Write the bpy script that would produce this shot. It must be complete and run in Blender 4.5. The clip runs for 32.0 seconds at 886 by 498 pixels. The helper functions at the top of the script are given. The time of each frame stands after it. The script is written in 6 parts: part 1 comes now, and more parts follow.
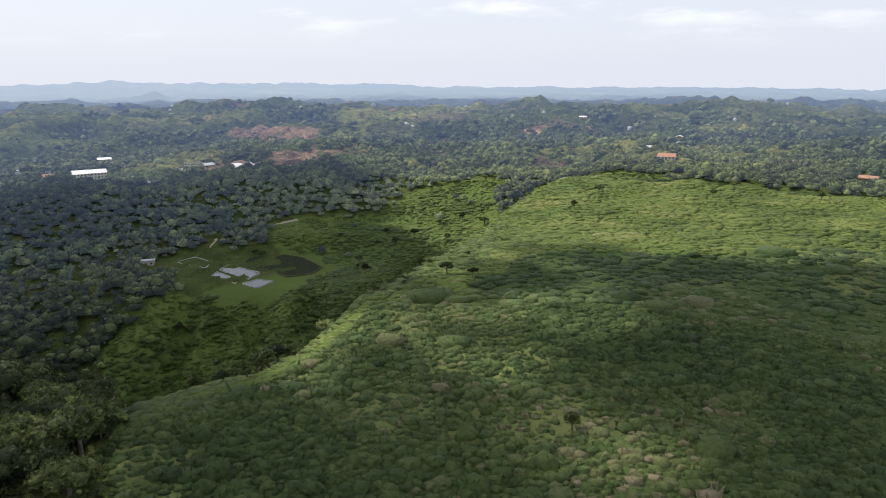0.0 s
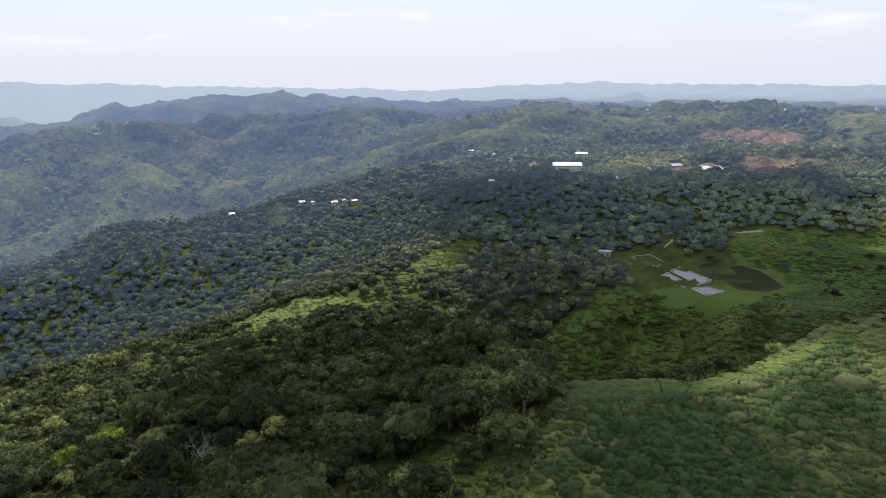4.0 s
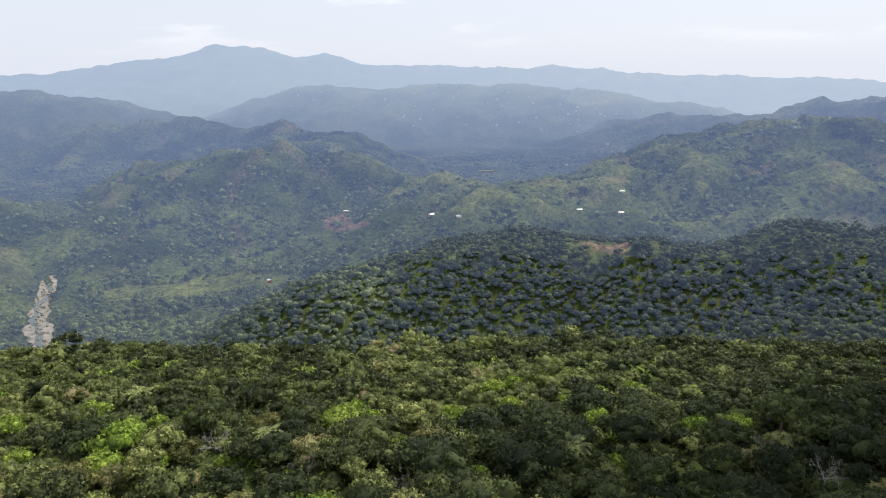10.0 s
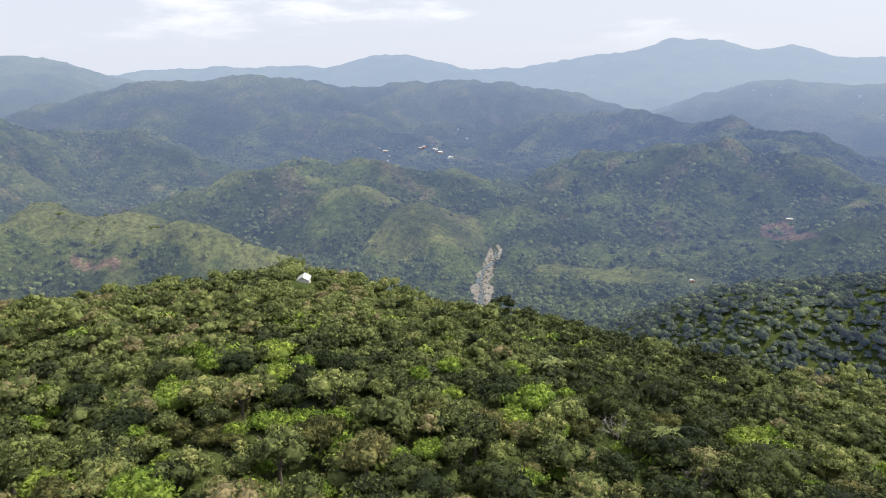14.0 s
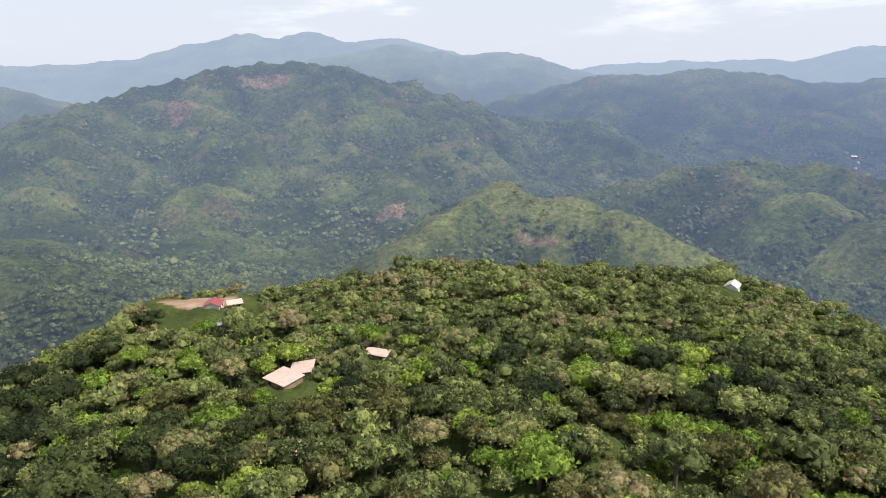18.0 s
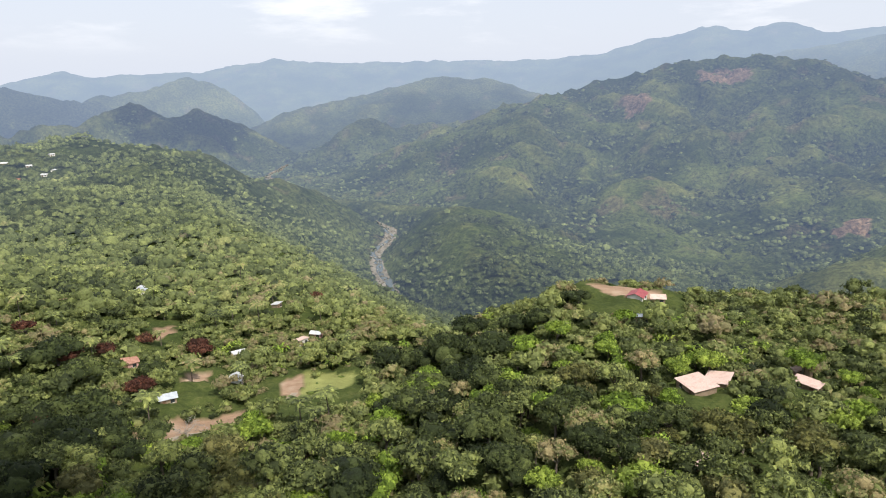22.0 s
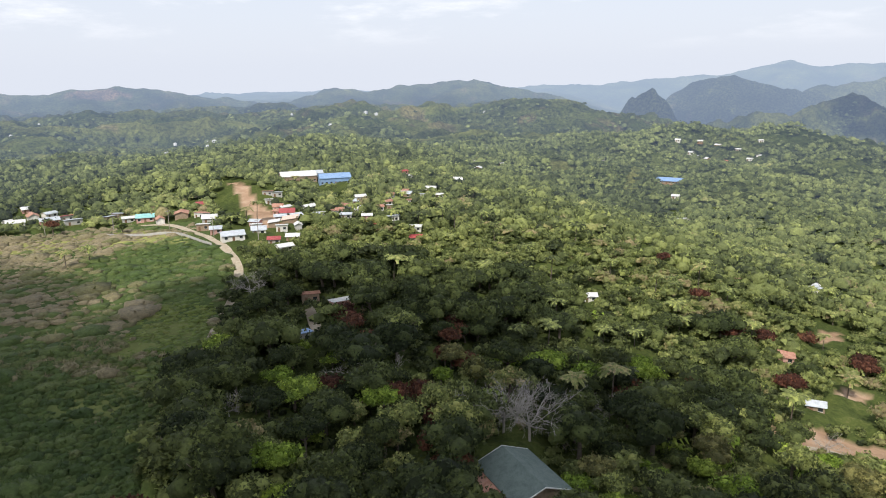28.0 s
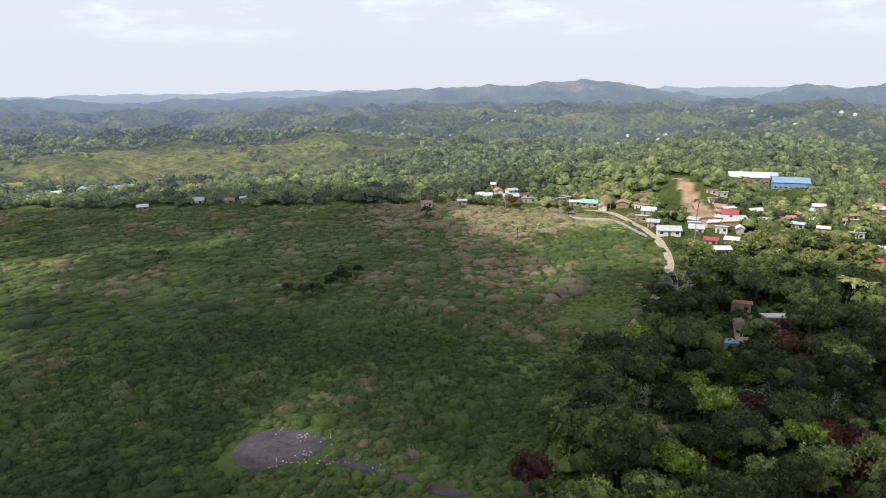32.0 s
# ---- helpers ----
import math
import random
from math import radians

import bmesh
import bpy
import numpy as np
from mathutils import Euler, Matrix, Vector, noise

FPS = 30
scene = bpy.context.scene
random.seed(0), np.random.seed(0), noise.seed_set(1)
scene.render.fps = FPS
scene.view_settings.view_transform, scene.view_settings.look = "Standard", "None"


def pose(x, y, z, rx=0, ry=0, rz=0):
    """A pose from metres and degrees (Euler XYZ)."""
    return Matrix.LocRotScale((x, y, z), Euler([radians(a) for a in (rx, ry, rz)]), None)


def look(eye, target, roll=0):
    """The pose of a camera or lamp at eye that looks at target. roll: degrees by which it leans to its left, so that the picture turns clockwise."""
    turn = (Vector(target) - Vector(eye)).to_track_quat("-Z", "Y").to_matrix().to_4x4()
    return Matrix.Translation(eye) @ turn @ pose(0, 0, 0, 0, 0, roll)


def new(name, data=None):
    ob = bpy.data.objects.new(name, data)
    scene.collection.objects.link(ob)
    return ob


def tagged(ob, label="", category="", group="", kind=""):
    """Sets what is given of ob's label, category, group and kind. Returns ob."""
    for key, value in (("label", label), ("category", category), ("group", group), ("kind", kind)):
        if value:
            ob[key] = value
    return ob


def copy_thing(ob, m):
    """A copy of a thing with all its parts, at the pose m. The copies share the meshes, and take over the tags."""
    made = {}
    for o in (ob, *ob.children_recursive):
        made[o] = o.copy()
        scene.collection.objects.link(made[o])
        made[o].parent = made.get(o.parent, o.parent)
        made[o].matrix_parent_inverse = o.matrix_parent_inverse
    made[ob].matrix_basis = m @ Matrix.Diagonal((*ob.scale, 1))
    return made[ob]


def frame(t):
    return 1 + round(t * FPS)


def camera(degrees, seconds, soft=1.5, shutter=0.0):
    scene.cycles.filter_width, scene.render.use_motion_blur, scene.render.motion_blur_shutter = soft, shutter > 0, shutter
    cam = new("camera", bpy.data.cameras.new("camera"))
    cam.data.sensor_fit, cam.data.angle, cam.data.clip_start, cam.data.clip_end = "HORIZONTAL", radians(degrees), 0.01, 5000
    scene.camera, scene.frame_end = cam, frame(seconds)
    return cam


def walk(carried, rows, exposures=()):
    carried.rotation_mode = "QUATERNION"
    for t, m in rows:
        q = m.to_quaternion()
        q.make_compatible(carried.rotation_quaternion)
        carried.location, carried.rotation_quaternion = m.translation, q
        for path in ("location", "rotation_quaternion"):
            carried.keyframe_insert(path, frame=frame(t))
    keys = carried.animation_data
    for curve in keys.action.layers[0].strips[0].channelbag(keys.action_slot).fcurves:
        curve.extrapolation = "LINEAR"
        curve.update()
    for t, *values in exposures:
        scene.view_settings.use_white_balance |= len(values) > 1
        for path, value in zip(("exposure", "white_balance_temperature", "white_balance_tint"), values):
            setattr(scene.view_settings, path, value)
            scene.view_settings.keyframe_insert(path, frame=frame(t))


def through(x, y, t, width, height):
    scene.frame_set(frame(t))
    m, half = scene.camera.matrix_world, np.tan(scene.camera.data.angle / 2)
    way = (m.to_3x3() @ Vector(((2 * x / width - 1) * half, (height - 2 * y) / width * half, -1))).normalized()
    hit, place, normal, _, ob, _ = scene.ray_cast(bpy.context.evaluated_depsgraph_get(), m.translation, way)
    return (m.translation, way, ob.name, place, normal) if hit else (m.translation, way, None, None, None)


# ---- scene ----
# The drone hangs over one spot and turns on itself.
EYE = (0.0, 0.0, 70.0)
cam = camera(64.32, 32.0, soft=1.0)
walk(cam, [(t, pose(*EYE, rx, ry, rz)) for t, rx, ry, rz in (
    (0.0, 75.45, 0.10, -0.00),
    (0.5, 75.47, 0.31, 4.87),
    (1.0, 75.52, 0.34, 9.72),
    (1.5, 75.54, 0.49, 14.45),
    (2.0, 75.59, 0.59, 18.97),
    (2.5, 75.62, 0.59, 23.44),
    (3.0, 75.67, 0.64, 27.87),
    (3.5, 75.72, 0.65, 32.28),
    (5.5, 75.83, 0.64, 49.90),
    (6.0, 75.86, 0.59, 54.23),
    (6.5, 75.86, 0.55, 58.58),
    (7.0, 75.86, 0.62, 62.90),
    (7.5, 75.87, 0.57, 67.25),
    (8.0, 75.87, 0.60, 71.60),
    (8.5, 75.88, 0.65, 75.92),
    (9.0, 75.87, 0.67, 80.25),
    (9.5, 75.89, 0.69, 84.62),
    (10.0, 75.88, 0.64, 89.01),
    (10.5, 75.85, 0.71, 93.33),
    (11.0, 75.85, 0.61, 97.71),
    (11.5, 75.84, 0.65, 102.01),
    (12.0, 75.84, 0.69, 106.33),
    (12.5, 75.83, 0.68, 110.60),
    (13.0, 75.82, 0.65, 114.97),
    (13.5, 75.82, 0.69, 119.30),
    (14.0, 75.80, 0.69, 123.66),
    (14.5, 75.79, 0.68, 128.04),
    (16.5, 75.77, 0.76, 145.49),
    (17.0, 75.77, 0.71, 149.87),
    (17.5, 75.78, 0.68, 154.23),
    (18.0, 75.79, 0.72, 158.56),
    (18.5, 75.78, 0.74, 162.94),
    (19.0, 75.77, 0.74, 167.32),
    (19.5, 75.77, 0.75, 171.70),
    (20.0, 75.78, 0.74, 176.05),
    (20.5, 75.78, 0.73, 180.42),
    (21.0, 75.77, 0.70, 184.81),
    (21.5, 75.77, 0.66, 189.22),
    (22.0, 75.76, 0.68, 193.63),
    (22.5, 75.76, 0.71, 197.99),
    (23.0, 75.75, 0.71, 202.38),
    (23.5, 75.75, 0.68, 206.82),
    (24.0, 75.71, 0.71, 211.22),
    (24.5, 75.69, 0.71, 215.67),
    (25.0, 75.69, 0.73, 220.08),
    (25.5, 75.67, 0.74, 224.53),
    (27.5, 75.61, 0.80, 242.30),
    (28.0, 75.63, 0.79, 246.76),
    (28.5, 75.63, 0.78, 250.90),
    (29.0, 75.64, 0.75, 255.34),
    (29.5, 75.63, 0.76, 259.77),
    (30.0, 75.63, 0.78, 264.20),
    (30.5, 75.63, 0.77, 268.66),
    (31.0, 75.64, 0.81, 273.11),
    (31.5, 75.64, 0.75, 277.55),
    (32.0, 75.61, 0.67, 282.04),
)])

# ---- light ----
SUN_YAW, SUN_UP = 48.0, 52.0
world = bpy.data.worlds.new("sky")
scene.world = world
world.use_nodes = True
wn, wl = world.node_tree.nodes, world.node_tree.links
sky = wn.new("ShaderNodeTexSky")
sky.sky_type = "NISHITA"
sky.sun_disc = False
sky.sun_elevation = radians(SUN_UP)
sky.sun_rotation = radians(-SUN_YAW)
sky.air_density, sky.dust_density, sky.ozone_density, sky.altitude = 1.0, 2.5, 2.0, 200
wc = wn.new("ShaderNodeTexCoord")
wsep = wn.new("ShaderNodeSeparateXYZ")
wl.new(wc.outputs["Generated"], wsep.inputs[0])
# moist haze whitens the sky towards the horizon
whz = wn.new("ShaderNodeMapRange")
whz.inputs["From Min"].default_value, whz.inputs["From Max"].default_value = 0.0, 0.6
whz.inputs["To Min"].default_value, whz.inputs["To Max"].default_value = 0.86, 0.62
wl.new(wsep.outputs["Z"], whz.inputs["Value"])
wmix = wn.new("ShaderNodeMix")
wmix.data_type = "RGBA"
wmix.inputs["B"].default_value = (6.9, 7.3, 8.25, 1)
wl.new(whz.outputs["Result"], wmix.inputs["Factor"])
wl.new(sky.outputs[0], wmix.inputs["A"])
# flat-based fair-weather clouds
wmap = wn.new("ShaderNodeMapping")
wmap.inputs["Scale"].default_value = (1.0, 1.0, 4.5)
wl.new(wc.outputs["Generated"], wmap.inputs["Vector"])
wno = wn.new("ShaderNodeTexNoise")
wno.inputs["Scale"].default_value, wno.inputs["Detail"].default_value, wno.inputs["Roughness"].default_value = 4.2, 7.0, 0.58
wl.new(wmap.outputs[0], wno.inputs["Vector"])
wcl = wn.new("ShaderNodeMapRange")
wcl.interpolation_type = "SMOOTHSTEP"
wcl.inputs["From Min"].default_value, wcl.inputs["From Max"].default_value = 0.50, 0.70
wcl.inputs["To Max"].default_value = 0.9
wl.new(wno.outputs["Fac"], wcl.inputs["Value"])
wfade = wn.new("ShaderNodeMapRange")
wfade.inputs["From Min"].default_value, wfade.inputs["From Max"].default_value = 0.02, 0.075
wl.new(wsep.outputs["Z"], wfade.inputs["Value"])
wmul = wn.new("ShaderNodeMath")
wmul.operation = "MULTIPLY"
wl.new(wcl.outputs[0], wmul.inputs[0])
wl.new(wfade.outputs[0], wmul.inputs[1])
wmix2 = wn.new("ShaderNodeMix")
wmix2.data_type = "RGBA"
wmix2.inputs["B"].default_value = (8.9, 9.0, 9.4, 1)
wl.new(wmul.outputs[0], wmix2.inputs["Factor"])
wl.new(wmix.outputs["Result"], wmix2.inputs["A"])
wbg = wn["Background"]
wbg.inputs["Strength"].default_value = 0.125
wl.new(wmix2.outputs["Result"], wbg.inputs["Color"])

sun = new("sun", bpy.data.lights.new("sun", "SUN"))
sun.data.energy, sun.data.angle, sun.data.color = 5.0, radians(0.6), (1.0, 0.95, 0.86)
sun.matrix_world = look((-math.sin(radians(SUN_YAW)) * math.cos(radians(SUN_UP)) * 900,
                         math.cos(radians(SUN_YAW)) * math.cos(radians(SUN_UP)) * 900,
                         math.sin(radians(SUN_UP)) * 900), (0, 0, 0))

# ---- materials ----
def nodes_of(name, rough=0.9, spec=0.1):
    m = bpy.data.materials.new(name)
    m.use_nodes = True
    nt = m.node_tree
    bsdf = nt.nodes["Principled BSDF"]
    bsdf.inputs["Roughness"].default_value = rough
    bsdf.inputs["Specular IOR Level"].default_value = spec
    return m, nt, bsdf


def ramp(nt, stops, interp="LINEAR"):
    r = nt.nodes.new("ShaderNodeValToRGB")
    r.color_ramp.interpolation = interp
    while len(r.color_ramp.elements) < len(stops):
        r.color_ramp.elements.new(0.5)
    for e, (p, c) in zip(r.color_ramp.elements, stops):
        e.position, e.color = p, (*c, 1)
    return r


def noise_node(nt, scale, detail=4, rough=0.55, vec=None):
    n = nt.nodes.new("ShaderNodeTexNoise")
    n.inputs["Scale"].default_value, n.inputs["Detail"].default_value, n.inputs["Roughness"].default_value = scale, detail, rough
    if vec is not None:
        nt.links.new(vec, n.inputs["Vector"])
    return n


def mixc(nt, fac, a, b, mode="MIX"):
    n = nt.nodes.new("ShaderNodeMix")
    n.data_type, n.blend_type = "RGBA", mode
    for sock, v in (("Factor", fac), ("A", a), ("B", b)):
        if isinstance(v, (int, float)):
            n.inputs[sock].default_value = v
        elif isinstance(v, tuple):
            n.inputs[sock].default_value = (*v, 1)
        else:
            nt.links.new(v, n.inputs[sock])
    return n.outputs["Result"]


def attr(nt, name):
    n = nt.nodes.new("ShaderNodeAttribute")
    n.attribute_name = name
    return n


def bump(nt, bsdf, height, strength=0.5, dist=0.3):
    b = nt.nodes.new("ShaderNodeBump")
    b.inputs["Strength"].default_value, b.inputs["Distance"].default_value = strength, dist
    nt.links.new(height, b.inputs["Height"])
    nt.links.new(b.outputs[0], bsdf.inputs["Normal"])


# haze colours that the hazed surfaces emit
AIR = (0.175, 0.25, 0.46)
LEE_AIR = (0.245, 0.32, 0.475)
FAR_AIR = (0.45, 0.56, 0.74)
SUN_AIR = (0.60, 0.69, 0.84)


def maths(nt, op, *args):
    n = nt.nodes.new("ShaderNodeMath")
    n.operation = op
    for k, v in enumerate(args):
        if isinstance(v, (int, float)):
            n.inputs[k].default_value = v
        else:
            nt.links.new(v, n.inputs[k])
    return n.outputs[0]


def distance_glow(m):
    """Haze painted on: mixes an air-coloured emission into the surface, more with distance."""
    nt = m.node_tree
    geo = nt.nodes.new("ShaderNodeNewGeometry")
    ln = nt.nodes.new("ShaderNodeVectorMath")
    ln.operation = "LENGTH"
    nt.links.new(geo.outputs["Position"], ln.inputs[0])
    # the painted air is paler and thicker on the sun's side
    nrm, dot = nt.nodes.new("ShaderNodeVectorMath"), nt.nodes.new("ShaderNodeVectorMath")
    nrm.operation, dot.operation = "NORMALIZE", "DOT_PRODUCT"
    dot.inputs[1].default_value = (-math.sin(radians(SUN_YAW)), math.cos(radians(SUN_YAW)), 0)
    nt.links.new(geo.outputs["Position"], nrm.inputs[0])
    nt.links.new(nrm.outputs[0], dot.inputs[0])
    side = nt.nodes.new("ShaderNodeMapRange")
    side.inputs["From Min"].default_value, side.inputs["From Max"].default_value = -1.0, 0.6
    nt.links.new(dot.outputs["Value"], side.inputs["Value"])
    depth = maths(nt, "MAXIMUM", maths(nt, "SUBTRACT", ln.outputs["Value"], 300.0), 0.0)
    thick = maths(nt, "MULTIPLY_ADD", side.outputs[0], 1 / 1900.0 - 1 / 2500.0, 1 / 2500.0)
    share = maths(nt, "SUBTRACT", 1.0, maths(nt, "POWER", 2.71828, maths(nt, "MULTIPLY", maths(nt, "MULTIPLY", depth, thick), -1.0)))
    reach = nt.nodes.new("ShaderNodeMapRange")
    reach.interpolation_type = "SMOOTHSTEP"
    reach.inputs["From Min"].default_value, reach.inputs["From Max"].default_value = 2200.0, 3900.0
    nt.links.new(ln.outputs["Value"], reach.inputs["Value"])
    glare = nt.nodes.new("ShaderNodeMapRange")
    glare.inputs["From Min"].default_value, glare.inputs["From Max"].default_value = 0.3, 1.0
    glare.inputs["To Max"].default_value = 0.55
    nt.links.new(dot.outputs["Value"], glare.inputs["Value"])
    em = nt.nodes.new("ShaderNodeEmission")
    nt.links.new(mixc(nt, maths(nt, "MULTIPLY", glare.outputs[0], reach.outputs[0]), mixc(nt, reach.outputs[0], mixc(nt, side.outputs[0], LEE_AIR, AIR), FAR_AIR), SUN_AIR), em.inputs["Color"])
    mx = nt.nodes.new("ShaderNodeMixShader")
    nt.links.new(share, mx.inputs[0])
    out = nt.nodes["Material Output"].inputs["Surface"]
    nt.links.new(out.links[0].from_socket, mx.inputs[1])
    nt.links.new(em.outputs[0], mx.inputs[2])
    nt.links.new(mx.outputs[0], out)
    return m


def ground_material(name, far=False):
    m, nt, bsdf = nodes_of(name, 0.95, 0.05)
    geo = nt.nodes.new("ShaderNodeNewGeometry")
    pos = geo.outputs["Position"]
    big, mid, fine = noise_node(nt, 0.012, 5, 0.6, pos), noise_node(nt, 0.09, 5, 0.65, pos), noise_node(nt, 0.7, 4, 0.7, pos)
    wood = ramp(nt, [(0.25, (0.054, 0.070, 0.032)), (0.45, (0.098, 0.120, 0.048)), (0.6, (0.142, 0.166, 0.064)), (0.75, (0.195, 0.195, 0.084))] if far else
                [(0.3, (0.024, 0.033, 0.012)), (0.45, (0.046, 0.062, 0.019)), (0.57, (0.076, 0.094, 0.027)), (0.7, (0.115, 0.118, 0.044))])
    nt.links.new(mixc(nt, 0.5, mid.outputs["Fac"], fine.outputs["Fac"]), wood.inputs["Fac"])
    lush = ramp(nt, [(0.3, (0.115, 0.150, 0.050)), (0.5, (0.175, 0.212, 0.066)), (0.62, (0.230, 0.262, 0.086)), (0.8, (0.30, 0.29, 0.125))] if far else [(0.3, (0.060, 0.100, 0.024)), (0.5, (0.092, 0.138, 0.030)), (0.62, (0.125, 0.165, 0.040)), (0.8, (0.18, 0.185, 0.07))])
    nt.links.new(big.outputs["Fac"], lush.inputs["Fac"])
    lush2 = mixc(nt, 0.55, lush.outputs[0], mixc(nt, fine.outputs["Fac"], (0.040, 0.066, 0.018), (0.15, 0.185, 0.055)))
    dry = ramp(nt, [(0.3, (0.20, 0.195, 0.072)), (0.55, (0.305, 0.310, 0.108)), (0.75, (0.40, 0.40, 0.155))])
    nt.links.new(mid.outputs["Fac"], dry.inputs["Fac"])
    soil = ramp(nt, [(0.3, (0.24, 0.15, 0.095)), (0.55, (0.37, 0.25, 0.17)), (0.75, (0.50, 0.38, 0.28))])
    nt.links.new(mid.outputs["Fac"], soil.inputs["Fac"])
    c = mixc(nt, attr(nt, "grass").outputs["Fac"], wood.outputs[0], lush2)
    floor = ramp(nt, [(0.3, (0.032, 0.054, 0.018)), (0.5, (0.056, 0.082, 0.027)), (0.68, (0.092, 0.108, 0.042))])
    nt.links.new(mixc(nt, 0.5, mid.outputs["Fac"], fine.outputs["Fac"]), floor.inputs["Fac"])
    c = mixc(nt, attr(nt, "reed").outputs["Fac"], c, floor.outputs[0])
    c = mixc(nt, attr(nt, "dry").outputs["Fac"], c, dry.outputs[0])
    c = mixc(nt, attr(nt, "soil").outputs["Fac"], c, soil.outputs[0])
    nt.links.new(c, bsdf.inputs["Base Color"])
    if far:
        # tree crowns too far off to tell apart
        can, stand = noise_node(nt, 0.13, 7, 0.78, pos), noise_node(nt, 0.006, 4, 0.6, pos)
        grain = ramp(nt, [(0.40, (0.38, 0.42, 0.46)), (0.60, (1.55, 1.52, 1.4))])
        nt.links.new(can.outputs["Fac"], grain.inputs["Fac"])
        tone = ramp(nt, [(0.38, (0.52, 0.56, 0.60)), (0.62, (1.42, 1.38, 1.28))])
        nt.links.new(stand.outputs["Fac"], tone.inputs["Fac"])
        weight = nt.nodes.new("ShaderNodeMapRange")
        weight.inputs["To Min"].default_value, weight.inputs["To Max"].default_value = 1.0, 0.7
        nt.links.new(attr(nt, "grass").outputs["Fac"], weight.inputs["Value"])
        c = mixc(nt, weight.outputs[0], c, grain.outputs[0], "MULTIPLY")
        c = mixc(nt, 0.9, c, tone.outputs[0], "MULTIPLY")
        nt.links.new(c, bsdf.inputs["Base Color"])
        # gullies and small spurs, then the crowns on them
        cut = noise_node(nt, 0.011, 5, 0.5, pos)
        cut.noise_type = "RIDGED_MULTIFRACTAL"
        big_b, small_b = nt.nodes.new("ShaderNodeBump"), nt.nodes.new("ShaderNodeBump")
        for node, src, dist in ((big_b, cut, 24.0), (small_b, can, 15.0)):
            node.inputs["Strength"].default_value, node.inputs["Distance"].default_value = 1.0, dist
            nt.links.new(src.outputs["Fac"], node.inputs["Height"])
        nt.links.new(big_b.outputs[0], small_b.inputs["Normal"])
        nt.links.new(small_b.outputs[0], bsdf.inputs["Normal"])
    else:
        bump(nt, bsdf, fine.outputs["Fac"], 0.8, 0.8)
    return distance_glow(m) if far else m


LEAVES = {
    "dark": [(0.0, (0.031, 0.044, 0.018)), (0.5, (0.062, 0.080, 0.029)), (1.0, (0.112, 0.136, 0.048))],
    "wood": [(0.0, (0.052, 0.066, 0.029)), (0.2, (0.108, 0.130, 0.050)), (0.42, (0.182, 0.212, 0.076)), (0.62, (0.240, 0.272, 0.098)),
             (0.80, (0.285, 0.318, 0.110)), (0.93, (0.325, 0.330, 0.132)), (1.0, (0.300, 0.250, 0.142))],
    "sward": [(0.0, (0.075, 0.113, 0.025)), (0.4, (0.123, 0.172, 0.035)), (0.75, (0.180, 0.220, 0.051)), (1.0, (0.238, 0.242, 0.079))],
    "lime": [(0.0, (0.160, 0.235, 0.036)), (0.5, (0.225, 0.320, 0.052)), (1.0, (0.30, 0.375, 0.075))],
    "olive": [(0.0, (0.11, 0.115, 0.040)), (0.5, (0.165, 0.165, 0.058)), (1.0, (0.215, 0.205, 0.085))],
    "rust": [(0.0, (0.080, 0.036, 0.026)), (0.5, (0.125, 0.050, 0.036)), (1.0, (0.18, 0.085, 0.055))],
    "reed": [(0.0, (0.046, 0.077, 0.024)), (0.35, (0.084, 0.128, 0.037)), (0.65, (0.133, 0.174, 0.054)), (0.85, (0.218, 0.198, 0.102)), (1.0, (0.314, 0.262, 0.164))],
}


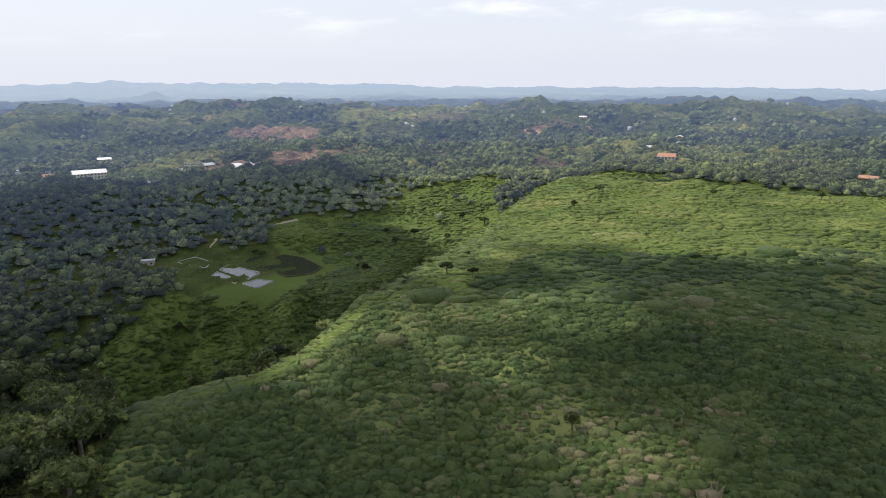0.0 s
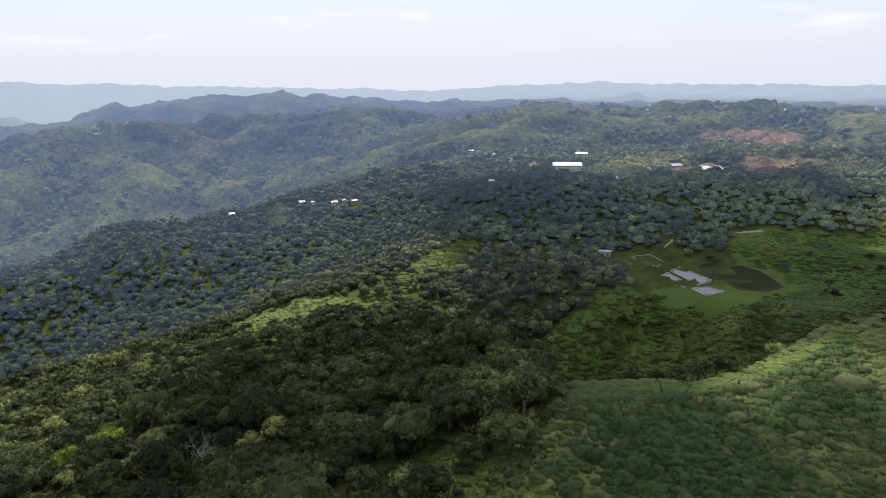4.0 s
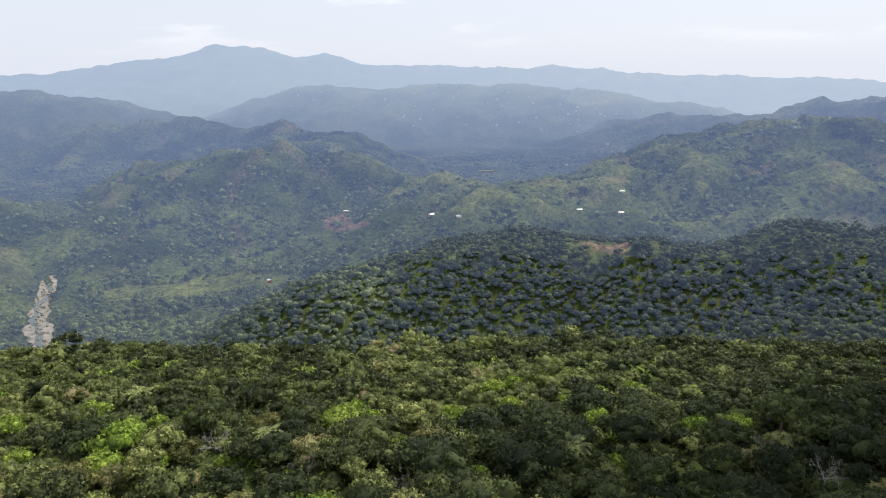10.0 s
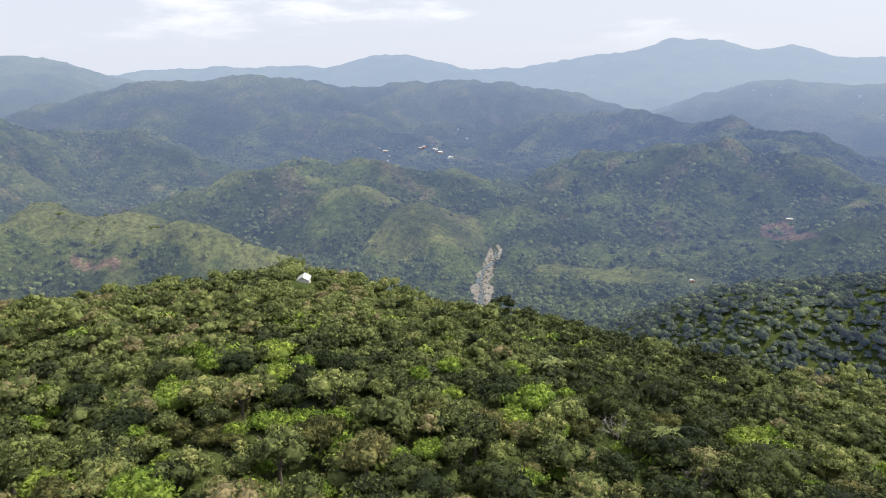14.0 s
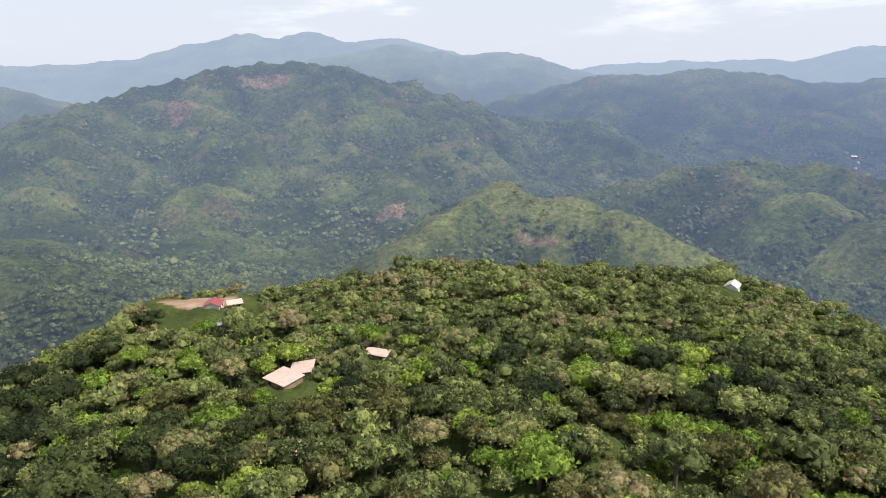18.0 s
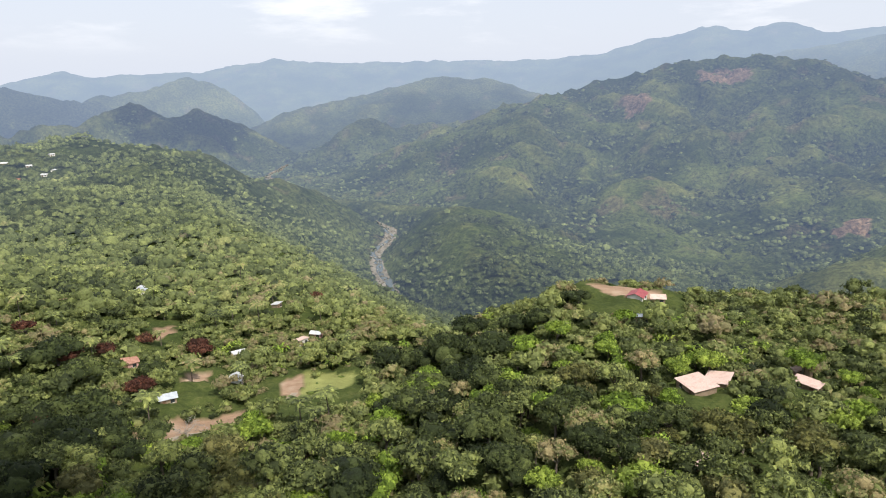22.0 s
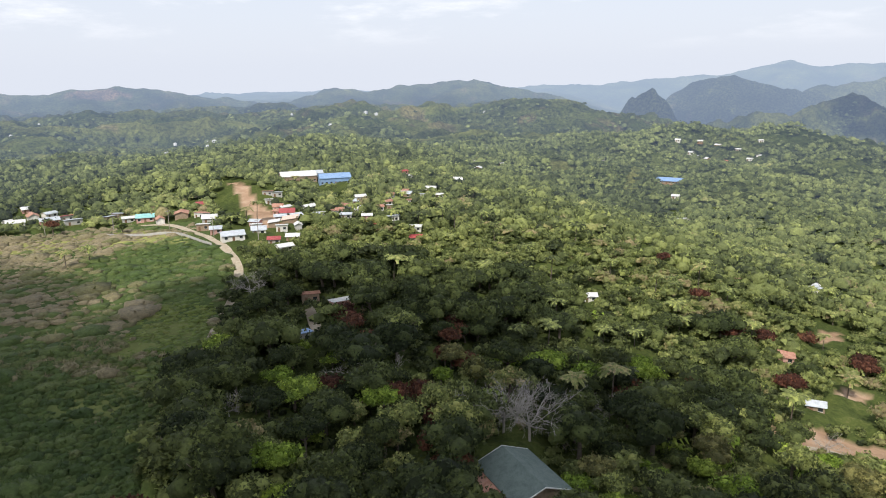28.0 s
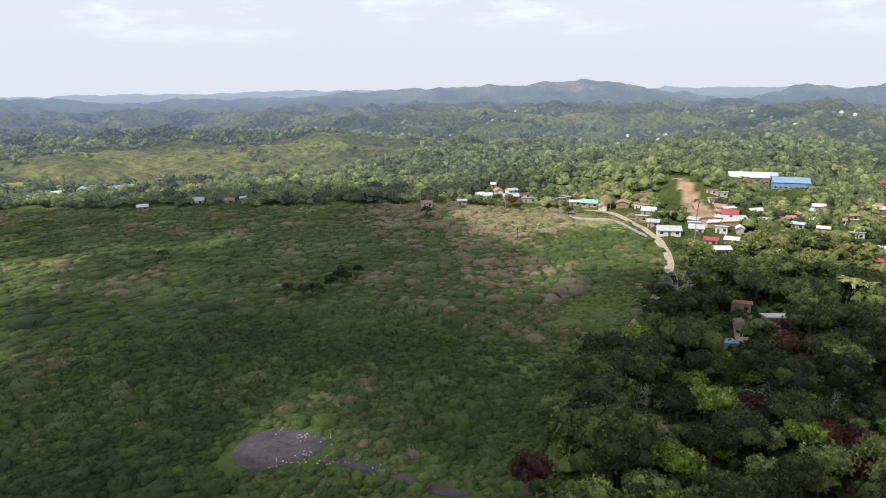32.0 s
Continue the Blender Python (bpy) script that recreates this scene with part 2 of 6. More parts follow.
def leaf_material(name, stops, joined=False, far=False, through=0.3, age=True):
    m, nt, bsdf = nodes_of(name, 0.65, 0.2)
    geo = nt.nodes.new("ShaderNodeNewGeometry")
    if joined:
        src = attr(nt, "tint").outputs["Fac"]
    else:
        src = nt.nodes.new("ShaderNodeObjectInfo").outputs["Random"]
    r = ramp(nt, stops)
    add = nt.nodes.new("ShaderNodeMath")
    add.operation = "MULTIPLY_ADD"
    add.use_clamp = True
    nt.links.new(geo.outputs["Random Per Island"], add.inputs[0])
    spread = 0.22 if far else 0.26 if joined and age else 0.40 if age else 0.10
    add.inputs[1].default_value = spread
    low = nt.nodes.new("ShaderNodeMath")
    low.operation = "SUBTRACT"
    low.inputs[1].default_value = spread * 0.45
    nt.links.new(src, low.inputs[0])
    nt.links.new(low.outputs[0], add.inputs[2])
    nt.links.new(add.outputs[0], r.inputs["Fac"])
    n = noise_node(nt, 0.3 if far else 0.9, 5, 0.7, geo.outputs["Position"])
    v = ramp(nt, [(0.3, (0.6, 0.62, 0.64)), (0.7, (1.34, 1.34, 1.28))])
    nt.links.new(n.outputs["Fac"], v.inputs["Fac"])
    c = mixc(nt, 1.0, r.outputs[0], v.outputs[0], "MULTIPLY")
    if age:
        # young and old sprays differ
        old = ramp(nt, [(0.0, (0.74, 0.76, 0.78)), (0.6, (1.02, 1.02, 1.0)), (1.0, (1.32, 1.3, 1.2))] if joined else [(0.0, (0.55, 0.58, 0.6)), (0.6, (1.05, 1.05, 1.0)), (1.0, (1.6, 1.55, 1.35))])
        nt.links.new(geo.outputs["Random Per Island"], old.inputs["Fac"])
        c = mixc(nt, 1.0, c, old.outputs[0], "MULTIPLY")
    nt.links.new(c, bsdf.inputs["Base Color"])
    # leaf masses too small to model stand up from the surface
    bump(nt, bsdf, noise_node(nt, 0.6 if far else 1.7, 5, 0.75, geo.outputs["Position"]).outputs["Fac"], 1.0, 1.5 if far else 0.6)
    tr = nt.nodes.new("ShaderNodeBsdfTranslucent")
    nt.links.new(c, tr.inputs["Color"])
    mx = nt.nodes.new("ShaderNodeMixShader")
    mx.inputs[0].default_value = 0.2 if far else through
    nt.links.new(bsdf.outputs[0], mx.inputs[1])
    nt.links.new(tr.outputs[0], mx.inputs[2])
    nt.links.new(mx.outputs[0], nt.nodes["Material Output"].inputs["Surface"])
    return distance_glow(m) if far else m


def plain_material(name, a, b, scale=1.0, rough=0.8, spec=0.2, metal=0.0, bumpy=0.2):
    """A surface that wanders between two colours, with grain."""
    m, nt, bsdf = nodes_of(name, rough, spec)
    tc = nt.nodes.new("ShaderNodeTexCoord")
    n1, n2 = noise_node(nt, scale, 5, 0.65, tc.outputs["Object"]), noise_node(nt, scale * 9, 3, 0.6, tc.outputs["Object"])
    f = mixc(nt, 0.35, n1.outputs["Fac"], n2.outputs["Fac"])
    r = ramp(nt, [(0.35, a), (0.65, b)])
    nt.links.new(f, r.inputs["Fac"])
    nt.links.new(r.outputs[0], bsdf.inputs["Base Color"])
    bsdf.inputs["Metallic"].default_value = metal
    bump(nt, bsdf, n2.outputs["Fac"], bumpy, 0.05)
    return m


M_GROUND = ground_material("ground_cover")
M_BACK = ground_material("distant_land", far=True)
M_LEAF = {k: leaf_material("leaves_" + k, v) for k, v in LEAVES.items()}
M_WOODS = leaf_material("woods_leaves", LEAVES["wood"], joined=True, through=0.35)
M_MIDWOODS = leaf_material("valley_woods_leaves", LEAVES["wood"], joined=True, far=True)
# slope woods get the emitted haze from 300 m out
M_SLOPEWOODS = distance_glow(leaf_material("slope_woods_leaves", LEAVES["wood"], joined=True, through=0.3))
M_REED = leaf_material("reed_blades", LEAVES["reed"], joined=True, through=0.25, age=False)
M_SWARD = leaf_material("slope_grass_blades", LEAVES["sward"], joined=True, through=0.25, age=False)
M_BARK = plain_material("bark", (0.10, 0.08, 0.06), (0.20, 0.17, 0.14), 2.0, 0.95, 0.05, bumpy=0.6)
M_PALE = plain_material("pale_bark", (0.30, 0.27, 0.24), (0.46, 0.43, 0.40), 2.0, 0.95, 0.05, bumpy=0.5)


# ---- mesh helpers ----
def mesh_np(name, V, F, mat, smooth=False, attrs=()):
    """A mesh from arrays: V (n, 3), F (m, 3) or (m, 4)."""
    me = bpy.data.meshes.new(name)
    V, F = np.asarray(V, np.float32), np.asarray(F, np.int32)
    k = F.shape[1]
    me.vertices.add(len(V))
    me.vertices.foreach_set("co", V.ravel())
    me.loops.add(F.size)
    me.loops.foreach_set("vertex_index", F.ravel())
    me.polygons.add(len(F))
    me.polygons.foreach_set("loop_start", np.arange(0, F.size, k, dtype=np.int32))
    if smooth:
        me.polygons.foreach_set("use_smooth", np.ones(len(F), bool))
    me.update(calc_edges=True)
    for an, vals in attrs:
        me.attributes.new(an, "FLOAT", "POINT").data.foreach_set("value", np.asarray(vals, np.float32))
    me.materials.append(mat)
    return me


def part(name, bm, mat, parent=None, label="", m=None):
    """Links a bmesh (or a finished mesh) as one object under a thing."""
    if isinstance(bm, bmesh.types.BMesh):
        me = bpy.data.meshes.new(name)
        bm.to_mesh(me)
        bm.free()
        me.materials.append(mat)
    else:
        me = bm
    ob = new(name, me)
    if parent is not None:
        ob.parent = parent
    if m is not None:
        ob.matrix_basis = m
    if label:
        tagged(ob, label)
    return ob


# ---- the land ----
def hash2(ix, iy, seed):
    h = (ix.astype(np.int64) * 374761393 + iy.astype(np.int64) * 668265263 + seed * 974711) & 0x7FFFFFFF
    h = ((h ^ (h >> 13)) * 1274126177) & 0x7FFFFFFF
    return ((h ^ (h >> 16)) & 0xFFFF) / 65535.0


def vnoise(x, y, seed=0):
    ix, iy = np.floor(x), np.floor(y)
    fx, fy = x - ix, y - iy
    fx, fy = fx * fx * fx * (fx * (fx * 6 - 15) + 10), fy * fy * fy * (fy * (fy * 6 - 15) + 10)
    a, b, c, d = hash2(ix, iy, seed), hash2(ix + 1, iy, seed), hash2(ix, iy + 1, seed), hash2(ix + 1, iy + 1, seed)
    return (a * (1 - fx) + b * fx) * (1 - fy) + (c * (1 - fx) + d * fx) * fy


def fbm(x, y, seed=0, octaves=4, ridged=False):
    t, amp, s = 0.0, 1.0, 0.0
    for o in range(octaves):
        n = vnoise(x, y, seed + o * 7)
        n = 1 - np.abs(2 * n - 1) if ridged else n
        t, s = t + amp * n, s + amp
        x, y, amp = x * 2.03 + 17.1, y * 2.03 - 9.7, amp * 0.5
    return t / s


def spot(yaw, d):
    return -math.sin(radians(yaw)) * d, math.cos(radians(yaw)) * d


def along(x, y, line):
    """Distance to a line of (yaw, distance) corners."""
    p = [spot(a, d) for a, d in line]
    best = np.full(np.shape(x), 1e9)
    for (ax, ay), (bx, by) in zip(p[:-1], p[1:]):
        ux, uy = bx - ax, by - ay
        t = np.clip(((x - ax) * ux + (y - ay) * uy) / (ux * ux + uy * uy), 0, 1)
        best = np.minimum(best, np.hypot(x - ax - t * ux, y - ay - t * uy))
    return best


def inside(x, y, poly):
    """Whether places lie in a plan outline of (yaw, distance) corners."""
    p = [spot(a, d) for a, d in poly]
    hit = np.zeros(np.shape(x), bool)
    for (ax, ay), (bx, by) in zip(p, p[1:] + p[:1]):
        if ay == by:
            continue
        hit ^= ((ay > y) != (by > y)) & (x < (bx - ax) * (y - ay) / (by - ay) + ax)
    return hit


def crest(pts, drop=0.0):
    """Crest points (yaw, angle above the eye's level, distance) as places; drop: height of the trees on it."""
    return [(*spot(a, d), EYE[2] + math.tan(radians(e)) * d - drop) for a, e, d in pts]


def smax(a, b, k):
    h = np.maximum(k - np.abs(a - b), 0) / k
    return np.maximum(a, b) + h * h * k * 0.25


RIDGES = []


def ridge(pts, slope, flat=0.0, soft=15.0, drop=0.0):
    RIDGES.append((crest(pts, drop), slope, flat, soft))


# the brow of the hill under the drone: yaw, angle below the eye's level, distance, steepness beyond
BROW = [(-2, 14.8, 272, 0.35), (2.5, 17.2, 226, 0.45), (6.5, 19.2, 200, 0.6), (12, 23.6, 160, 0.65), (16, 25, 150, 0.65), (27, 26.3, 140, 0.65), (36, 22.5, 190, 0.6), (47, 18.2, 296, 0.7),
        (54, 19.6, 280, 0.75), (66, 21.2, 265, 0.75), (80, 22.3, 262, 0.8), (93, 23, 258, 0.8), (105, 22.8, 262, 0.8), (116, 20.6, 270, 0.75)]
BROW += [(122, 20, 275, 0.75), (127, 18.9, 285, 0.75), (132, 16.9, 295, 0.7), (136, 16.1, 300, 0.7), (146, 16.3, 290, 0.7), (158, 16.5, 275, 0.7), (168, 17.3, 266, 0.7), (174, 17.4, 258, 0.7), (178, 16.9, 254, 0.7), (182, 16.9, 252, 0.7),
         (186, 18.9, 245, 0.7), (192, 21.6, 226, 0.65), (197, 25.5, 200, 0.5), (203, 26.5, 190, 0.24), (215, 26.5, 190, 0.2), (228, 24, 200, 0.18)]
BROW += [(240, 21, 215, 0.14), (255, 17.5, 230, 0.03), (263, 13.5, 300, 0.06), (280, 11, 360, 0.12), (300, 10.3, 385, 0.12), (315, 9.4, 430, 0.15), (330, 8.6, 470, 0.2), (346, 8.5, 474, 0.25), (350, 9.4, 425, 0.28), (354, 11.6, 350, 0.3)]


def near_hill(x, y):
    a = np.degrees(np.arctan2(-x, y))
    a = np.where(a < -2, a + 360, a)
    tab = np.array(BROW + [(358, *BROW[0][1:])])
    down, d, steep = (np.interp(a, tab[:, 0], tab[:, k]) for k in (1, 2, 3))
    r = np.hypot(x, y)
    brow = EYE[2] - np.tan(np.radians(down)) * d
    out = np.maximum(r - d, 0)
    return np.where(r < d, 2 + (brow - 2) * (r / d) ** 1.6, brow - steep * (np.sqrt(out * out + 400) - 20))


ridge([(47, -17.8, 300), (41, -15.6, 345), (35, -13.4, 430), (28, -10.6, 540)], 0.5, flat=4, soft=15, drop=3)
# the pond's terrace
ridge([(24, -15.2, 392), (16, -15.7, 381), (9, -15.7, 381)], 0.5, flat=36, soft=12)
# dark wooded ridge across the first valley
ridge([(97, -16.6, 560), (91, -14.2, 600), (87, -13.2, 620), (81, -12.6, 640), (75, -13.3, 620), (66, -12.8, 620), (60, -11.0, 640),
       (50, -10.8, 660), (42, -10.2, 660), (36, -9.7, 650), (29, -8.8, 640)], 0.50, flat=4, soft=25, drop=4)
# village plateau in the north
ridge([(29, -8.8, 640), (22, -8.3, 640), (12, -7.9, 650), (0, -8.2, 620), (-12, -7.6, 640), (-28, -7.4, 640)], 0.34, flat=80, soft=60)
ridge([(26, -4.6, 1250), (14, -4.4, 1300), (4, -4.8, 1200), (-8, -3.9, 1250), (-18, -3.8, 1250), (-30, -4.6, 1300)], 0.30, flat=80, soft=120)
# big wooded hill in the north-east
ridge([(86, -9.6, 1100), (76, -7.6, 1250), (70, -6.3, 1350), (65, -4.6, 1450), (61.5, -3.5, 1520), (57, -4.2, 1560), (49, -3.9, 1560), (42, -3.7, 1560),
       (36, -4.4, 1560), (29, -3.3, 1560), (24, -4.2, 1560)], 0.34, flat=5, soft=60, drop=6)
# hills across the valley, east to south-east
ridge([(119, -9.3, 1250), (112, -6.9, 1450), (108, -7.5, 1450), (102.5, -5.7, 1500), (99, -6.4, 1480), (94, -7.8, 1400), (87, -9.2, 1250)], 0.36, soft=50, drop=6)
ridge([(146, -9.4, 1250), (140, -8.0, 1300), (135, -6.9, 1330), (130, -7.7, 1330), (122, -7.8, 1350), (117, -8.3, 1350)], 0.40, soft=40, drop=6)
ridge([(131, -9.6, 1150), (127.5, -12.0, 1060), (124.4, -10.8, 1060), (121.5, -12.6, 1020)], 0.45, soft=20)
ridge([(162, -13.4, 850), (159.5, -12.0, 900), (157, -10.8, 950), (154.2, -9.35, 980), (152, -10.0, 960), (149, -10.1, 950), (147, -11.7, 920), (144, -11.6, 910), (139, -14, 860)], 0.62, soft=12)
# the great hill over the river and its spurs
ridge([(196, -6.8, 1750), (192.3, -5.1, 1800), (188.8, -3.8, 1900), (184.3, -2.1, 2000), (179.8, -1.1, 2050), (177.1, -0.6, 2080), (175.3, -0.1, 2100), (171.8, 0.0, 2100),
       (166.5, 0.1, 2100), (164.4, -0.7, 2100), (162.2, -1.5, 2080), (158, -3.0, 2050), (153.9, -3.7, 1980), (150, -4.0, 1950), (146, -5.0, 1850), (142, -7, 1750)], 0.36, soft=50, drop=12)
ridge([(186, -2.6, 1950), (188, -8.0, 1450), (190, -13.5, 1100)], 0.42, soft=40)
ridge([(176, -0.6, 2050), (177, -6.0, 1600), (178, -12.5, 1150)], 0.42, soft=40)
ridge([(166, -0.5, 2080), (167, -6.5, 1550), (168, -12.0, 1200)], 0.42, soft=40)
ridge([(158, -2.6, 2030), (160, -6.8, 1500), (163, -10.5, 1250)], 0.42, soft=40)
# west bank: the low crest at the far side of the settled bench
ridge([(233, -5.7, 1000), (228.5, -5.3, 1000), (223.5, -5.6, 980), (219.5, -6.1, 950), (215.4, -6.8, 920), (211.5, -7.3, 890)], 0.3, flat=10, soft=40, drop=4)
ridge([(250, -13.0, 330), (256, -9.4, 500), (260, -7.6, 700)], 0.5, flat=75, soft=50)
# hills beyond the village in the west
ridge([(280, -4.2, 1500), (269, -4.3, 1550), (261.5, -4.2, 1500), (256, -3.9, 1450), (250.5, -3.4, 1450), (241.5, -3.3, 1450), (237, -3.8, 1450), (232, -5.6, 1450)], 0.22, soft=80, drop=6)
ridge([(316, -5.6, 780), (306, -5.9, 800), (295, -5.9, 800), (286, -6.4, 760), (276, -7.8, 640), (268, -8.4, 580)], 0.30, flat=70, soft=60)
# far: blue ranges
ridge([(129, 1.1, 4600), (127, 1.2, 4600), (125, 0.7, 4600), (122, 0.0, 4600), (117.6, 0.1, 4600), (110, 1.25, 4600), (106.4, 2.0, 4600), (103.2, 1.9, 4600), (100.5, 1.2, 4600),
       (98.3, 1.4, 4600), (95.7, 0.6, 4600), (88, 0.3, 4600), (80, 0.4, 4600), (76, 0.0, 4600), (72, -0.4, 4600), (64, -0.7, 4600), (50, -1.2, 4600)], 0.30, soft=30)
ridge([(148, 0.0, 4600), (140, 0.5, 4600), (132, 0.35, 4600), (129.7, 0.9, 4600), (127, 1.15, 4600), (123.7, 0.5, 4600)], 0.3, soft=30)
ridge([(232, -1.1, 4650), (226, -0.7, 4650), (221.2, 0.2, 4650), (219.4, -0.2, 4650), (212.4, 0.0, 4650), (206.7, 1.0, 4650), (204, 0.65, 4650), (193, 0.7, 4650), (185, 0.8, 4600), (181.4, 1.15, 4550),
       (177.5, 2.15, 4500), (173.2, 2.9, 4500), (171, 2.45, 4500), (168.7, 2.95, 4500), (166, 2.3, 4500), (161.7, 2.4, 4500), (156.5, 1.1, 4500), (153, 0.6, 4500)], 0.34, soft=25)
ridge([(171, 0.3, 3500), (166, 1.55, 3500), (162, 2.0, 3500), (159, 1.4, 3500), (157, 1.0, 3500), (154, 1.4, 3500), (151.8, 1.0, 3500), (148.3, 0.0, 3450), (145, -1.3, 3400)], 0.4, soft=25)
ridge([(104.2, -2.9, 3150), (100.6, -1.1, 3200), (98.3, -1.0, 3200), (94, -1.25, 3200), (88.6, -1.0, 3200), (82.6, -1.0, 3200), (79.7, -1.55, 3200), (75.3, -1.7, 3200), (73, -2.3, 3150), (68.3, -2.75, 3150)], 0.34, soft=25)
ridge([(155, -3.4, 2480), (152, -2.3, 2670), (149.3, -1.4, 2760), (146, -0.5, 2800), (142.6, -0.7, 2800), (138, -0.25, 2840), (133.8, -0.6, 2840), (131, -1.0, 2840), (123.4, -0.9, 2930), (119.6, -1.0, 2930),
       (117.3, -1.2, 2930), (113.7, -1.9, 2930), (111, -2.8, 2840)], 0.34, soft=30)
ridge([(124, -4.4, 2400), (116, -3.9, 2500), (110, -3.6, 2500), (104, -4.0, 2300), (99, -4.9, 2000)], 0.3, soft=30)
ridge([(209, -5.0, 2700), (204, -2.9, 2800), (199.4, -1.8, 2900), (196.3, -0.8, 2950), (190.7, -0.6, 2950), (186.8, -1.9, 2950)], 0.38, soft=30)
ridge([(206.3, -7.3, 2000), (202.6, -6.2, 2100), (199.4, -4.5, 2200), (195.8, -4.5, 2200), (192.7, -4.1, 2250), (189, -4.2, 2250)], 0.42, soft=30)
ridge([(233.6, -3.6, 2600), (232.1, -2.1, 2600), (230.6, -1.6, 2600), (229.8, -2.4, 2600), (229.0, -3.6, 2600)], 1.5, soft=6)
ridge([(229, -2.3, 3000), (227.7, -1.3, 3000), (225.8, -0.8, 3000), (223.5, -1.2, 3000), (221.6, -2.0, 3000), (217.9, -1.3, 3100), (213, -0.3, 3200), (210.6, -1.0, 3200)], 1.0, soft=10)
ridge([(225.5, -4.6, 2150), (223, -3.5, 2150), (221, -4.0, 2150), (217.2, -3.0, 2200), (212.4, -2.55, 2200), (209.4, -3.6, 2200)], 0.8, soft=10)
ridge([(314, -1.8, 3000), (307, -1.95, 3000), (303, -2.15, 3000), (298, -2.2, 3000), (292, -1.8, 3000), (286, -1.85, 3000), (278.7, -1.4, 3000), (276.4, -1.5, 3000), (272.6, -1.1, 3000), (268.8, -1.2, 3000),
       (264, -2.1, 3000), (260, -3.4, 3000)], 0.28, soft=40)
ridge([(259.4, -3.4, 3000), (255.4, -1.5, 3000), (252.8, -1.8, 3000), (248.7, -1.2, 3000), (244.7, -0.95, 3000), (241.6, -1.5, 3000), (237.6, -3.1, 3000)], 0.34, soft=40)
ridge([(300, -1.9, 4700), (284, -2.1, 4700), (262, -2.2, 4700), (238, -1.4, 4700), (228, -1.1, 4700)], 0.3, soft=40)
ridge([(50, -1.2, 4700), (38, -1.5, 4700), (25, -1.05, 4700), (21.5, -1.3, 4700), (12.5, -1.3, 4700), (4, -1.5, 4700), (-3.4, -1.9, 4700), (-15, -1.9, 4700), (-26, -2.2, 4700), (-45, -1.9, 4700), (-60, -1.9, 4700)], 0.3, soft=40)
ridge([(24.3, -2.6, 3400), (22.9, -1.9, 3400), (21.9, -1.7, 3400), (20.8, -2.6, 3400)], 0.6, soft=12)
ridge([(46, -2.2, 2600), (40, -2.5, 2700), (33, -2.6, 2800), (29, -2.5, 2800), (19, -3.0, 2700), (8.7, -2.6, 2600), (1, -3.0, 2600), (-9.6, -3.1, 2500), (-13, -3.5, 2500), (-18.5, -2.6, 2500), (-23.3, -3.1, 2500),
       (-26.5, -2.5, 2500), (-32, -2.6, 2500), (-46, -1.9, 2800)], 0.25, soft=40)
ridge([(72, -3.4, 2600), (64.3, -3.7, 2600), (60.7, -2.5, 2600), (58, -2.1, 2600), (50, -1.9, 2600), (46.4, -2.2, 2600)], 0.3, soft=40)
# wooded mound with the raw cut behind the village
ridge([(274, -8.4, 440), (268, -7.9, 440), (264.5, -7.5, 430), (262.5, -8.2, 400)], 0.55, flat=6, soft=14, drop=4)

# the settled bench in the west: almost level, its rim falls to the river
BENCH = [(199.5, 250), (202, 275), (206, 315), (211, 375), (214, 450), (215, 560), (213.5, 700), (211, 880), (214, 1000), (222, 1080), (234, 1080), (250, 1000),
         (262, 800), (264, 520), (260, 330), (250, 200), (228, 150), (205, 150)]
BENCH_LEVEL = [(200, -37), (214, -38), (228, -37), (241, -31), (250, -20), (262, -16)]


def bench(x, y):
    a = np.degrees(np.arctan2(-x, y)) % 360
    tab = np.array(BENCH_LEVEL)
    s = np.where(inside(x, y, BENCH), 0.0, along(x, y, BENCH + BENCH[:1]))
    roll = 13 * (fbm(x / 170, y / 170, 121, 3) - 0.5)
    return np.interp(a, tab[:, 0], tab[:, 1]) + roll - 0.62 * (np.sqrt(s * s + 900) - 30)


def base_level(x, y):
    """The plateau in the north and west, the river's valley in the east and south."""
    a = np.degrees(np.arctan2(-x, y)) % 360
    r = np.hypot(x, y)
    off = np.clip((r - 1050) / 350, 0, 1)
    deep = np.clip((a - 28) / 30, 0, 1) * np.clip((232 + 7 * off - a) / (24 - 15 * off), 0, 1)
    deep = deep * deep * (3 - 2 * deep)
    high = -42 - 30 * np.clip((r - 900) / 1500, 0, 1)
    low = -196 + 10 * np.clip((r - 1500) / 2500, 0, 1)
    dip = 26 * np.exp(-((((a + 180) % 360 - 180) - 24) / 13) ** 2 - ((r - 260) / 110) ** 2)
    sw = 20 * np.exp(-((a - 219) / 15) ** 2) * np.clip((950 - r) / 400, 0, 1)
    return high * (1 - deep) + low * deep - dip - sw * (1 - deep)


RIVER_EAST = [(119.3, 1083), (119.6, 1010), (120.2, 935), (120.6, 858), (120.4, 790), (123, 700)]
RIVER_SOUTH = [(194, 700), (196.5, 755), (197.6, 800), (198.7, 870), (199.4, 966), (199.4, 1030), (198.2, 1134), (198.1, 1200), (199.4, 1262), (202.5, 1330), (206.1, 1478), (205.7, 1607), (206.9, 1800), (207.9, 1900), (206, 2150)]
RIVER = RIVER_EAST + [(135, 600), (155, 560), (175, 600)] + RIVER_SOUTH
WATER = -197.0


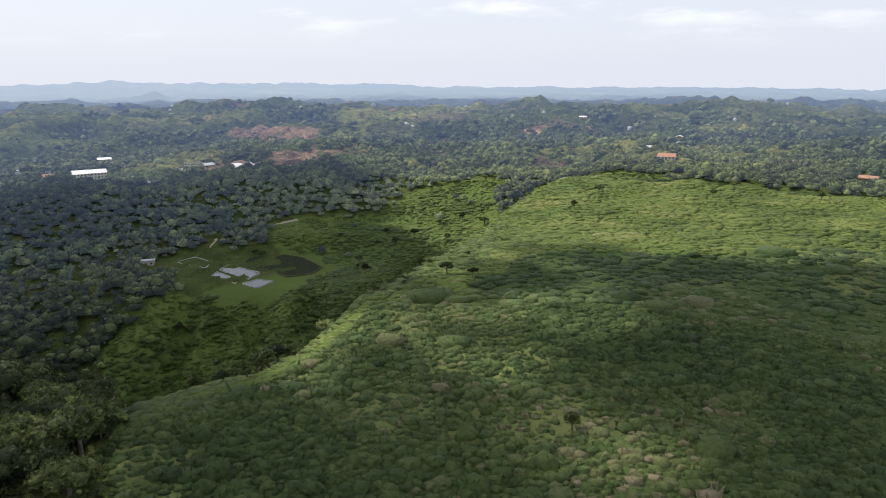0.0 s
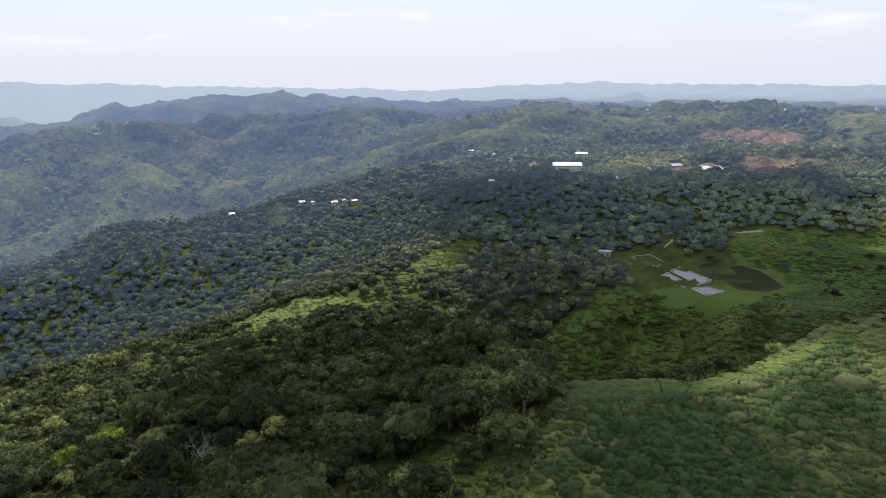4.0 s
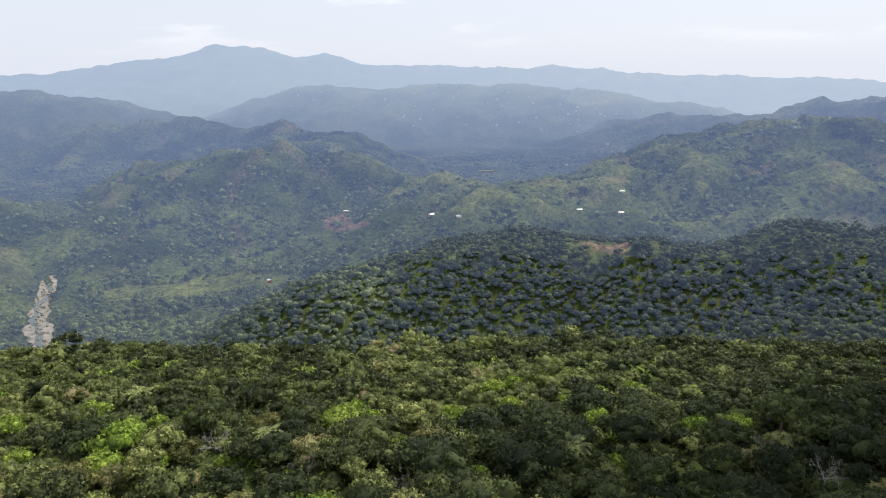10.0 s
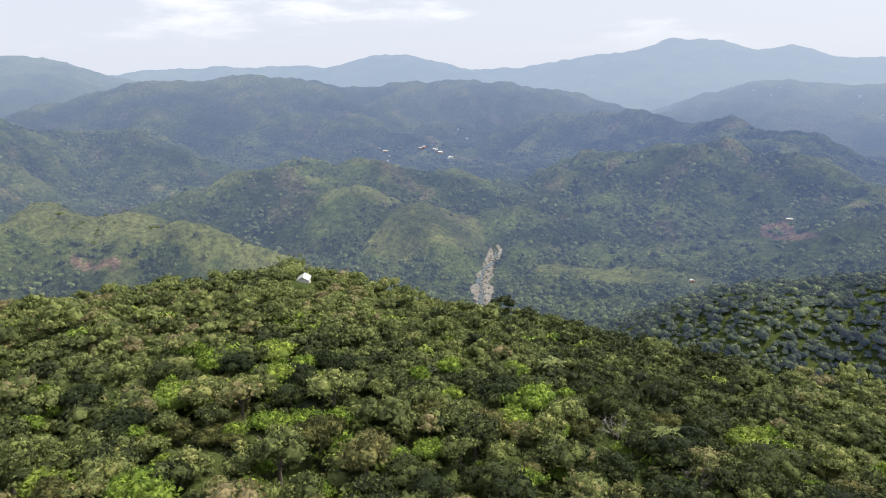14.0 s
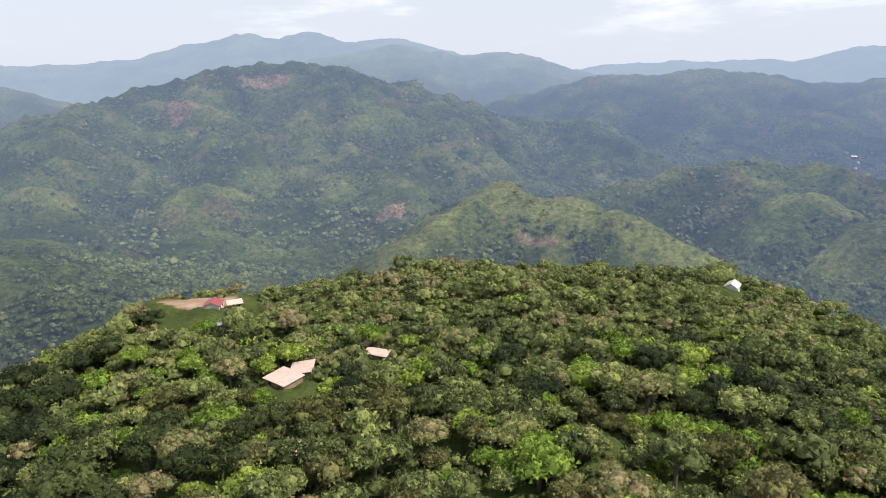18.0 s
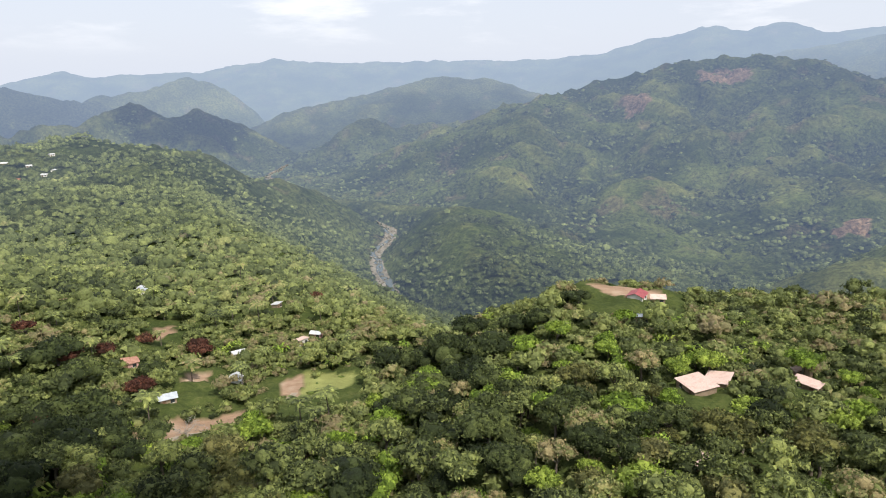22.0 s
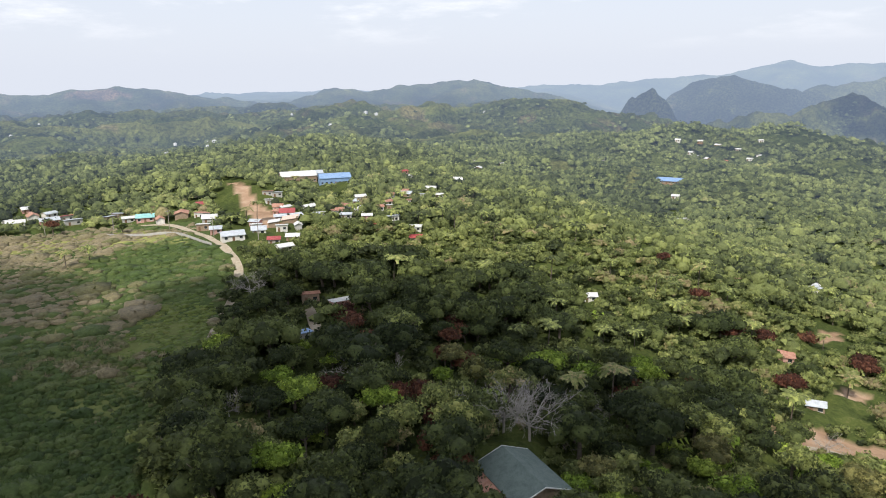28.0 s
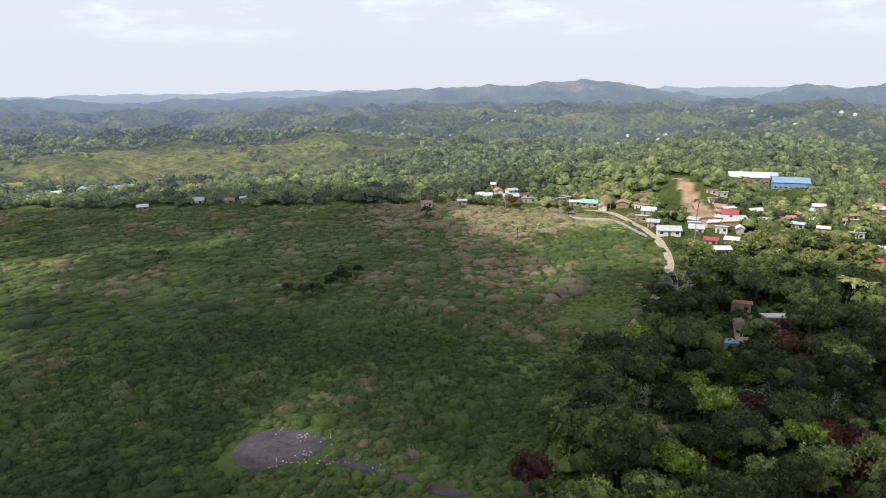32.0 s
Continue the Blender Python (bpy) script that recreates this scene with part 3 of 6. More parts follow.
def height(x, y, rough=True):
    x, y = np.asarray(x, float), np.asarray(y, float)
    r = np.hypot(x, y)
    wx = x + (fbm(x / 130, y / 130, 3, 3) - 0.5) * np.clip(r * 0.05, 6, 60)
    wy = y + (fbm(x / 130, y / 130, 5, 3) - 0.5) * np.clip(r * 0.05, 6, 60)
    z = smax(smax(base_level(x, y), near_hill(wx, wy), 16.0), bench(wx, wy), 10.0)
    for pts, slope, flat, soft in RIDGES:
        best = None
        for (ax, ay, az), (bx, by, bz) in zip(pts[:-1], pts[1:]):
            ux, uy = bx - ax, by - ay
            t = np.clip(((wx - ax) * ux + (wy - ay) * uy) / (ux * ux + uy * uy), 0, 1)
            s = np.maximum(np.hypot(wx - ax - t * ux, wy - ay - t * uy) - flat, 0)
            h = az + t * (bz - az) - slope * (np.sqrt(s * s + soft * soft) - soft)
            best = h if best is None else np.maximum(best, h)
        z = smax(z, best, 4 + 0.6 * soft)
    if rough:
        far = np.clip((r - 330) / 1300, 0, 1)
        rise = np.clip((z + 200) / 70, 0, 1)
        rise = rise * np.clip((3400 - r) / 1200, 0.3, 1)
        z = z + far * 85 * (0.34 - (1 - fbm(wx / 300, wy / 300, 11, 4, True)) ** 1.4) * rise
        z = z + far * 60 * (0.36 - (1 - fbm(wx / 120, wy / 120, 15, 3, True)) ** 1.2) * rise
        gully = np.exp(-((((np.degrees(np.arctan2(-x, y)) + 360) % 360) - 16) / 11) ** 2 - ((r - 312) / 36) ** 2)
        z = z + gully * (34 * (fbm(x / 24 + y / 200, y / 170, 17, 2, True) - 0.62) + 6 * (fbm(wx / 25, wy / 25, 19, 2, True) - 0.6))
        z = z + far * 16 * (fbm(x / 75, y / 75, 21, 3) - 0.5) + (fbm(x / 34, y / 34, 31, 3) - 0.5) * (2.6 + 3 * far)
    level = np.clip(1.8 - along(x, y, [(22, 402), (16, 378), (11, 382)]) / 28, 0, 1)
    z = z + (-37.0 - z) * level * level * (3 - 2 * level)
    s = along(x, y, RIVER)
    bed = WATER - 1.5 + np.maximum(s - 13, 0) * 0.72 + np.clip(s - 6, 0, 7) * 0.3
    return np.where(r > 520, -smax(-z, -bed, 12.0), z)


def on_ground(yaw, elev, r0=60.0, r1=4500.0):
    """Where a line of sight from the drone first meets the land."""
    d = np.geomspace(r0, r1, 2600)
    x, y = -np.sin(radians(yaw)) * d, np.cos(radians(yaw)) * d
    below = height(x, y) > EYE[2] + np.tan(radians(elev)) * d
    i = int(np.argmax(below)) if below.any() else len(d) - 1
    return x[i], y[i], float(height(x[i], y[i]))


FIELD = [(276, 60), (272, 135), (267, 170), (264, 250), (266, 330), (270, 356), (279, 366), (291, 372), (304, 392), (315, 430), (328, 455),
         (348, 480), (360, 420), (361, 300), (358, 242), (366, 200), (372, 162), (376, 150), (387, 140), (395, 110), (400, 60), (340, 20)]
FIELD_FAR = [(362, 215), (357, 245), (350, 255), (338, 265), (326, 330), (320, 420), (328, 450), (348, 475), (360, 415), (361, 300)]
RAVINE_SLOPE = [(356, 250), (365, 212), (371, 180), (377, 160), (387, 150), (391, 200), (389, 260), (384, 330), (376, 365), (366, 390), (354, 420), (340, 480), (352, 500), (358, 400)]
SPUR = [(59, 245), (58, 284), (51, 294), (44, 304), (40, 365), (36, 425), (33, 430), (36, 370), (40, 320), (44, 258), (51, 250)]
FIELD_BROW = [(359, 240), (2, 212), (8, 182), (12, 156), (17, 146), (27, 137), (28, 178), (20, 186), (14, 204), (9, 232), (3, 262)]
NEAR_SHOULDER = [(24, 78), (47, 78), (48, 112), (41, 128), (28, 138)]
NEAR_STRIP = [(59, 84), (76, 84), (74, 122), (65, 124)]
MEADOW = [(283, 720), (287, 640), (296, 600), (308, 580), (318, 590), (328, 610), (330, 680), (316, 740), (300, 840), (286, 860)]
KNOLL = [(154.9, 985), (153.4, 1005), (151, 985), (149.5, 978), (147.5, 960), (145.0, 930), (145.6, 890), (148.5, 900), (150.5, 905), (152.2, 925), (153.6, 915), (155.2, 945)]
VALLEY_GREEN = [(116, 965), (108, 975), (102, 955), (102, 900), (110, 885), (116, 895)]
EAST_MEADOW = [(121, 1130), (127, 1060), (131, 980), (127, 940), (122, 980), (120, 1060)]
VILLAGE_HOUSES = [(278.7, 396, 7.9, "white"), (277.6, 411, 7.5, "rust"), (276.6, 393, 8.5, "steel"), (275.1, 380, 7.6, "steel"), (271.4, 365, 5.5, "white"), (270.2, 360, 7.8, "teal"), (269.2, 346, 5.2, "rust"), (267.6, 354, 7.1, "rust"), (266.1, 317, 5.3, "white"), (265.2, 304, 4.5, "steel"), (264.0, 286, 8.7, "steel"), (262.1, 307, 4.5, "white"), (260.7, 312, 5.8, "white"), (259.4, 317, 8.0, "pink"), (260.1, 301, 4.6, "white"), (258.8, 302, 4.5, "white"), (260.9, 368, 4.5, "white"), (260.3, 354, 4.7, "rust"), (259.6, 336, 6.7, "maroon")]
MARKET_HOUSES = [(260.8, 274, 4.5, "maroon"), (260.0, 262, 5.4, "white"), (257.3, 328, 6.1, "white"), (255.5, 329, 4.5, "rust"), (254.9, 319, 4.8, "steel"), (253.8, 339, 4.5, "white"), (253.2, 319, 4.5, "white"), (253.0, 300, 5.6, "red"), (252.2, 349, 4.5, "rust"), (251.2, 355, 4.5, "white"), (250.6, 379, 4.5, "white"), (249.8, 379, 4.5, "rust"), (248.4, 405, 5.4, "steel"), (247.2, 412, 4.8, "white"), (249.2, 283, 4.5, "red"), (242.7, 440, 4.4, "white"), (244.0, 617, 7.0, "white"), (242.1, 719, 7.0, "white"), (249.6, 486, 4.7, "white"), (245.6, 502, 4.3, "white")]
HILLSIDE_HOUSES = [(238.8, 654, 6.3, "rust"), (228.9, 693, 22.8, "blue"), (228.4, 605, 5.9, "white"), (230.5, 517, 5.0, "steel"), (227.7, 536, 7.8, "white"), (236.7, 232, 4.5, "white"), (234.7, 233, 4.5, "white"), (218.0, 349, 4.0, "white"), (234.2, 844, 6.8, "white"), (226.9, 919, 5.9, "white"), (225.6, 903, 7.2, "white"), (224.2, 894, 5.8, "white"), (222.7, 912, 5.9, "white"), (228.5, 913, 5.9, "white")]
BENCH_HOUSES = [(227.5, 890, 6, "white"), (227.1, 887, 5, "steel"), (226.3, 884, 6, "white"), (225.6, 873, 5, "white"), (225.0, 873, 5, "rust"), (223.3, 875, 6, "white"), (222.7, 879, 5, "white"), (244.1, 693, 6, "white"), (242.7, 439, 5.5, "white"), (238.8, 636, 5, "rust"), (242.0, 714, 5, "white"), (237.0, 839, 5, "white"), (231.1, 490, 5, "white"), (245.6, 494, 7, "white"), (218.0, 343, 5, "steel"), (219.5, 235, 5, "rust")]
LOWER_HOUSES = [(219.5, 237, 4.5, "rust"), (211.2, 253, 4.4, "white"), (217.0, 203, 4.5, "steel"), (211.6, 221, 4.7, "white"), (206.0, 265, 4.5, "pink"), (204.7, 273, 4.1, "white"), (207.8, 316, 4.0, "white")]
RIDGE_HOUSES = [(177.7, 234, 6.1, "maroon"), (176.1, 237, 4.5, "pink"), (177.2, 208, 4.5, "steel")]
NEAR_HOUSES = [(258.2, 211, 5.3, "rust"), (255.6, 203, 6.5, "white"), (259.3, 182, 5.7, "blue")]
FIELD_EDGE_HOUSES = [(313.8, 545, 7.1, "steel"), (311.3, 544, 13.3, "white"), (309.5, 543, 8.9, "teal"), (308.5, 555, 11.8, "white"), (306.9, 532, 15.6, "blue"), (305.6, 388, 5.1, "white"), (301.6, 394, 6.5, "steel"), (299.4, 390, 7.1, "rust"), (298.2, 399, 4.6, "white"), (283.5, 356, 5.3, "rust"), (280.6, 362, 4.5, "white")]
NORTH_HOUSES = [(24.4, 743, 8.4, "white"), (25.7, 849, 13.7, "white"), (19.5, 717, 17.4, "steel"), (16.1, 648, 18.9, "white"), (18.5, 682, 9.9, "steel"), (12.5, 603, 5.9, "white"), (22.9, 625, 6.1, "white"), (30.3, 721, 9.3, "white"), (29.4, 737, 11.9, "rust"), (23.6, 412, 7.9, "steel"), (25.8, 563, 4.5, "white")]
NORTHWEST_HOUSES = [(342.4, 594, 13.5, "rust"), (341.6, 947, 12.2, "white"), (341.8, 762, 8.6, "white"), (348.9, 1038, 10.0, "white"), (328.7, 527, 11.2, "rust"), (343.7, 672, 5.4, "white")]
RIDGE_HAMLET = [(53.8, 660, 4.8, "white"), (48.3, 653, 4.8, "white"), (47.4, 641, 4.7, "white"), (45.7, 611, 5.0, "white"), (44.9, 603, 4.5, "white"), (44.1, 588, 4.5, "white"), (32.8, 595, 4.5, "white"), (34.5, 970, 6.3, "white"), (30.9, 730, 5.9, "white")]
VALLEY_HOUSES = [(97.1, 1227, 8.9, "white"), (90.1, 1032, 7.5, "white"), (87.8, 994, 7.2, "white"), (78.0, 1066, 7.7, "white"), (74.7, 1078, 7.8, "white"), (74.7, 1135, 7.3, "white"), (102.8, 853, 15.2, "white"), (103.6, 919, 5.9, "white"), (115.2, 1093, 7.9, "white")]
TOWN_FAR = [(125.2, 2247, 16.2, "white"), (124.4, 2207, 15.9, "white"), (125.5, 2247, 14.4, "white"), (124.0, 2185, 15.8, "white"), (128.4, 2225, 14.3, "white"), (123.1, 2127, 13.7, "white"), (127.2, 2266, 14.6, "white")]
SOIL_CUT = [(264.2, 409), (263.3, 410), (261.9, 380), (260.6, 339), (260.4, 312), (262.6, 308), (262.7, 354), (263.4, 378)]
SOIL_NORTH = [(16.5, 1050), (13, 1010), (10.1, 990), (9.9, 905), (13.6, 900), (16.8, 960)]
SOIL_NORTH_B = [(13.9, 705), (10.4, 690), (10.2, 605), (13.7, 598)]
SOIL_NORTH_C = [(353.8, 950), (351.0, 1010), (350.2, 1000), (352.5, 925)]
SOIL_SLIP = [(99.2, 1166), (97.3, 1232), (95.0, 1078), (95.4, 1034)]
SOIL_SCAR = [(224.2, 329), (221.6, 347), (221.6, 330), (224.1, 319)]
SOIL_YARD = [(208.3, 216), (206.4, 224), (206.2, 199), (207.4, 200)]
SOIL_TERRACE = [(220.1, 181), (216.3, 192), (210.8, 195), (212.3, 179), (218.3, 167), (220.1, 167)]
LANE_GREEN = [(266.9, 228), (265.8, 212), (266.6, 190), (269.4, 168), (272.2, 167), (273.8, 185), (272.3, 206), (269.0, 226)]
GLADE_A = [(238.5, 748), (236.7, 780), (236.5, 716), (238.6, 695)]
GLADE_B = [(232.2, 770), (231.3, 777), (231.1, 662), (232.1, 641)]
GREEN_FIELD = [(206.3, 227), (203.8, 224), (201.5, 222), (202.6, 206), (206.2, 197)]
PAD = [(301.0, 122), (300.0, 126), (298.5, 128), (296.3, 128), (294.4, 125), (292.1, 123), (293.0, 119), (294.5, 116), (296.8, 115), (298.9, 114), (300.8, 118)]
DRY_NORTH = [(8.3, 1000), (2.2, 1020), (2.0, 925), (8.8, 905)]
DRY_FIELD = [(280.0, 347), (269.9, 337), (266.8, 306), (267.2, 290), (274.0, 312), (280.0, 326)]
POND_BIG = [(16.6, 390), (15.9, 409), (13.8, 413), (11.7, 400), (10.1, 377), (11.0, 366), (13.1, 363), (14.3, 376)]
POND_LEFT = [(19.0, 374), (18.5, 382), (16.8, 362), (17.2, 357)]
POND_MID = [(18.3, 386), (17.6, 394), (15.2, 374), (16.2, 363)]
POND_LOW = [(16.6, 356), (15.4, 361), (14.2, 356), (15.5, 346)]
POND_UP = [(21.5, 410), (20.0, 418), (18.8, 402), (19.4, 392)]
ROAD = [(270.6, 350), (268.6, 341), (267.0, 316), (265.8, 299), (264.8, 278), (264.0, 260), (263.7, 246), (263.9, 231), (264.8, 211), (265.8, 196), (266.5, 184), (267.3, 172), (268.0, 158), (269.5, 147), (271.8, 133)]
PAD_TRAIL = [(293.3, 115), (290.8, 113), (288.8, 111), (285.8, 107), (282.7, 103), (280.1, 102)]
POND_TRACK = [(21.0, 406), (19.3, 427), (17.5, 450), (15.1, 455), (11.9, 461)]
YARD_TRACK = [(218.8, 170), (215.8, 177), (213.3, 183), (210.8, 190), (208.0, 195), (206.8, 205)]
HAMLET_ROAD = [(258.6, 213), (258.2, 202), (257.9, 192), (257.7, 184)]
HALLS = [(258.6, 471, 22.4, "white"), (255.7, 450, 19.2, "blue"), (257.1, 475, 7.8, "steel")]
RAVINE_SIDE = [(25.2, 156), (28.1, 315), (24.2, 340), (20.5, 347), (16.7, 346), (11.0, 354), (13.8, 403), (14.2, 455), (10.0, 466), (5.3, 465), (2.1, 512), (355.9, 532), (353.9, 332), (356.0, 257), (3.3, 224), (6.6, 200), (11.0, 303), (17.0, 286)]
SOIL_BANK = [(217.7, 272), (217.4, 289), (216.3, 295), (216.2, 281)]
SOIL_PLOT = [(215.6, 217), (215.4, 233), (213.8, 236), (213.9, 221)]
CREST_HUT = [(135.5, 285, 6.5, "white")]
SOIL_RIDGE = [(78, 617), (75.5, 626), (72, 622), (74, 607), (76.5, 604)]
SOIL_TOP = [(182, 256), (179, 262), (176, 258), (175.5, 244), (178, 237), (181, 244)]
SOIL_HILLTOP = [(174.4, 2028), (170.9, 2060), (170.7, 1960), (174.0, 1950)]
SOIL_HILLSIDE = [(179.6, 1873), (177.6, 1876), (177.8, 1752), (179.4, 1800)]
SOIL_HILLFOOT = [(163.7, 1240), (162.0, 1252), (162.1, 1187), (163.8, 1180)]
SOIL_TRAIL = [(152.3, 900), (149.3, 868), (149.7, 850), (152.7, 884)]
QUARRY = [(274.7, 2900), (272.5, 2975), (270.1, 2900), (272.0, 2840)]
VALLEY_FIELD = [(79.5, 3000), (74.3, 3050), (73.8, 3420), (78.7, 3250)]
SOILS = [QUARRY, SOIL_HILLTOP, SOIL_HILLSIDE, SOIL_HILLFOOT, SOIL_TRAIL, SOIL_CUT, SOIL_NORTH, SOIL_NORTH_B, SOIL_NORTH_C, SOIL_RIDGE, SOIL_SLIP, SOIL_SCAR, SOIL_YARD, SOIL_BANK, SOIL_PLOT, SOIL_TERRACE, SOIL_TOP]
LIGHT = [(SPUR, 0.88), (FIELD_BROW, 1.5), (NEAR_SHOULDER, 0.9), (NEAR_STRIP, 0.85), (MEADOW, 1.4), (KNOLL, 1.4), (EAST_MEADOW, 1.1), (VALLEY_GREEN, 0.95), (RAVINE_SLOPE, 1.4), (RAVINE_SIDE, 1.4), (GREEN_FIELD, 1.0), (VALLEY_FIELD, 1.0), (GLADE_A, 1.4), (GLADE_B, 1.4)]



def far_field(x, y):
    """The far end of the field, sunlight put into its lighter colour, with a wandering edge."""
    return inside(x + 70 * (fbm(x / 40, y / 40, 45, 3) - 0.5), y + 70 * (fbm(x / 40, y / 40, 47, 3) - 0.5), FIELD_FAR)


def cover(x, y):
    """How much grass, dry grass and bare soil there is."""
    r = np.hypot(x, y)
    w = np.clip(r * 0.025, 3, 25)
    jx, jy = x + (fbm(x / 25, y / 25, 41, 3) - 0.5) * w, y + (fbm(x / 25, y / 25, 43, 3) - 0.5) * w
    field = inside(jx, jy, FIELD)
    bare = np.zeros(np.shape(x), bool)
    for p in SOILS:
        bare |= inside(jx, jy, p)
    light, least = np.zeros(np.shape(x), bool), np.zeros(np.shape(x))
    for p, much in LIGHT:
        hit = inside(jx, jy, p)
        light |= hit
        least = np.where(hit, much, least)
    glade = fbm(x / 95, y / 95, 51, 4)
    far = np.clip((r - 420) / 500, 0, 1)
    grass = np.where(field | light, np.where(field, 1.0, np.clip(least + 2.2 * (fbm(x / 30, y / 30, 57, 4) - 0.42), 0.1, 1)), np.clip((glade - 0.56) * 7, 0, 0.8) * far)
    a = np.degrees(np.arctan2(-x, y)) % 360
    north = ((a > 330) | (a < 24)) & (r > 560)
    dry = np.where(north, np.clip((fbm(x / 120, y / 120, 61, 4) - 0.57) * 9, 0, 0.85), 0.0)
    dry = np.maximum(dry, np.where(field, np.clip((fbm(x / 45, y / 45, 63, 4) - 0.60) * 5, 0, 0.3), 0))
    dry = np.maximum(dry, np.where(inside(jx, jy, MEADOW), 0.85, np.where(inside(jx, jy, KNOLL), 0.42, np.where(inside(jx, jy, EAST_MEADOW), 0.55, np.where(inside(jx, jy, VALLEY_GREEN), 0.35, 0)))))
    soil = np.where(north, np.clip((fbm(x / 90, y / 90, 71, 3) - 0.72) * 12, 0, 0.8) * (r < 1500), 0.0)
    dry = np.maximum(dry, np.where(inside(jx, jy, NEAR_SHOULDER) | inside(jx, jy, NEAR_STRIP), np.clip((fbm(x / 12, y / 12, 65, 3) - 0.5) * 4, 0, 0.45), 0))
    dry = np.maximum(dry, np.where(inside(jx, jy, VALLEY_FIELD) | inside(jx, jy, GREEN_FIELD) | inside(jx, jy, GLADE_A) | inside(jx, jy, GLADE_B), 0.75, 0))
    dry = np.maximum(dry, np.where(inside(jx, jy, DRY_NORTH) | inside(jx, jy, DRY_FIELD), 0.8, 0))
    scar = np.clip((fbm(x / 60, y / 60, 73, 3) - 0.71) * 9, 0, 0.32) * np.clip((r - 900) / 300, 0, 1)
    soil = np.where(bare, 0.95, np.maximum(soil, scar))
    return grass, dry, soil, field, light


def land(name, rr, spokes, mat, far=False):
    aa = np.linspace(0, 2 * np.pi, spokes, endpoint=False)
    R, A = np.meshgrid(rr, aa, indexing="ij")
    x, y = (-np.sin(A) * R).ravel(), (np.cos(A) * R).ravel()
    r = np.hypot(x, y)
    z = height(x, y)
    grass, dry, soil, field, light = cover(x, y)
    if far:
        # spurs carry grass, hollows carry trees
        span, Z = np.maximum(0.034 * r, 40.0), z.reshape(len(rr), spokes)
        rows = np.arange(len(rr))
        around = np.roll(Z, 8, 1) + np.roll(Z, -8, 1) + Z[np.maximum(rows - 7, 0)] + Z[np.minimum(rows + 7, len(rr) - 1)]
        spur = z - around.ravel() / 4
        patchy = fbm(x / 70, y / 70, 83, 4)
        grass = np.clip(1 - (r - 1900) / 900, 0.25, 1) * np.clip(np.maximum(grass, 0.22 + 7.0 * spur / span + 2.6 * (patchy - 0.5)), 0, 1)
        dry = np.maximum(dry, np.clip(4.0 * spur / span - 0.35 + 2.0 * (fbm(x / 150, y / 150, 85, 3) - 0.55), 0, 0.45))
        off = np.clip((along(x, y, RIVER) - 14) / 12, 0, 1) * np.clip((2600 - r) / 600, 0, 1) * np.clip((r - 575) / 50, 0, 1)
        z = z + off * (1 - 0.75 * grass) * (20.0 * (fbm(x / 15, y / 16, 87, 2) - 0.5) + 8.0 * (fbm(x / 45, y / 45, 89, 2) - 0.5))
    else:
        even = np.clip((np.minimum(along(x, y, PAD + PAD[:1]), along(x, y, PAD_TRAIL)) - 3) / 4, 0, 1) * ~inside(x, y, PAD) * np.clip((along(x, y, ROAD) - 3) / 4, 0, 1)
        z = z + even * np.where(field | light, 1.0, 0.0) * np.clip((420 - r) / 200, 0, 1) * 0.9 * (fbm(x / 3.4, y / 3.4, 55, 3) - 0.5)
        # scrub knits the forest floor into a lumpy green cover
        tight = np.clip(1 - np.maximum(grass, np.maximum(dry, soil)) * 1.6, 0, 1) * ~(field | light) * np.clip((along(x, y, ROAD) - 4) / 4, 0, 1) * np.clip((along(x, y, HAMLET_ROAD) - 3) / 4, 0, 1)
        z = z + tight * np.clip((r - 40) / 40, 0, 1) * np.clip((572 - r) / 40, 0, 1) * (4.2 * (fbm(x / 5.5, y / 5.5, 53, 3) - 0.34))
    i = np.arange(len(rr) - 1)[:, None] * spokes
    j = np.arange(spokes)[None, :]
    k = (j + 1) % spokes
    F = np.stack([i + j, i + spokes + j, i + spokes + k, i + k], -1).reshape(-1, 4)
    return new(name, mesh_np(name, np.stack([x, y, z], 1), F[:, ::-1], mat, not far, (("grass", grass), ("dry", dry), ("soil", soil), ("reed", np.where(field & ~far_field(x, y), 0.9, 0.0)))))


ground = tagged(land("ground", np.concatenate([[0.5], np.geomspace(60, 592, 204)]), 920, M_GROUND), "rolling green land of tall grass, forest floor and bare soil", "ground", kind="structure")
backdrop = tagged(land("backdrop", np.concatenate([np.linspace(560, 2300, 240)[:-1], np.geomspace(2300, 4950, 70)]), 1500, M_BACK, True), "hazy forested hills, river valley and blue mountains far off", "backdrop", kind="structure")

# ---- woods ----
def icosphere(sub):
    bm = bmesh.new()
    bmesh.ops.create_icosphere(bm, subdivisions=sub, radius=1.0)
    V = np.array([v.co[:] for v in bm.verts])
    F = np.array([[v.index for v in f.verts] for f in bm.faces])
    bm.free()
    return V, F


ICO1 = icosphere(1)
ICO2 = icosphere(2)
DOME2 = (ICO2[0], np.array([f for f in ICO2[1] if ICO2[0][f].mean(0)[2] > -0.45]))
DOME = (ICO1[0], np.array([f for f in ICO1[1] if ICO1[0][f].mean(0)[2] > -0.5]))


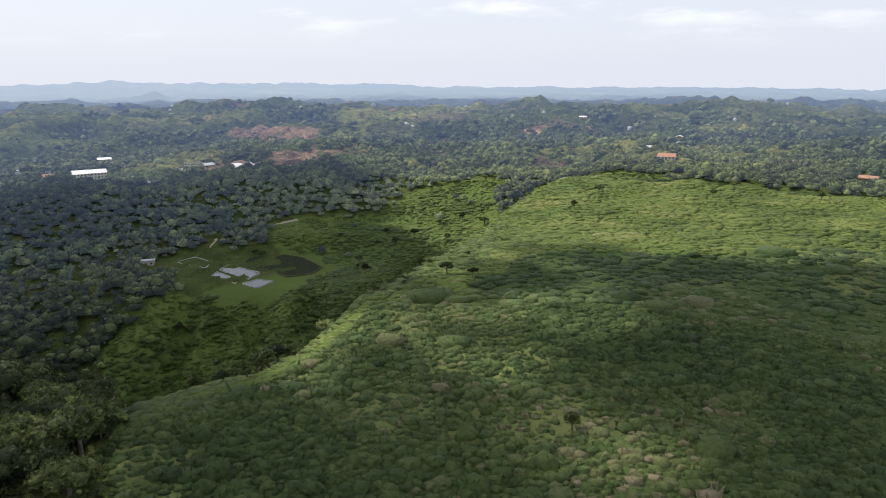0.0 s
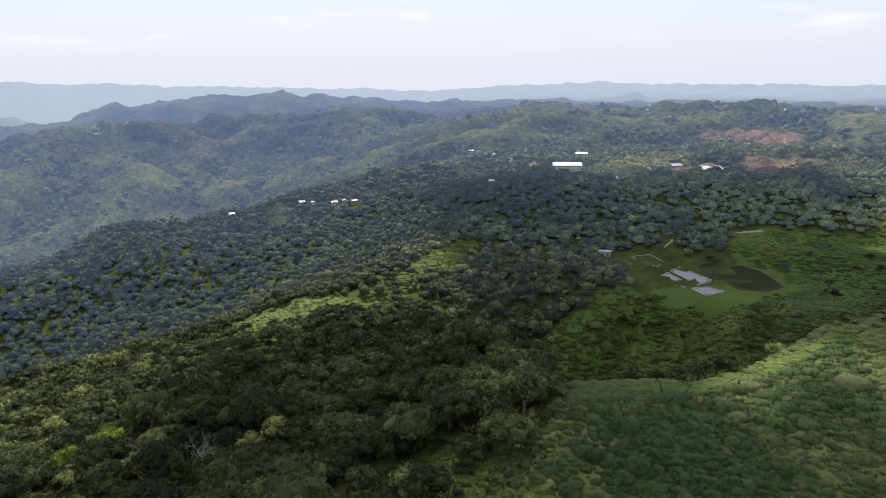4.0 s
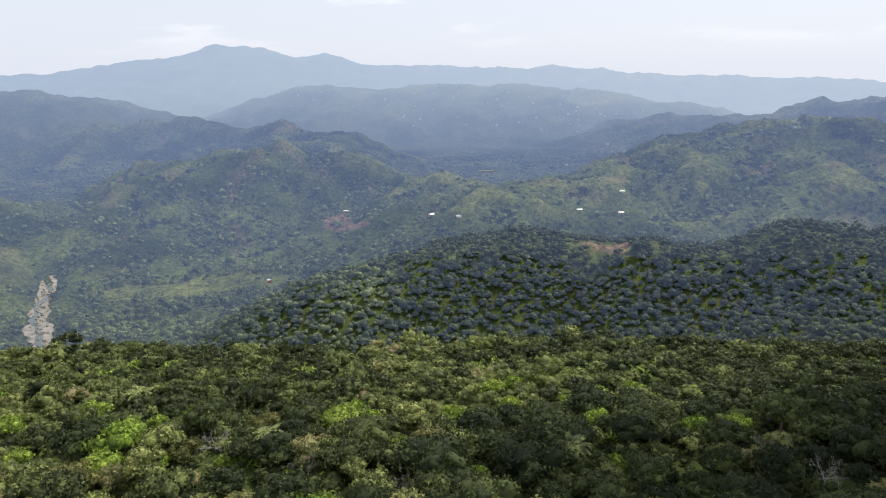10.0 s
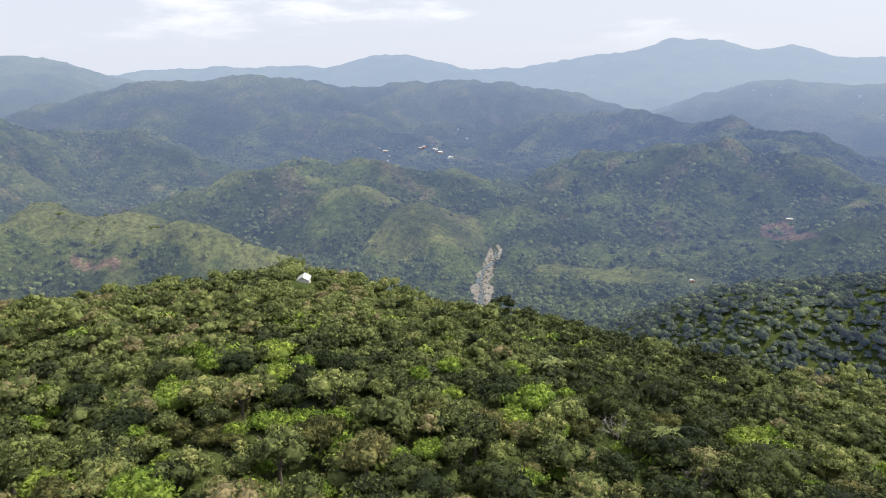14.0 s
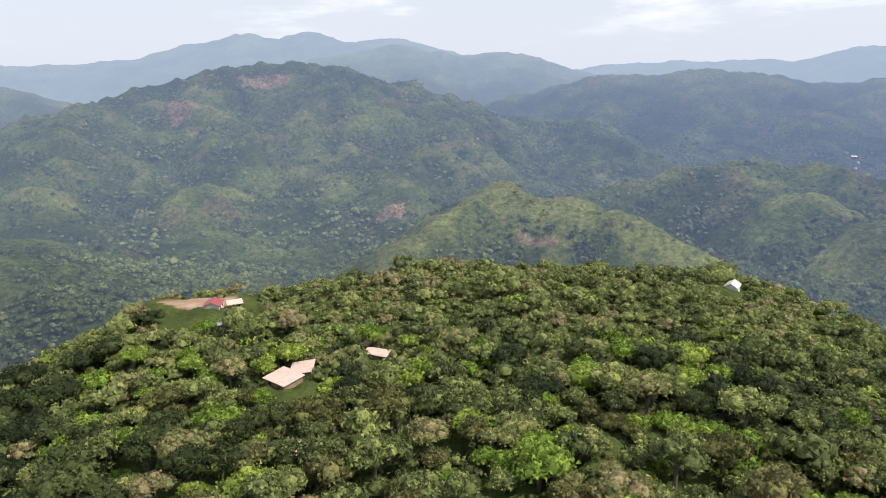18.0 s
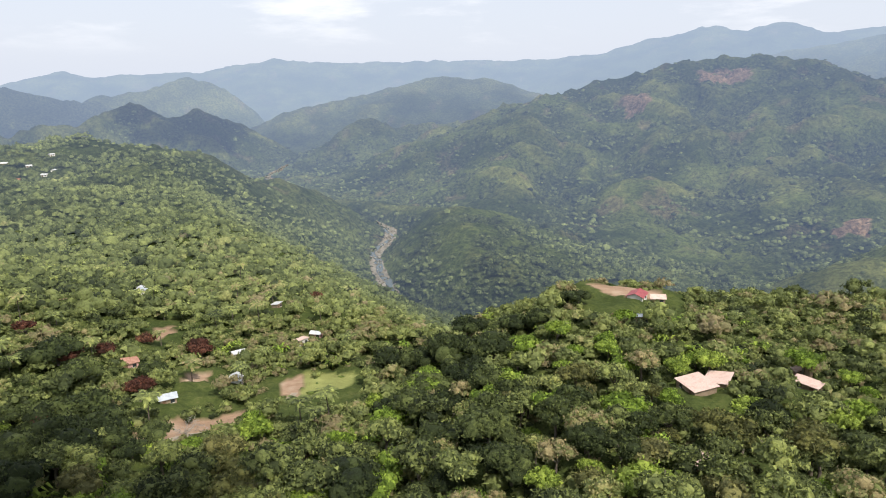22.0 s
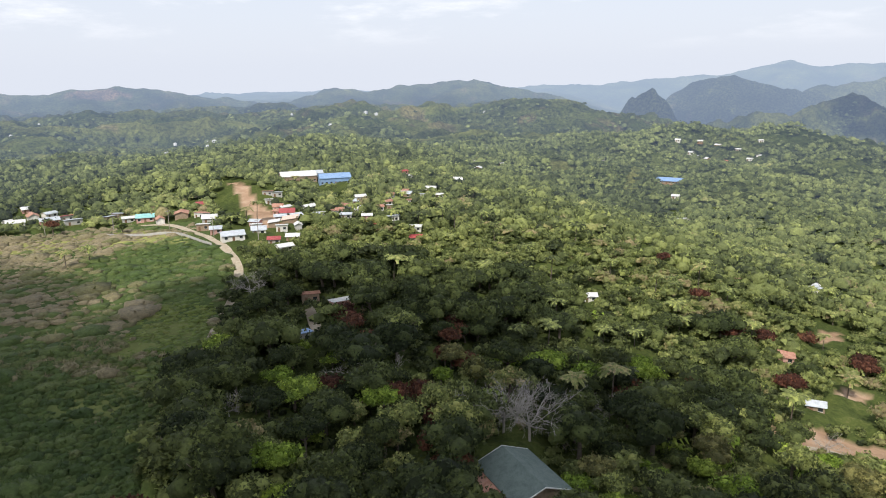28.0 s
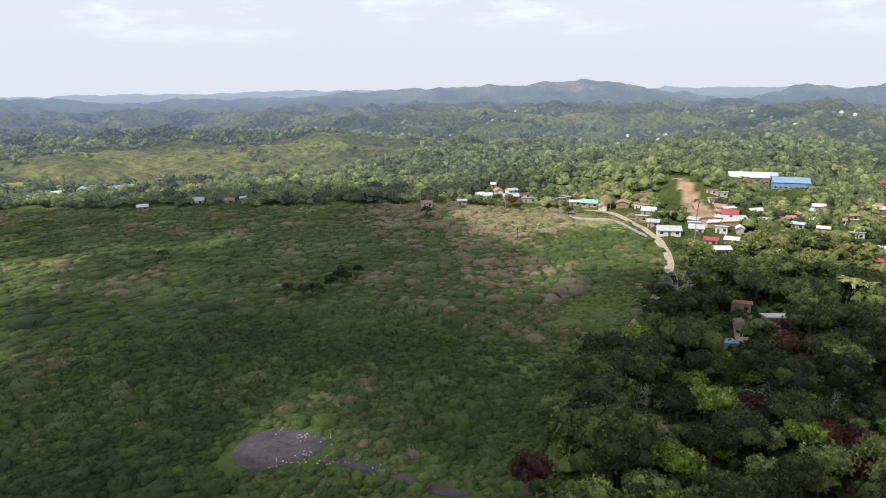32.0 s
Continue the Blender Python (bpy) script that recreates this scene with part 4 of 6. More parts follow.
def crown_arrays(rng, wide, tall, lobes, sprays, size, core=DOME, open_up=0.0):
    """A crown: uneven leafy lobes, each hung with small bent leaf sprays. Its foot is at z = 0."""
    V, F, n = [], [], 0
    centres = []
    for i in range(lobes):
        a, q = rng.uniform(0, 6.283), math.sqrt(rng.uniform(0, 1)) * (0.0 if lobes == 1 else 0.62)
        rad = rng.uniform(0.26, 0.46) if lobes > 2 else rng.uniform(0.6, 0.8) if lobes > 1 else 0.95
        c = np.array([math.cos(a) * q * wide / 2, math.sin(a) * q * wide / 2, tall * (0.50 + 0.24 * (1 - (q / 0.62) ** 1.5) * rng.uniform(0.3, 1.0) - 0.12 * rng.random())])
        s = np.array([rad * wide / 2, rad * wide / 2, rad * wide / 2 * rng.uniform(0.6, 0.85)])
        centres.append((c, s))
        cv, cf = core
        jag = 1 + (np.array([vnoise(cv[:, 0] * 2.1 + i * 5, cv[:, 1] * 2.1 + cv[:, 2] * 1.7, 9 + i)]).T - 0.5) * 0.7
        V.append(cv * jag * s * (0.72 if sprays > 13 else 0.84) + c)
        F.append(np.concatenate([cf, cf[:, 2:3]], 1) + n)
        n += len(cv)
    if sprays:
        pick = rng.integers(len(centres), size=sprays)
        c, s = np.array([k[0] for k in centres])[pick], np.array([k[1] for k in centres])[pick]
        d = rng.normal(size=(sprays, 3))
        d[:, 2] = np.abs(d[:, 2]) * 0.9 - 0.25
        d /= np.linalg.norm(d, axis=1)[:, None]
        p = c + d * s * rng.uniform(0.78, 1.12 + open_up, (sprays, 1))
        nrm = d + rng.normal(size=(sprays, 3)) * 0.85
        nrm /= np.linalg.norm(nrm, axis=1)[:, None]
        u = np.cross(nrm, rng.normal(size=(sprays, 3)))
        u /= np.linalg.norm(u, axis=1)[:, None]
        v = np.cross(nrm, u)
        k = size * rng.uniform(0.6, 1.4, (sprays, 1))
        V.append(np.stack([p - u * k * 0.55 - nrm * k * 0.15, p + u * k * 0.5 - v * k * 0.42 + nrm * k * 0.05, p + u * k * 0.35 + v * k * 0.5 - nrm * k * 0.05], 1).reshape(-1, 3))
        f = n + np.arange(sprays)[:, None] * 3
        F.append(np.concatenate([f, f + 1, f + 2, f + 2], 1))
    return np.concatenate(V), np.concatenate(F)


def tube(path, radii, sides=6):
    """A tapered limb along a path."""
    V, F = [], []
    path = [np.array(p, float) for p in path]
    for i, (p, r) in enumerate(zip(path, radii)):
        t = path[min(i + 1, len(path) - 1)] - path[max(i - 1, 0)]
        t /= np.linalg.norm(t) + 1e-9
        a = np.cross(t, (0.3, 0.9, 0.1))
        a /= np.linalg.norm(a) + 1e-9
        b = np.cross(t, a)
        for k in range(sides):
            w = 6.28318 * k / sides
            V.append(p + (a * math.cos(w) + b * math.sin(w)) * r)
    for i in range(len(path) - 1):
        for k in range(sides):
            k2 = (k + 1) % sides
            F.append([i * sides + k, i * sides + k2, (i + 1) * sides + k2, (i + 1) * sides + k])
    return np.array(V), np.array(F)


def join_arrays(pieces):
    V, F, n = [], [], 0
    for v, f in pieces:
        V.append(v)
        F.append(f + n)
        n += len(v)
    return np.concatenate(V), np.concatenate(F)


def scatter(name, protos, places, scales, tints, mat, label, category, rng):
    """Joins many plants that nobody could count into one mesh."""
    Vs, Fs, Ts, n = [], [], [], 0
    which = rng.integers(len(protos), size=len(places))
    turn = rng.uniform(0, 6.283, len(places))
    for k, (pv, pf) in enumerate(protos):
        idx = np.nonzero(which == k)[0]
        if not len(idx):
            continue
        c, s = np.cos(turn[idx]), np.sin(turn[idx])
        x = pv[None, :, 0] * c[:, None] - pv[None, :, 1] * s[:, None]
        y = pv[None, :, 0] * s[:, None] + pv[None, :, 1] * c[:, None]
        z = np.broadcast_to(pv[None, :, 2], x.shape)
        P = np.stack([x, y, z], -1) * scales[idx][:, None, None] + places[idx][:, None, :]
        Vs.append(P.reshape(-1, 3))
        Fs.append((pf[None] + (np.arange(len(idx)) * len(pv))[:, None, None] + n).reshape(-1, 4))
        Ts.append(np.repeat(tints[idx], len(pv)))
        n += len(idx) * len(pv)
    ob = new(name, mesh_np(name, np.concatenate(Vs), quads_to_tris(np.concatenate(Fs)), mat, True, (("tint", np.concatenate(Ts)),)))
    return tagged(ob, label, category, kind="stuff")


def quads_to_tris(F):
    tri = F[:, 2] == F[:, 3]
    q = F[~tri]
    return np.concatenate([F[tri][:, :3], q[:, [0, 1, 2]], q[:, [0, 2, 3]]])


def polar_sample(rng, n, r0, r1, a0=0.0, a1=360.0, power=1.0):
    """Random places, evenly by area (power 1) or evenly by angle seen (power 0)."""
    u = rng.random(n)
    r = np.sqrt(r0 * r0 + u * (r1 * r1 - r0 * r0)) if power == 1 else r0 * (r1 / r0) ** u
    a = np.radians(rng.uniform(a0, a1, n))
    return -np.sin(a) * r, np.cos(a) * r


def thin(x, y, gap, rng):
    """Keeps plants from standing in one another."""
    seen, keep = set(), []
    for i in range(len(x)):
        c = (int(x[i] // gap), int(y[i] // gap))
        if c not in seen:
            seen.add(c)
            keep.append(i)
    return np.array(keep)


def sight_table():
    """Which slopes lie open to the middle of the land: the others get fewer trees."""
    rr, aa = np.geomspace(60, 4000, 420), np.radians(np.arange(0, 360, 0.5))
    R, A = np.meshgrid(rr, aa, indexing="ij")
    ang = (height(-np.sin(A) * R, np.cos(A) * R) - EYE[2]) / R
    return rr, np.maximum.accumulate(ang, 0)


SIGHT = sight_table()


def open_slope(x, y, z):
    rr, top = SIGHT
    r = np.hypot(x, y)
    i = np.clip(np.searchsorted(rr, r) - 2, 0, len(rr) - 1)
    j = np.round(np.degrees(np.arctan2(-x, y)) % 360 / 0.5).astype(int) % 720
    return (z + 9 - EYE[2]) / r > top[i, j]


CLEAR = []


CLEARED, DONE = np.zeros((5000, 5000), bool), [0]


def open_ground(x, y):
    """Whether places lie outside every clearing (kept as a plan in one-metre squares)."""
    for cx, cy, r in CLEAR[DONE[0]:]:
        i0, i1, j0, j1 = int(cx - r + 2500), int(cx + r + 2502), int(cy - r + 2500), int(cy + r + 2502)
        gx, gy = np.arange(i0, i1) - 2500, np.arange(j0, j1) - 2500
        if i0 > 0 and j0 > 0 and i1 < 5000 and j1 < 5000:
            CLEARED[i0:i1, j0:j1] |= np.hypot(gx[:, None] - cx, gy[None] - cy) < r
    DONE[0] = len(CLEAR)
    return ~CLEARED[np.clip(np.round(x) + 2500, 0, 4999).astype(int), np.clip(np.round(y) + 2500, 0, 4999).astype(int)]

rng = np.random.default_rng(7)

# ---- fair-weather clouds high above ----
M_CLOUD, _cnt, _cb = nodes_of("cloud_vapour", 1.0, 0.0)
_cb.inputs["Base Color"].default_value = (0.86, 0.87, 0.90, 1)
_ctr = _cnt.nodes.new("ShaderNodeBsdfTranslucent")
_ctr.inputs["Color"].default_value = (0.80, 0.82, 0.86, 1)
_cmx = _cnt.nodes.new("ShaderNodeMixShader")
_cmx.inputs[0].default_value = 0.5
_cnt.links.new(_cb.outputs[0], _cmx.inputs[1])
_cnt.links.new(_ctr.outputs[0], _cmx.inputs[2])
_cthin = _cnt.nodes.new("ShaderNodeMixShader")
_cthin.inputs[0].default_value = 0.5
_cnt.links.new(_cmx.outputs[0], _cthin.inputs[1])
_cnt.links.new(_cnt.nodes.new("ShaderNodeBsdfTransparent").outputs[0], _cthin.inputs[2])
_cnt.links.new(_cthin.outputs[0], _cnt.nodes["Material Output"].inputs["Surface"])
CLOUD_BASE = 760.0


def cloud(under, level, puff, torn, thick, label):
    """A heap of billows that shades the land under the outline (yaw, distance) along the sun's rays; torn: how ragged its rim is; thick: how closely it is heaped."""
    crng = np.random.default_rng(len(under) * 31 + int(under[0][1]))
    back = (CLOUD_BASE - level) / math.tan(radians(SUN_UP))
    dx, dy = -math.sin(radians(SUN_YAW)) * back, math.cos(radians(SUN_YAW)) * back
    p = np.array([spot(a, d) for a, d in under])
    lo, hi = p.min(0) - 2 * torn, p.max(0) + 2 * torn
    n = int((hi[0] - lo[0]) * (hi[1] - lo[1]) / (puff * puff * 0.30) * thick)
    x, y = crng.uniform(lo[0], hi[0], n), crng.uniform(lo[1], hi[1], n)
    edge = along(x, y, under + under[:1]) * np.where(inside(x, y, under), 1, -1)
    keep = edge + torn * 2.6 * (fbm(x / (torn * 2.2), y / (torn * 2.2), 131, 4) - 0.5) + crng.normal(0, torn * 0.3, n) > 0
    x, y, edge = x[keep], y[keep], np.maximum(edge[keep], 0)
    v, f = ICO2
    heaps = []
    for px, py, e in zip(x, y, edge):
        q = puff * crng.uniform(0.45, 1.0) * (0.55 + 0.45 * min(e / 60, 1))
        rise = crng.uniform(0, 1) * min(e * 0.8, 120)
        bumps = 1 + 0.35 * (vnoise(v[:, 0] * 2 + px, v[:, 1] * 2 + v[:, 2] * 2 + py, 3) - 0.5)
        w = v * bumps[:, None] * (q, q, q * 0.7) + (px + dx, py + dy, CLOUD_BASE + rise)
        w[:, 2] = np.maximum(w[:, 2], CLOUD_BASE - 4)
        heaps.append((w, f))
    cv, cf = join_arrays(heaps)
    return tagged(new("cloud", mesh_np("cloud", cv, cf, M_CLOUD, True)), label, "cloud", "clouds overhead", kind="structure")


cloud([(222, 142), (231, 172), (240, 190), (256, 210), (268, 245), (278, 268), (283, 320), (286, 455), (308, 465), (318, 400), (322, 310), (335, 276), (350, 274), (357, 264), (3, 255), (8, 228), (5, 212), (357, 206), (354, 190), (356, 174), (2, 158), (8, 150), (14, 165), (22, 190), (30, 260), (40, 285), (52, 262), (62, 190), (78, 130), (100, 60), (180, 40), (210, 90)], 0, 30, 16, 0.7,
      "broad white cumulus cloud shading the field and near woods")
cloud([(4, 500), (2, 430), (357, 365), (355, 312), (358, 286), (5, 262), (10, 238), (14, 262), (18, 300), (24, 285), (29, 290), (35, 360), (37, 440), (36, 560), (31, 625), (20, 640), (10, 610), (4, 540)], -60, 26, 14, 1.7,
      "grey-white cumulus cloud shading the wooded northern ridge")
cloud([(69, 1500), (79, 1350), (82, 1600), (77, 1950), (70, 1900)], -150, 40, 30, 1.0, "small white cloud drifting over the eastern plain")
cloud([(217, 2100), (210, 1950), (209, 2300), (214, 2500), (220, 2400)], -60, 40, 30, 1.0, "small white cloud drifting over the southern mountains")
cloud([(220, 2300), (228, 2250), (235, 2400), (235, 3000), (226, 3300), (219, 3000)], -50, 60, 40, 1.0, "white cloud bank over the steep blue peaks")

# ---- water, roads, marks on the ground ----
M_GRAVEL = plain_material("river_gravel", (0.10, 0.095, 0.085), (0.31, 0.29, 0.26), 0.16, 0.9, 0.2, bumpy=0.8)
M_ROAD = plain_material("dirt_road", (0.26, 0.21, 0.15), (0.42, 0.37, 0.29), 0.6, 0.95, 0.1, bumpy=0.5)
M_ASH = plain_material("burnt_ground", (0.035, 0.033, 0.036), (0.10, 0.09, 0.095), 0.25, 0.95, 0.1, bumpy=0.6)
M_LITTER = plain_material("pale_litter", (0.5, 0.5, 0.5), (0.8, 0.8, 0.8), 3.0, 0.8, 0.3)
M_CONCRETE = plain_material("concrete", (0.30, 0.29, 0.27), (0.48, 0.46, 0.43), 0.8, 0.9, 0.2, bumpy=0.3)


def water_material(name, colour, ripple):
    m, nt, bsdf = nodes_of(name, 0.06, 0.5)
    bsdf.inputs["Base Color"].default_value = (*colour, 1)
    geo = nt.nodes.new("ShaderNodeNewGeometry")
    n = noise_node(nt, ripple, 3, 0.6, geo.outputs["Position"])
    bump(nt, bsdf, n.outputs["Fac"], 0.25, 0.2)
    return m


M_RIVER = water_material("river_water", (0.055, 0.075, 0.075), 0.5)
M_POND = water_material("pond_water", (0.03, 0.035, 0.03), 0.8)


def smooth_line(line, step):
    """A line of (yaw, distance) corners as evenly spaced places on a gentle curve."""
    p = np.array([spot(a, d) for a, d in line])
    s = np.concatenate([[0], np.cumsum(np.hypot(*np.diff(p, axis=0).T))])
    t = np.linspace(0, s[-1], max(int(s[-1] / step), 2))
    q = np.stack([np.interp(t, s, p[:, 0]), np.interp(t, s, p[:, 1])], 1)
    for _ in range(6):
        q[1:-1] = 0.25 * q[:-2] + 0.5 * q[1:-1] + 0.25 * q[2:]
    return q


def ribbon(name, line, wide, step, mat, lift, level=None, uneven=0.25, across=4, wander=0.0):
    """A strip laid along a line: on the land, or at a level."""
    q = smooth_line(line, step)
    t = np.gradient(q, axis=0)
    t /= np.linalg.norm(t, axis=1)[:, None] + 1e-9
    nrm = np.stack([-t[:, 1], t[:, 0]], 1)
    w = wide * (1 + uneven * (fbm(np.arange(len(q)) * 0.21, np.zeros(len(q)), len(name), 3) - 0.5) * 2)
    off = wander * 2 * (fbm(np.arange(len(q)) * 0.12, np.zeros(len(q)), 19, 3) - 0.5)
    V = []
    for k in range(across + 1):
        u = (k / across - 0.5) * w + off
        x, y = q[:, 0] + nrm[:, 0] * u, q[:, 1] + nrm[:, 1] * u
        z = np.full(len(q), level) if level is not None else height(x, y) + lift
        V.append(np.stack([x, y, z], 1))
    V = np.stack(V, 1)
    n, m = V.shape[:2]
    i = np.arange(n - 1)[:, None] * m
    j = np.arange(m - 1)[None]
    F = np.stack([i + j, i + j + 1, i + m + j + 1, i + m + j], -1).reshape(-1, 4)
    return new(name, mesh_np(name, V.reshape(-1, 3), F, mat, True))


def patch(name, poly, mat, lift, level=None, grow=1.0):
    """A sheet inside an outline of (yaw, distance) corners."""
    p = np.array([spot(a, d) for a, d in poly])
    c = p.mean(0)
    p = c + (p - c) * grow
    edge = []
    for a, b in zip(p, np.roll(p, -1, 0)):
        edge += [a + (b - a) * k / 5 for k in range(5)]
    edge = np.array(edge)
    for _ in range(3):
        edge = 0.25 * np.roll(edge, 1, 0) + 0.5 * edge + 0.25 * np.roll(edge, -1, 0)
    rings = [c + (edge - c) * k / 5 for k in range(1, 6)]
    xy = np.concatenate([[c]] + rings)
    z = np.full(len(xy), level) if level is not None else height(xy[:, 0], xy[:, 1]) + lift
    n = len(edge)
    F = [[0, 1 + k, 1 + (k + 1) % n, 1 + (k + 1) % n] for k in range(n)]
    for r in range(4):
        F += [[1 + r * n + k, 1 + (r + 1) * n + k, 1 + (r + 1) * n + (k + 1) % n, 1 + r * n + (k + 1) % n] for k in range(n)]
    return new(name, mesh_np(name, np.column_stack([xy, z]), quads_to_tris(np.array(F)), mat, True))


tagged(ribbon("riverbank", RIVER_EAST, 20, 6, M_GRAVEL, 0, WATER - 0.25, 1.0), "grey gravel bed of the valley river", "river bank", kind="structure")
tagged(ribbon("water", RIVER_EAST, 6, 6, M_RIVER, 0, WATER + 0.05, 0.9, wander=11), "shallow grey-green river winding between gravel banks", "river", kind="structure")
tagged(ribbon("riverbank", RIVER_SOUTH, 24, 6, M_GRAVEL, 0, WATER - 0.25, 1.0), "broad grey gravel bars along the mountain river", "river bank", kind="structure")
tagged(ribbon("water", RIVER_SOUTH, 9, 6, M_RIVER, 0, WATER + 0.05, 0.9, wander=13), "shallow mountain river in its stony bed", "river", kind="structure")
boulders = []
for line, n in ((RIVER_EAST, 220), (RIVER_SOUTH, 700)):
    q = smooth_line(line, 2)
    for _ in range(n):
        p = q[rng.integers(len(q))] + rng.normal(0, 6.0, 2)
        s = rng.uniform(0.5, 2.4)
        v, f = ICO1
        boulders.append((v * np.array([s, s * rng.uniform(0.6, 1), s * 0.6]) + np.array([p[0], p[1], WATER + 0.1]), f))
bv, bf = join_arrays(boulders)
tagged(new("boulders", mesh_np("boulders", bv, bf, M_GRAVEL, False)), "pale grey boulders strewn along the river bed", "boulders", kind="stuff")

tagged(ribbon("road", ROAD, 3.0, 2.5, M_ROAD, 0.12), "pale dirt road along the edge of the field", "road", kind="structure")
tagged(ribbon("road", HAMLET_ROAD, 3.2, 2.5, M_ROAD, 0.12), "narrow dirt lane between the houses", "road", kind="structure")
tagged(ribbon("path", PAD_TRAIL, 2.4, 1.5, M_ASH, 0.10, uneven=0.5), "trodden grey trail through the grass", "path", kind="structure")
tagged(ribbon("path", POND_TRACK, 3.0, 4, M_ROAD, 0.15), "pale farm track above the ponds", "path", kind="structure")
tagged(ribbon("path", YARD_TRACK, 2.2, 2, M_ROAD, 0.12, uneven=0.5), "dirt track across the terraced yard", "path", kind="structure")
tagged(patch("burnt_patch", PAD, M_ASH, 0.09), "dark burnt clearing in the tall grass with pale litter", "burnt ground", kind="structure")
pc = np.array([spot(a, d) for a, d in PAD])
bits = []
for _ in range(90):
    k = int(rng.choice([3, 4, 5, 7, 8]))
    b = pc[k] * 0.85 + pc.mean(0) * 0.15 + rng.normal(0, 1.0, 2) if rng.random() < 0.6 else np.array(spot(*PAD_TRAIL[rng.integers(3)])) + rng.normal(0, 1.3, 2)
    s = rng.uniform(0.06, 0.22)
    v, f = ICO1
    bits.append((v * np.array([s, s * rng.uniform(0.4, 1), s * 0.35]) + np.array([b[0], b[1], float(height(b[0], b[1])) + 0.13]), f))
lv, lf = join_arrays(bits)
tagged(new("litter", mesh_np("litter", lv, lf, M_LITTER)), "white scraps of litter round the burnt clearing", "litter", kind="stuff")

for a, d in PAD[::2] + PAD_TRAIL:
    CLEAR.append((*spot(a, d), 2.6))
CLEAR.append((*spot(*PAD[0]), 3.0))
PADC = pc.mean(0)
CLEAR.append((PADC[0], PADC[1], 8.0))
for line, w in ((ROAD[:8], 3.0), (ROAD[8:], 1.0), (HAMLET_ROAD, 2.0), (YARD_TRACK, 3.0), (POND_TRACK, 4.0)):
    for p in smooth_line(line, 4):
        CLEAR.append((p[0], p[1], w))
for line in (RIVER_EAST, RIVER_SOUTH):
    for p in smooth_line(line, 10):
        CLEAR.append((p[0], p[1], rng.uniform(9.0, 15.0)))


# olive weed, with the slope's dark reflection put into the colour
M_DARK_POND = plain_material("weedy_pond", (0.020, 0.024, 0.014), (0.042, 0.048, 0.024), 0.3, 0.9, 0.03)


M_BANK = plain_material("earth_bank", (0.07, 0.075, 0.04), (0.14, 0.135, 0.08), 0.5, 0.95, 0.05, bumpy=0.5)


def pond(poly, label, water=None, bank=None):
    """A fish pond: water behind a low concrete dike, each side a part."""
    p = np.array([spot(a, d) for a, d in poly])
    level = min(float(np.median(height(p[:, 0], p[:, 1]))), -36.6) + 0.6
    thing = new("fish_pond")
    thing.location = (*p.mean(0), level - 0.4)
    c = p.mean(0)
    w = patch("water", poly, water or M_POND, 0, level)
    w.parent = thing
    w.matrix_parent_inverse = Matrix.Translation(-Vector(thing.location))
    for a, b in zip(p, np.roll(p, -1, 0)):
        bm = bmesh.new()
        bmesh.ops.create_cube(bm, size=1.0)
        ln = float(np.hypot(*(b - a)))
        bmesh.ops.scale(bm, vec=(ln + 0.3, 0.4, 2.6), verts=bm.verts)
        bmesh.ops.bevel(bm, geom=bm.edges[:], offset=0.08, segments=1, affect="EDGES")
        m = Matrix.Translation((*((a + b) / 2 - c), -0.7)) @ Matrix.Rotation(math.atan2(b[1] - a[1], b[0] - a[0]), 4, "Z")
        part("dike", bm, bank or M_CONCRETE, thing, m=m)
    for q in poly:
        CLEAR.append((*spot(*q), 9.0))
    CLEAR.append((c[0], c[1], 24.0))
    return tagged(thing, label, "fish pond", "fish ponds on the terrace")


pond(POND_BIG, "large dark fish pond below the green slope", M_DARK_POND, M_BANK)
pond(POND_LEFT, "narrow fish pond reflecting the white sky")
pond(POND_MID, "square fish pond between pale concrete dikes")
pond(POND_LOW, "bright fish pond at the edge of the terrace")
pond(POND_UP, "weedy olive fish pond behind a pale concrete dike", M_DARK_POND)

for a, d in GREEN_FIELD + SOIL_YARD + SOIL_BANK + SOIL_PLOT + SOIL_RIDGE:
    for k in (0, 8, 16):
        CLEAR.append((*spot(a, d - k), 5.0))
for a, d in SOIL_TOP + [(179, 225), (177, 225), (181, 232), (176, 232), (178, 212), (180, 214)]:
    CLEAR.append((*spot(a, d), 10.0))

# ---- houses ----
def roofing(name, a, b, rough=0.45):
    m, nt, bsdf = nodes_of(name, rough, 0.4)
    tc = nt.nodes.new("ShaderNodeTexCoord")
    n1, n2 = noise_node(nt, 0.7, 5, 0.65, tc.outputs["Object"]), noise_node(nt, 4.0, 4, 0.6, tc.outputs["Object"])
    r = ramp(nt, [(0.35, a), (0.55, b), (0.78, tuple(c * 0.55 + 0.05 for c in b))])
    nt.links.new(mixc(nt, 0.4, n1.outputs["Fac"], n2.outputs["Fac"]), r.inputs["Fac"])
    nt.links.new(r.outputs[0], bsdf.inputs["Base Color"])
    wv = nt.nodes.new("ShaderNodeTexWave")
    wv.inputs["Scale"].default_value = 3.0
    nt.links.new(tc.outputs["Object"], wv.inputs["Vector"])
    bump(nt, bsdf, wv.outputs["Fac"], 0.4, 0.04)
    return m


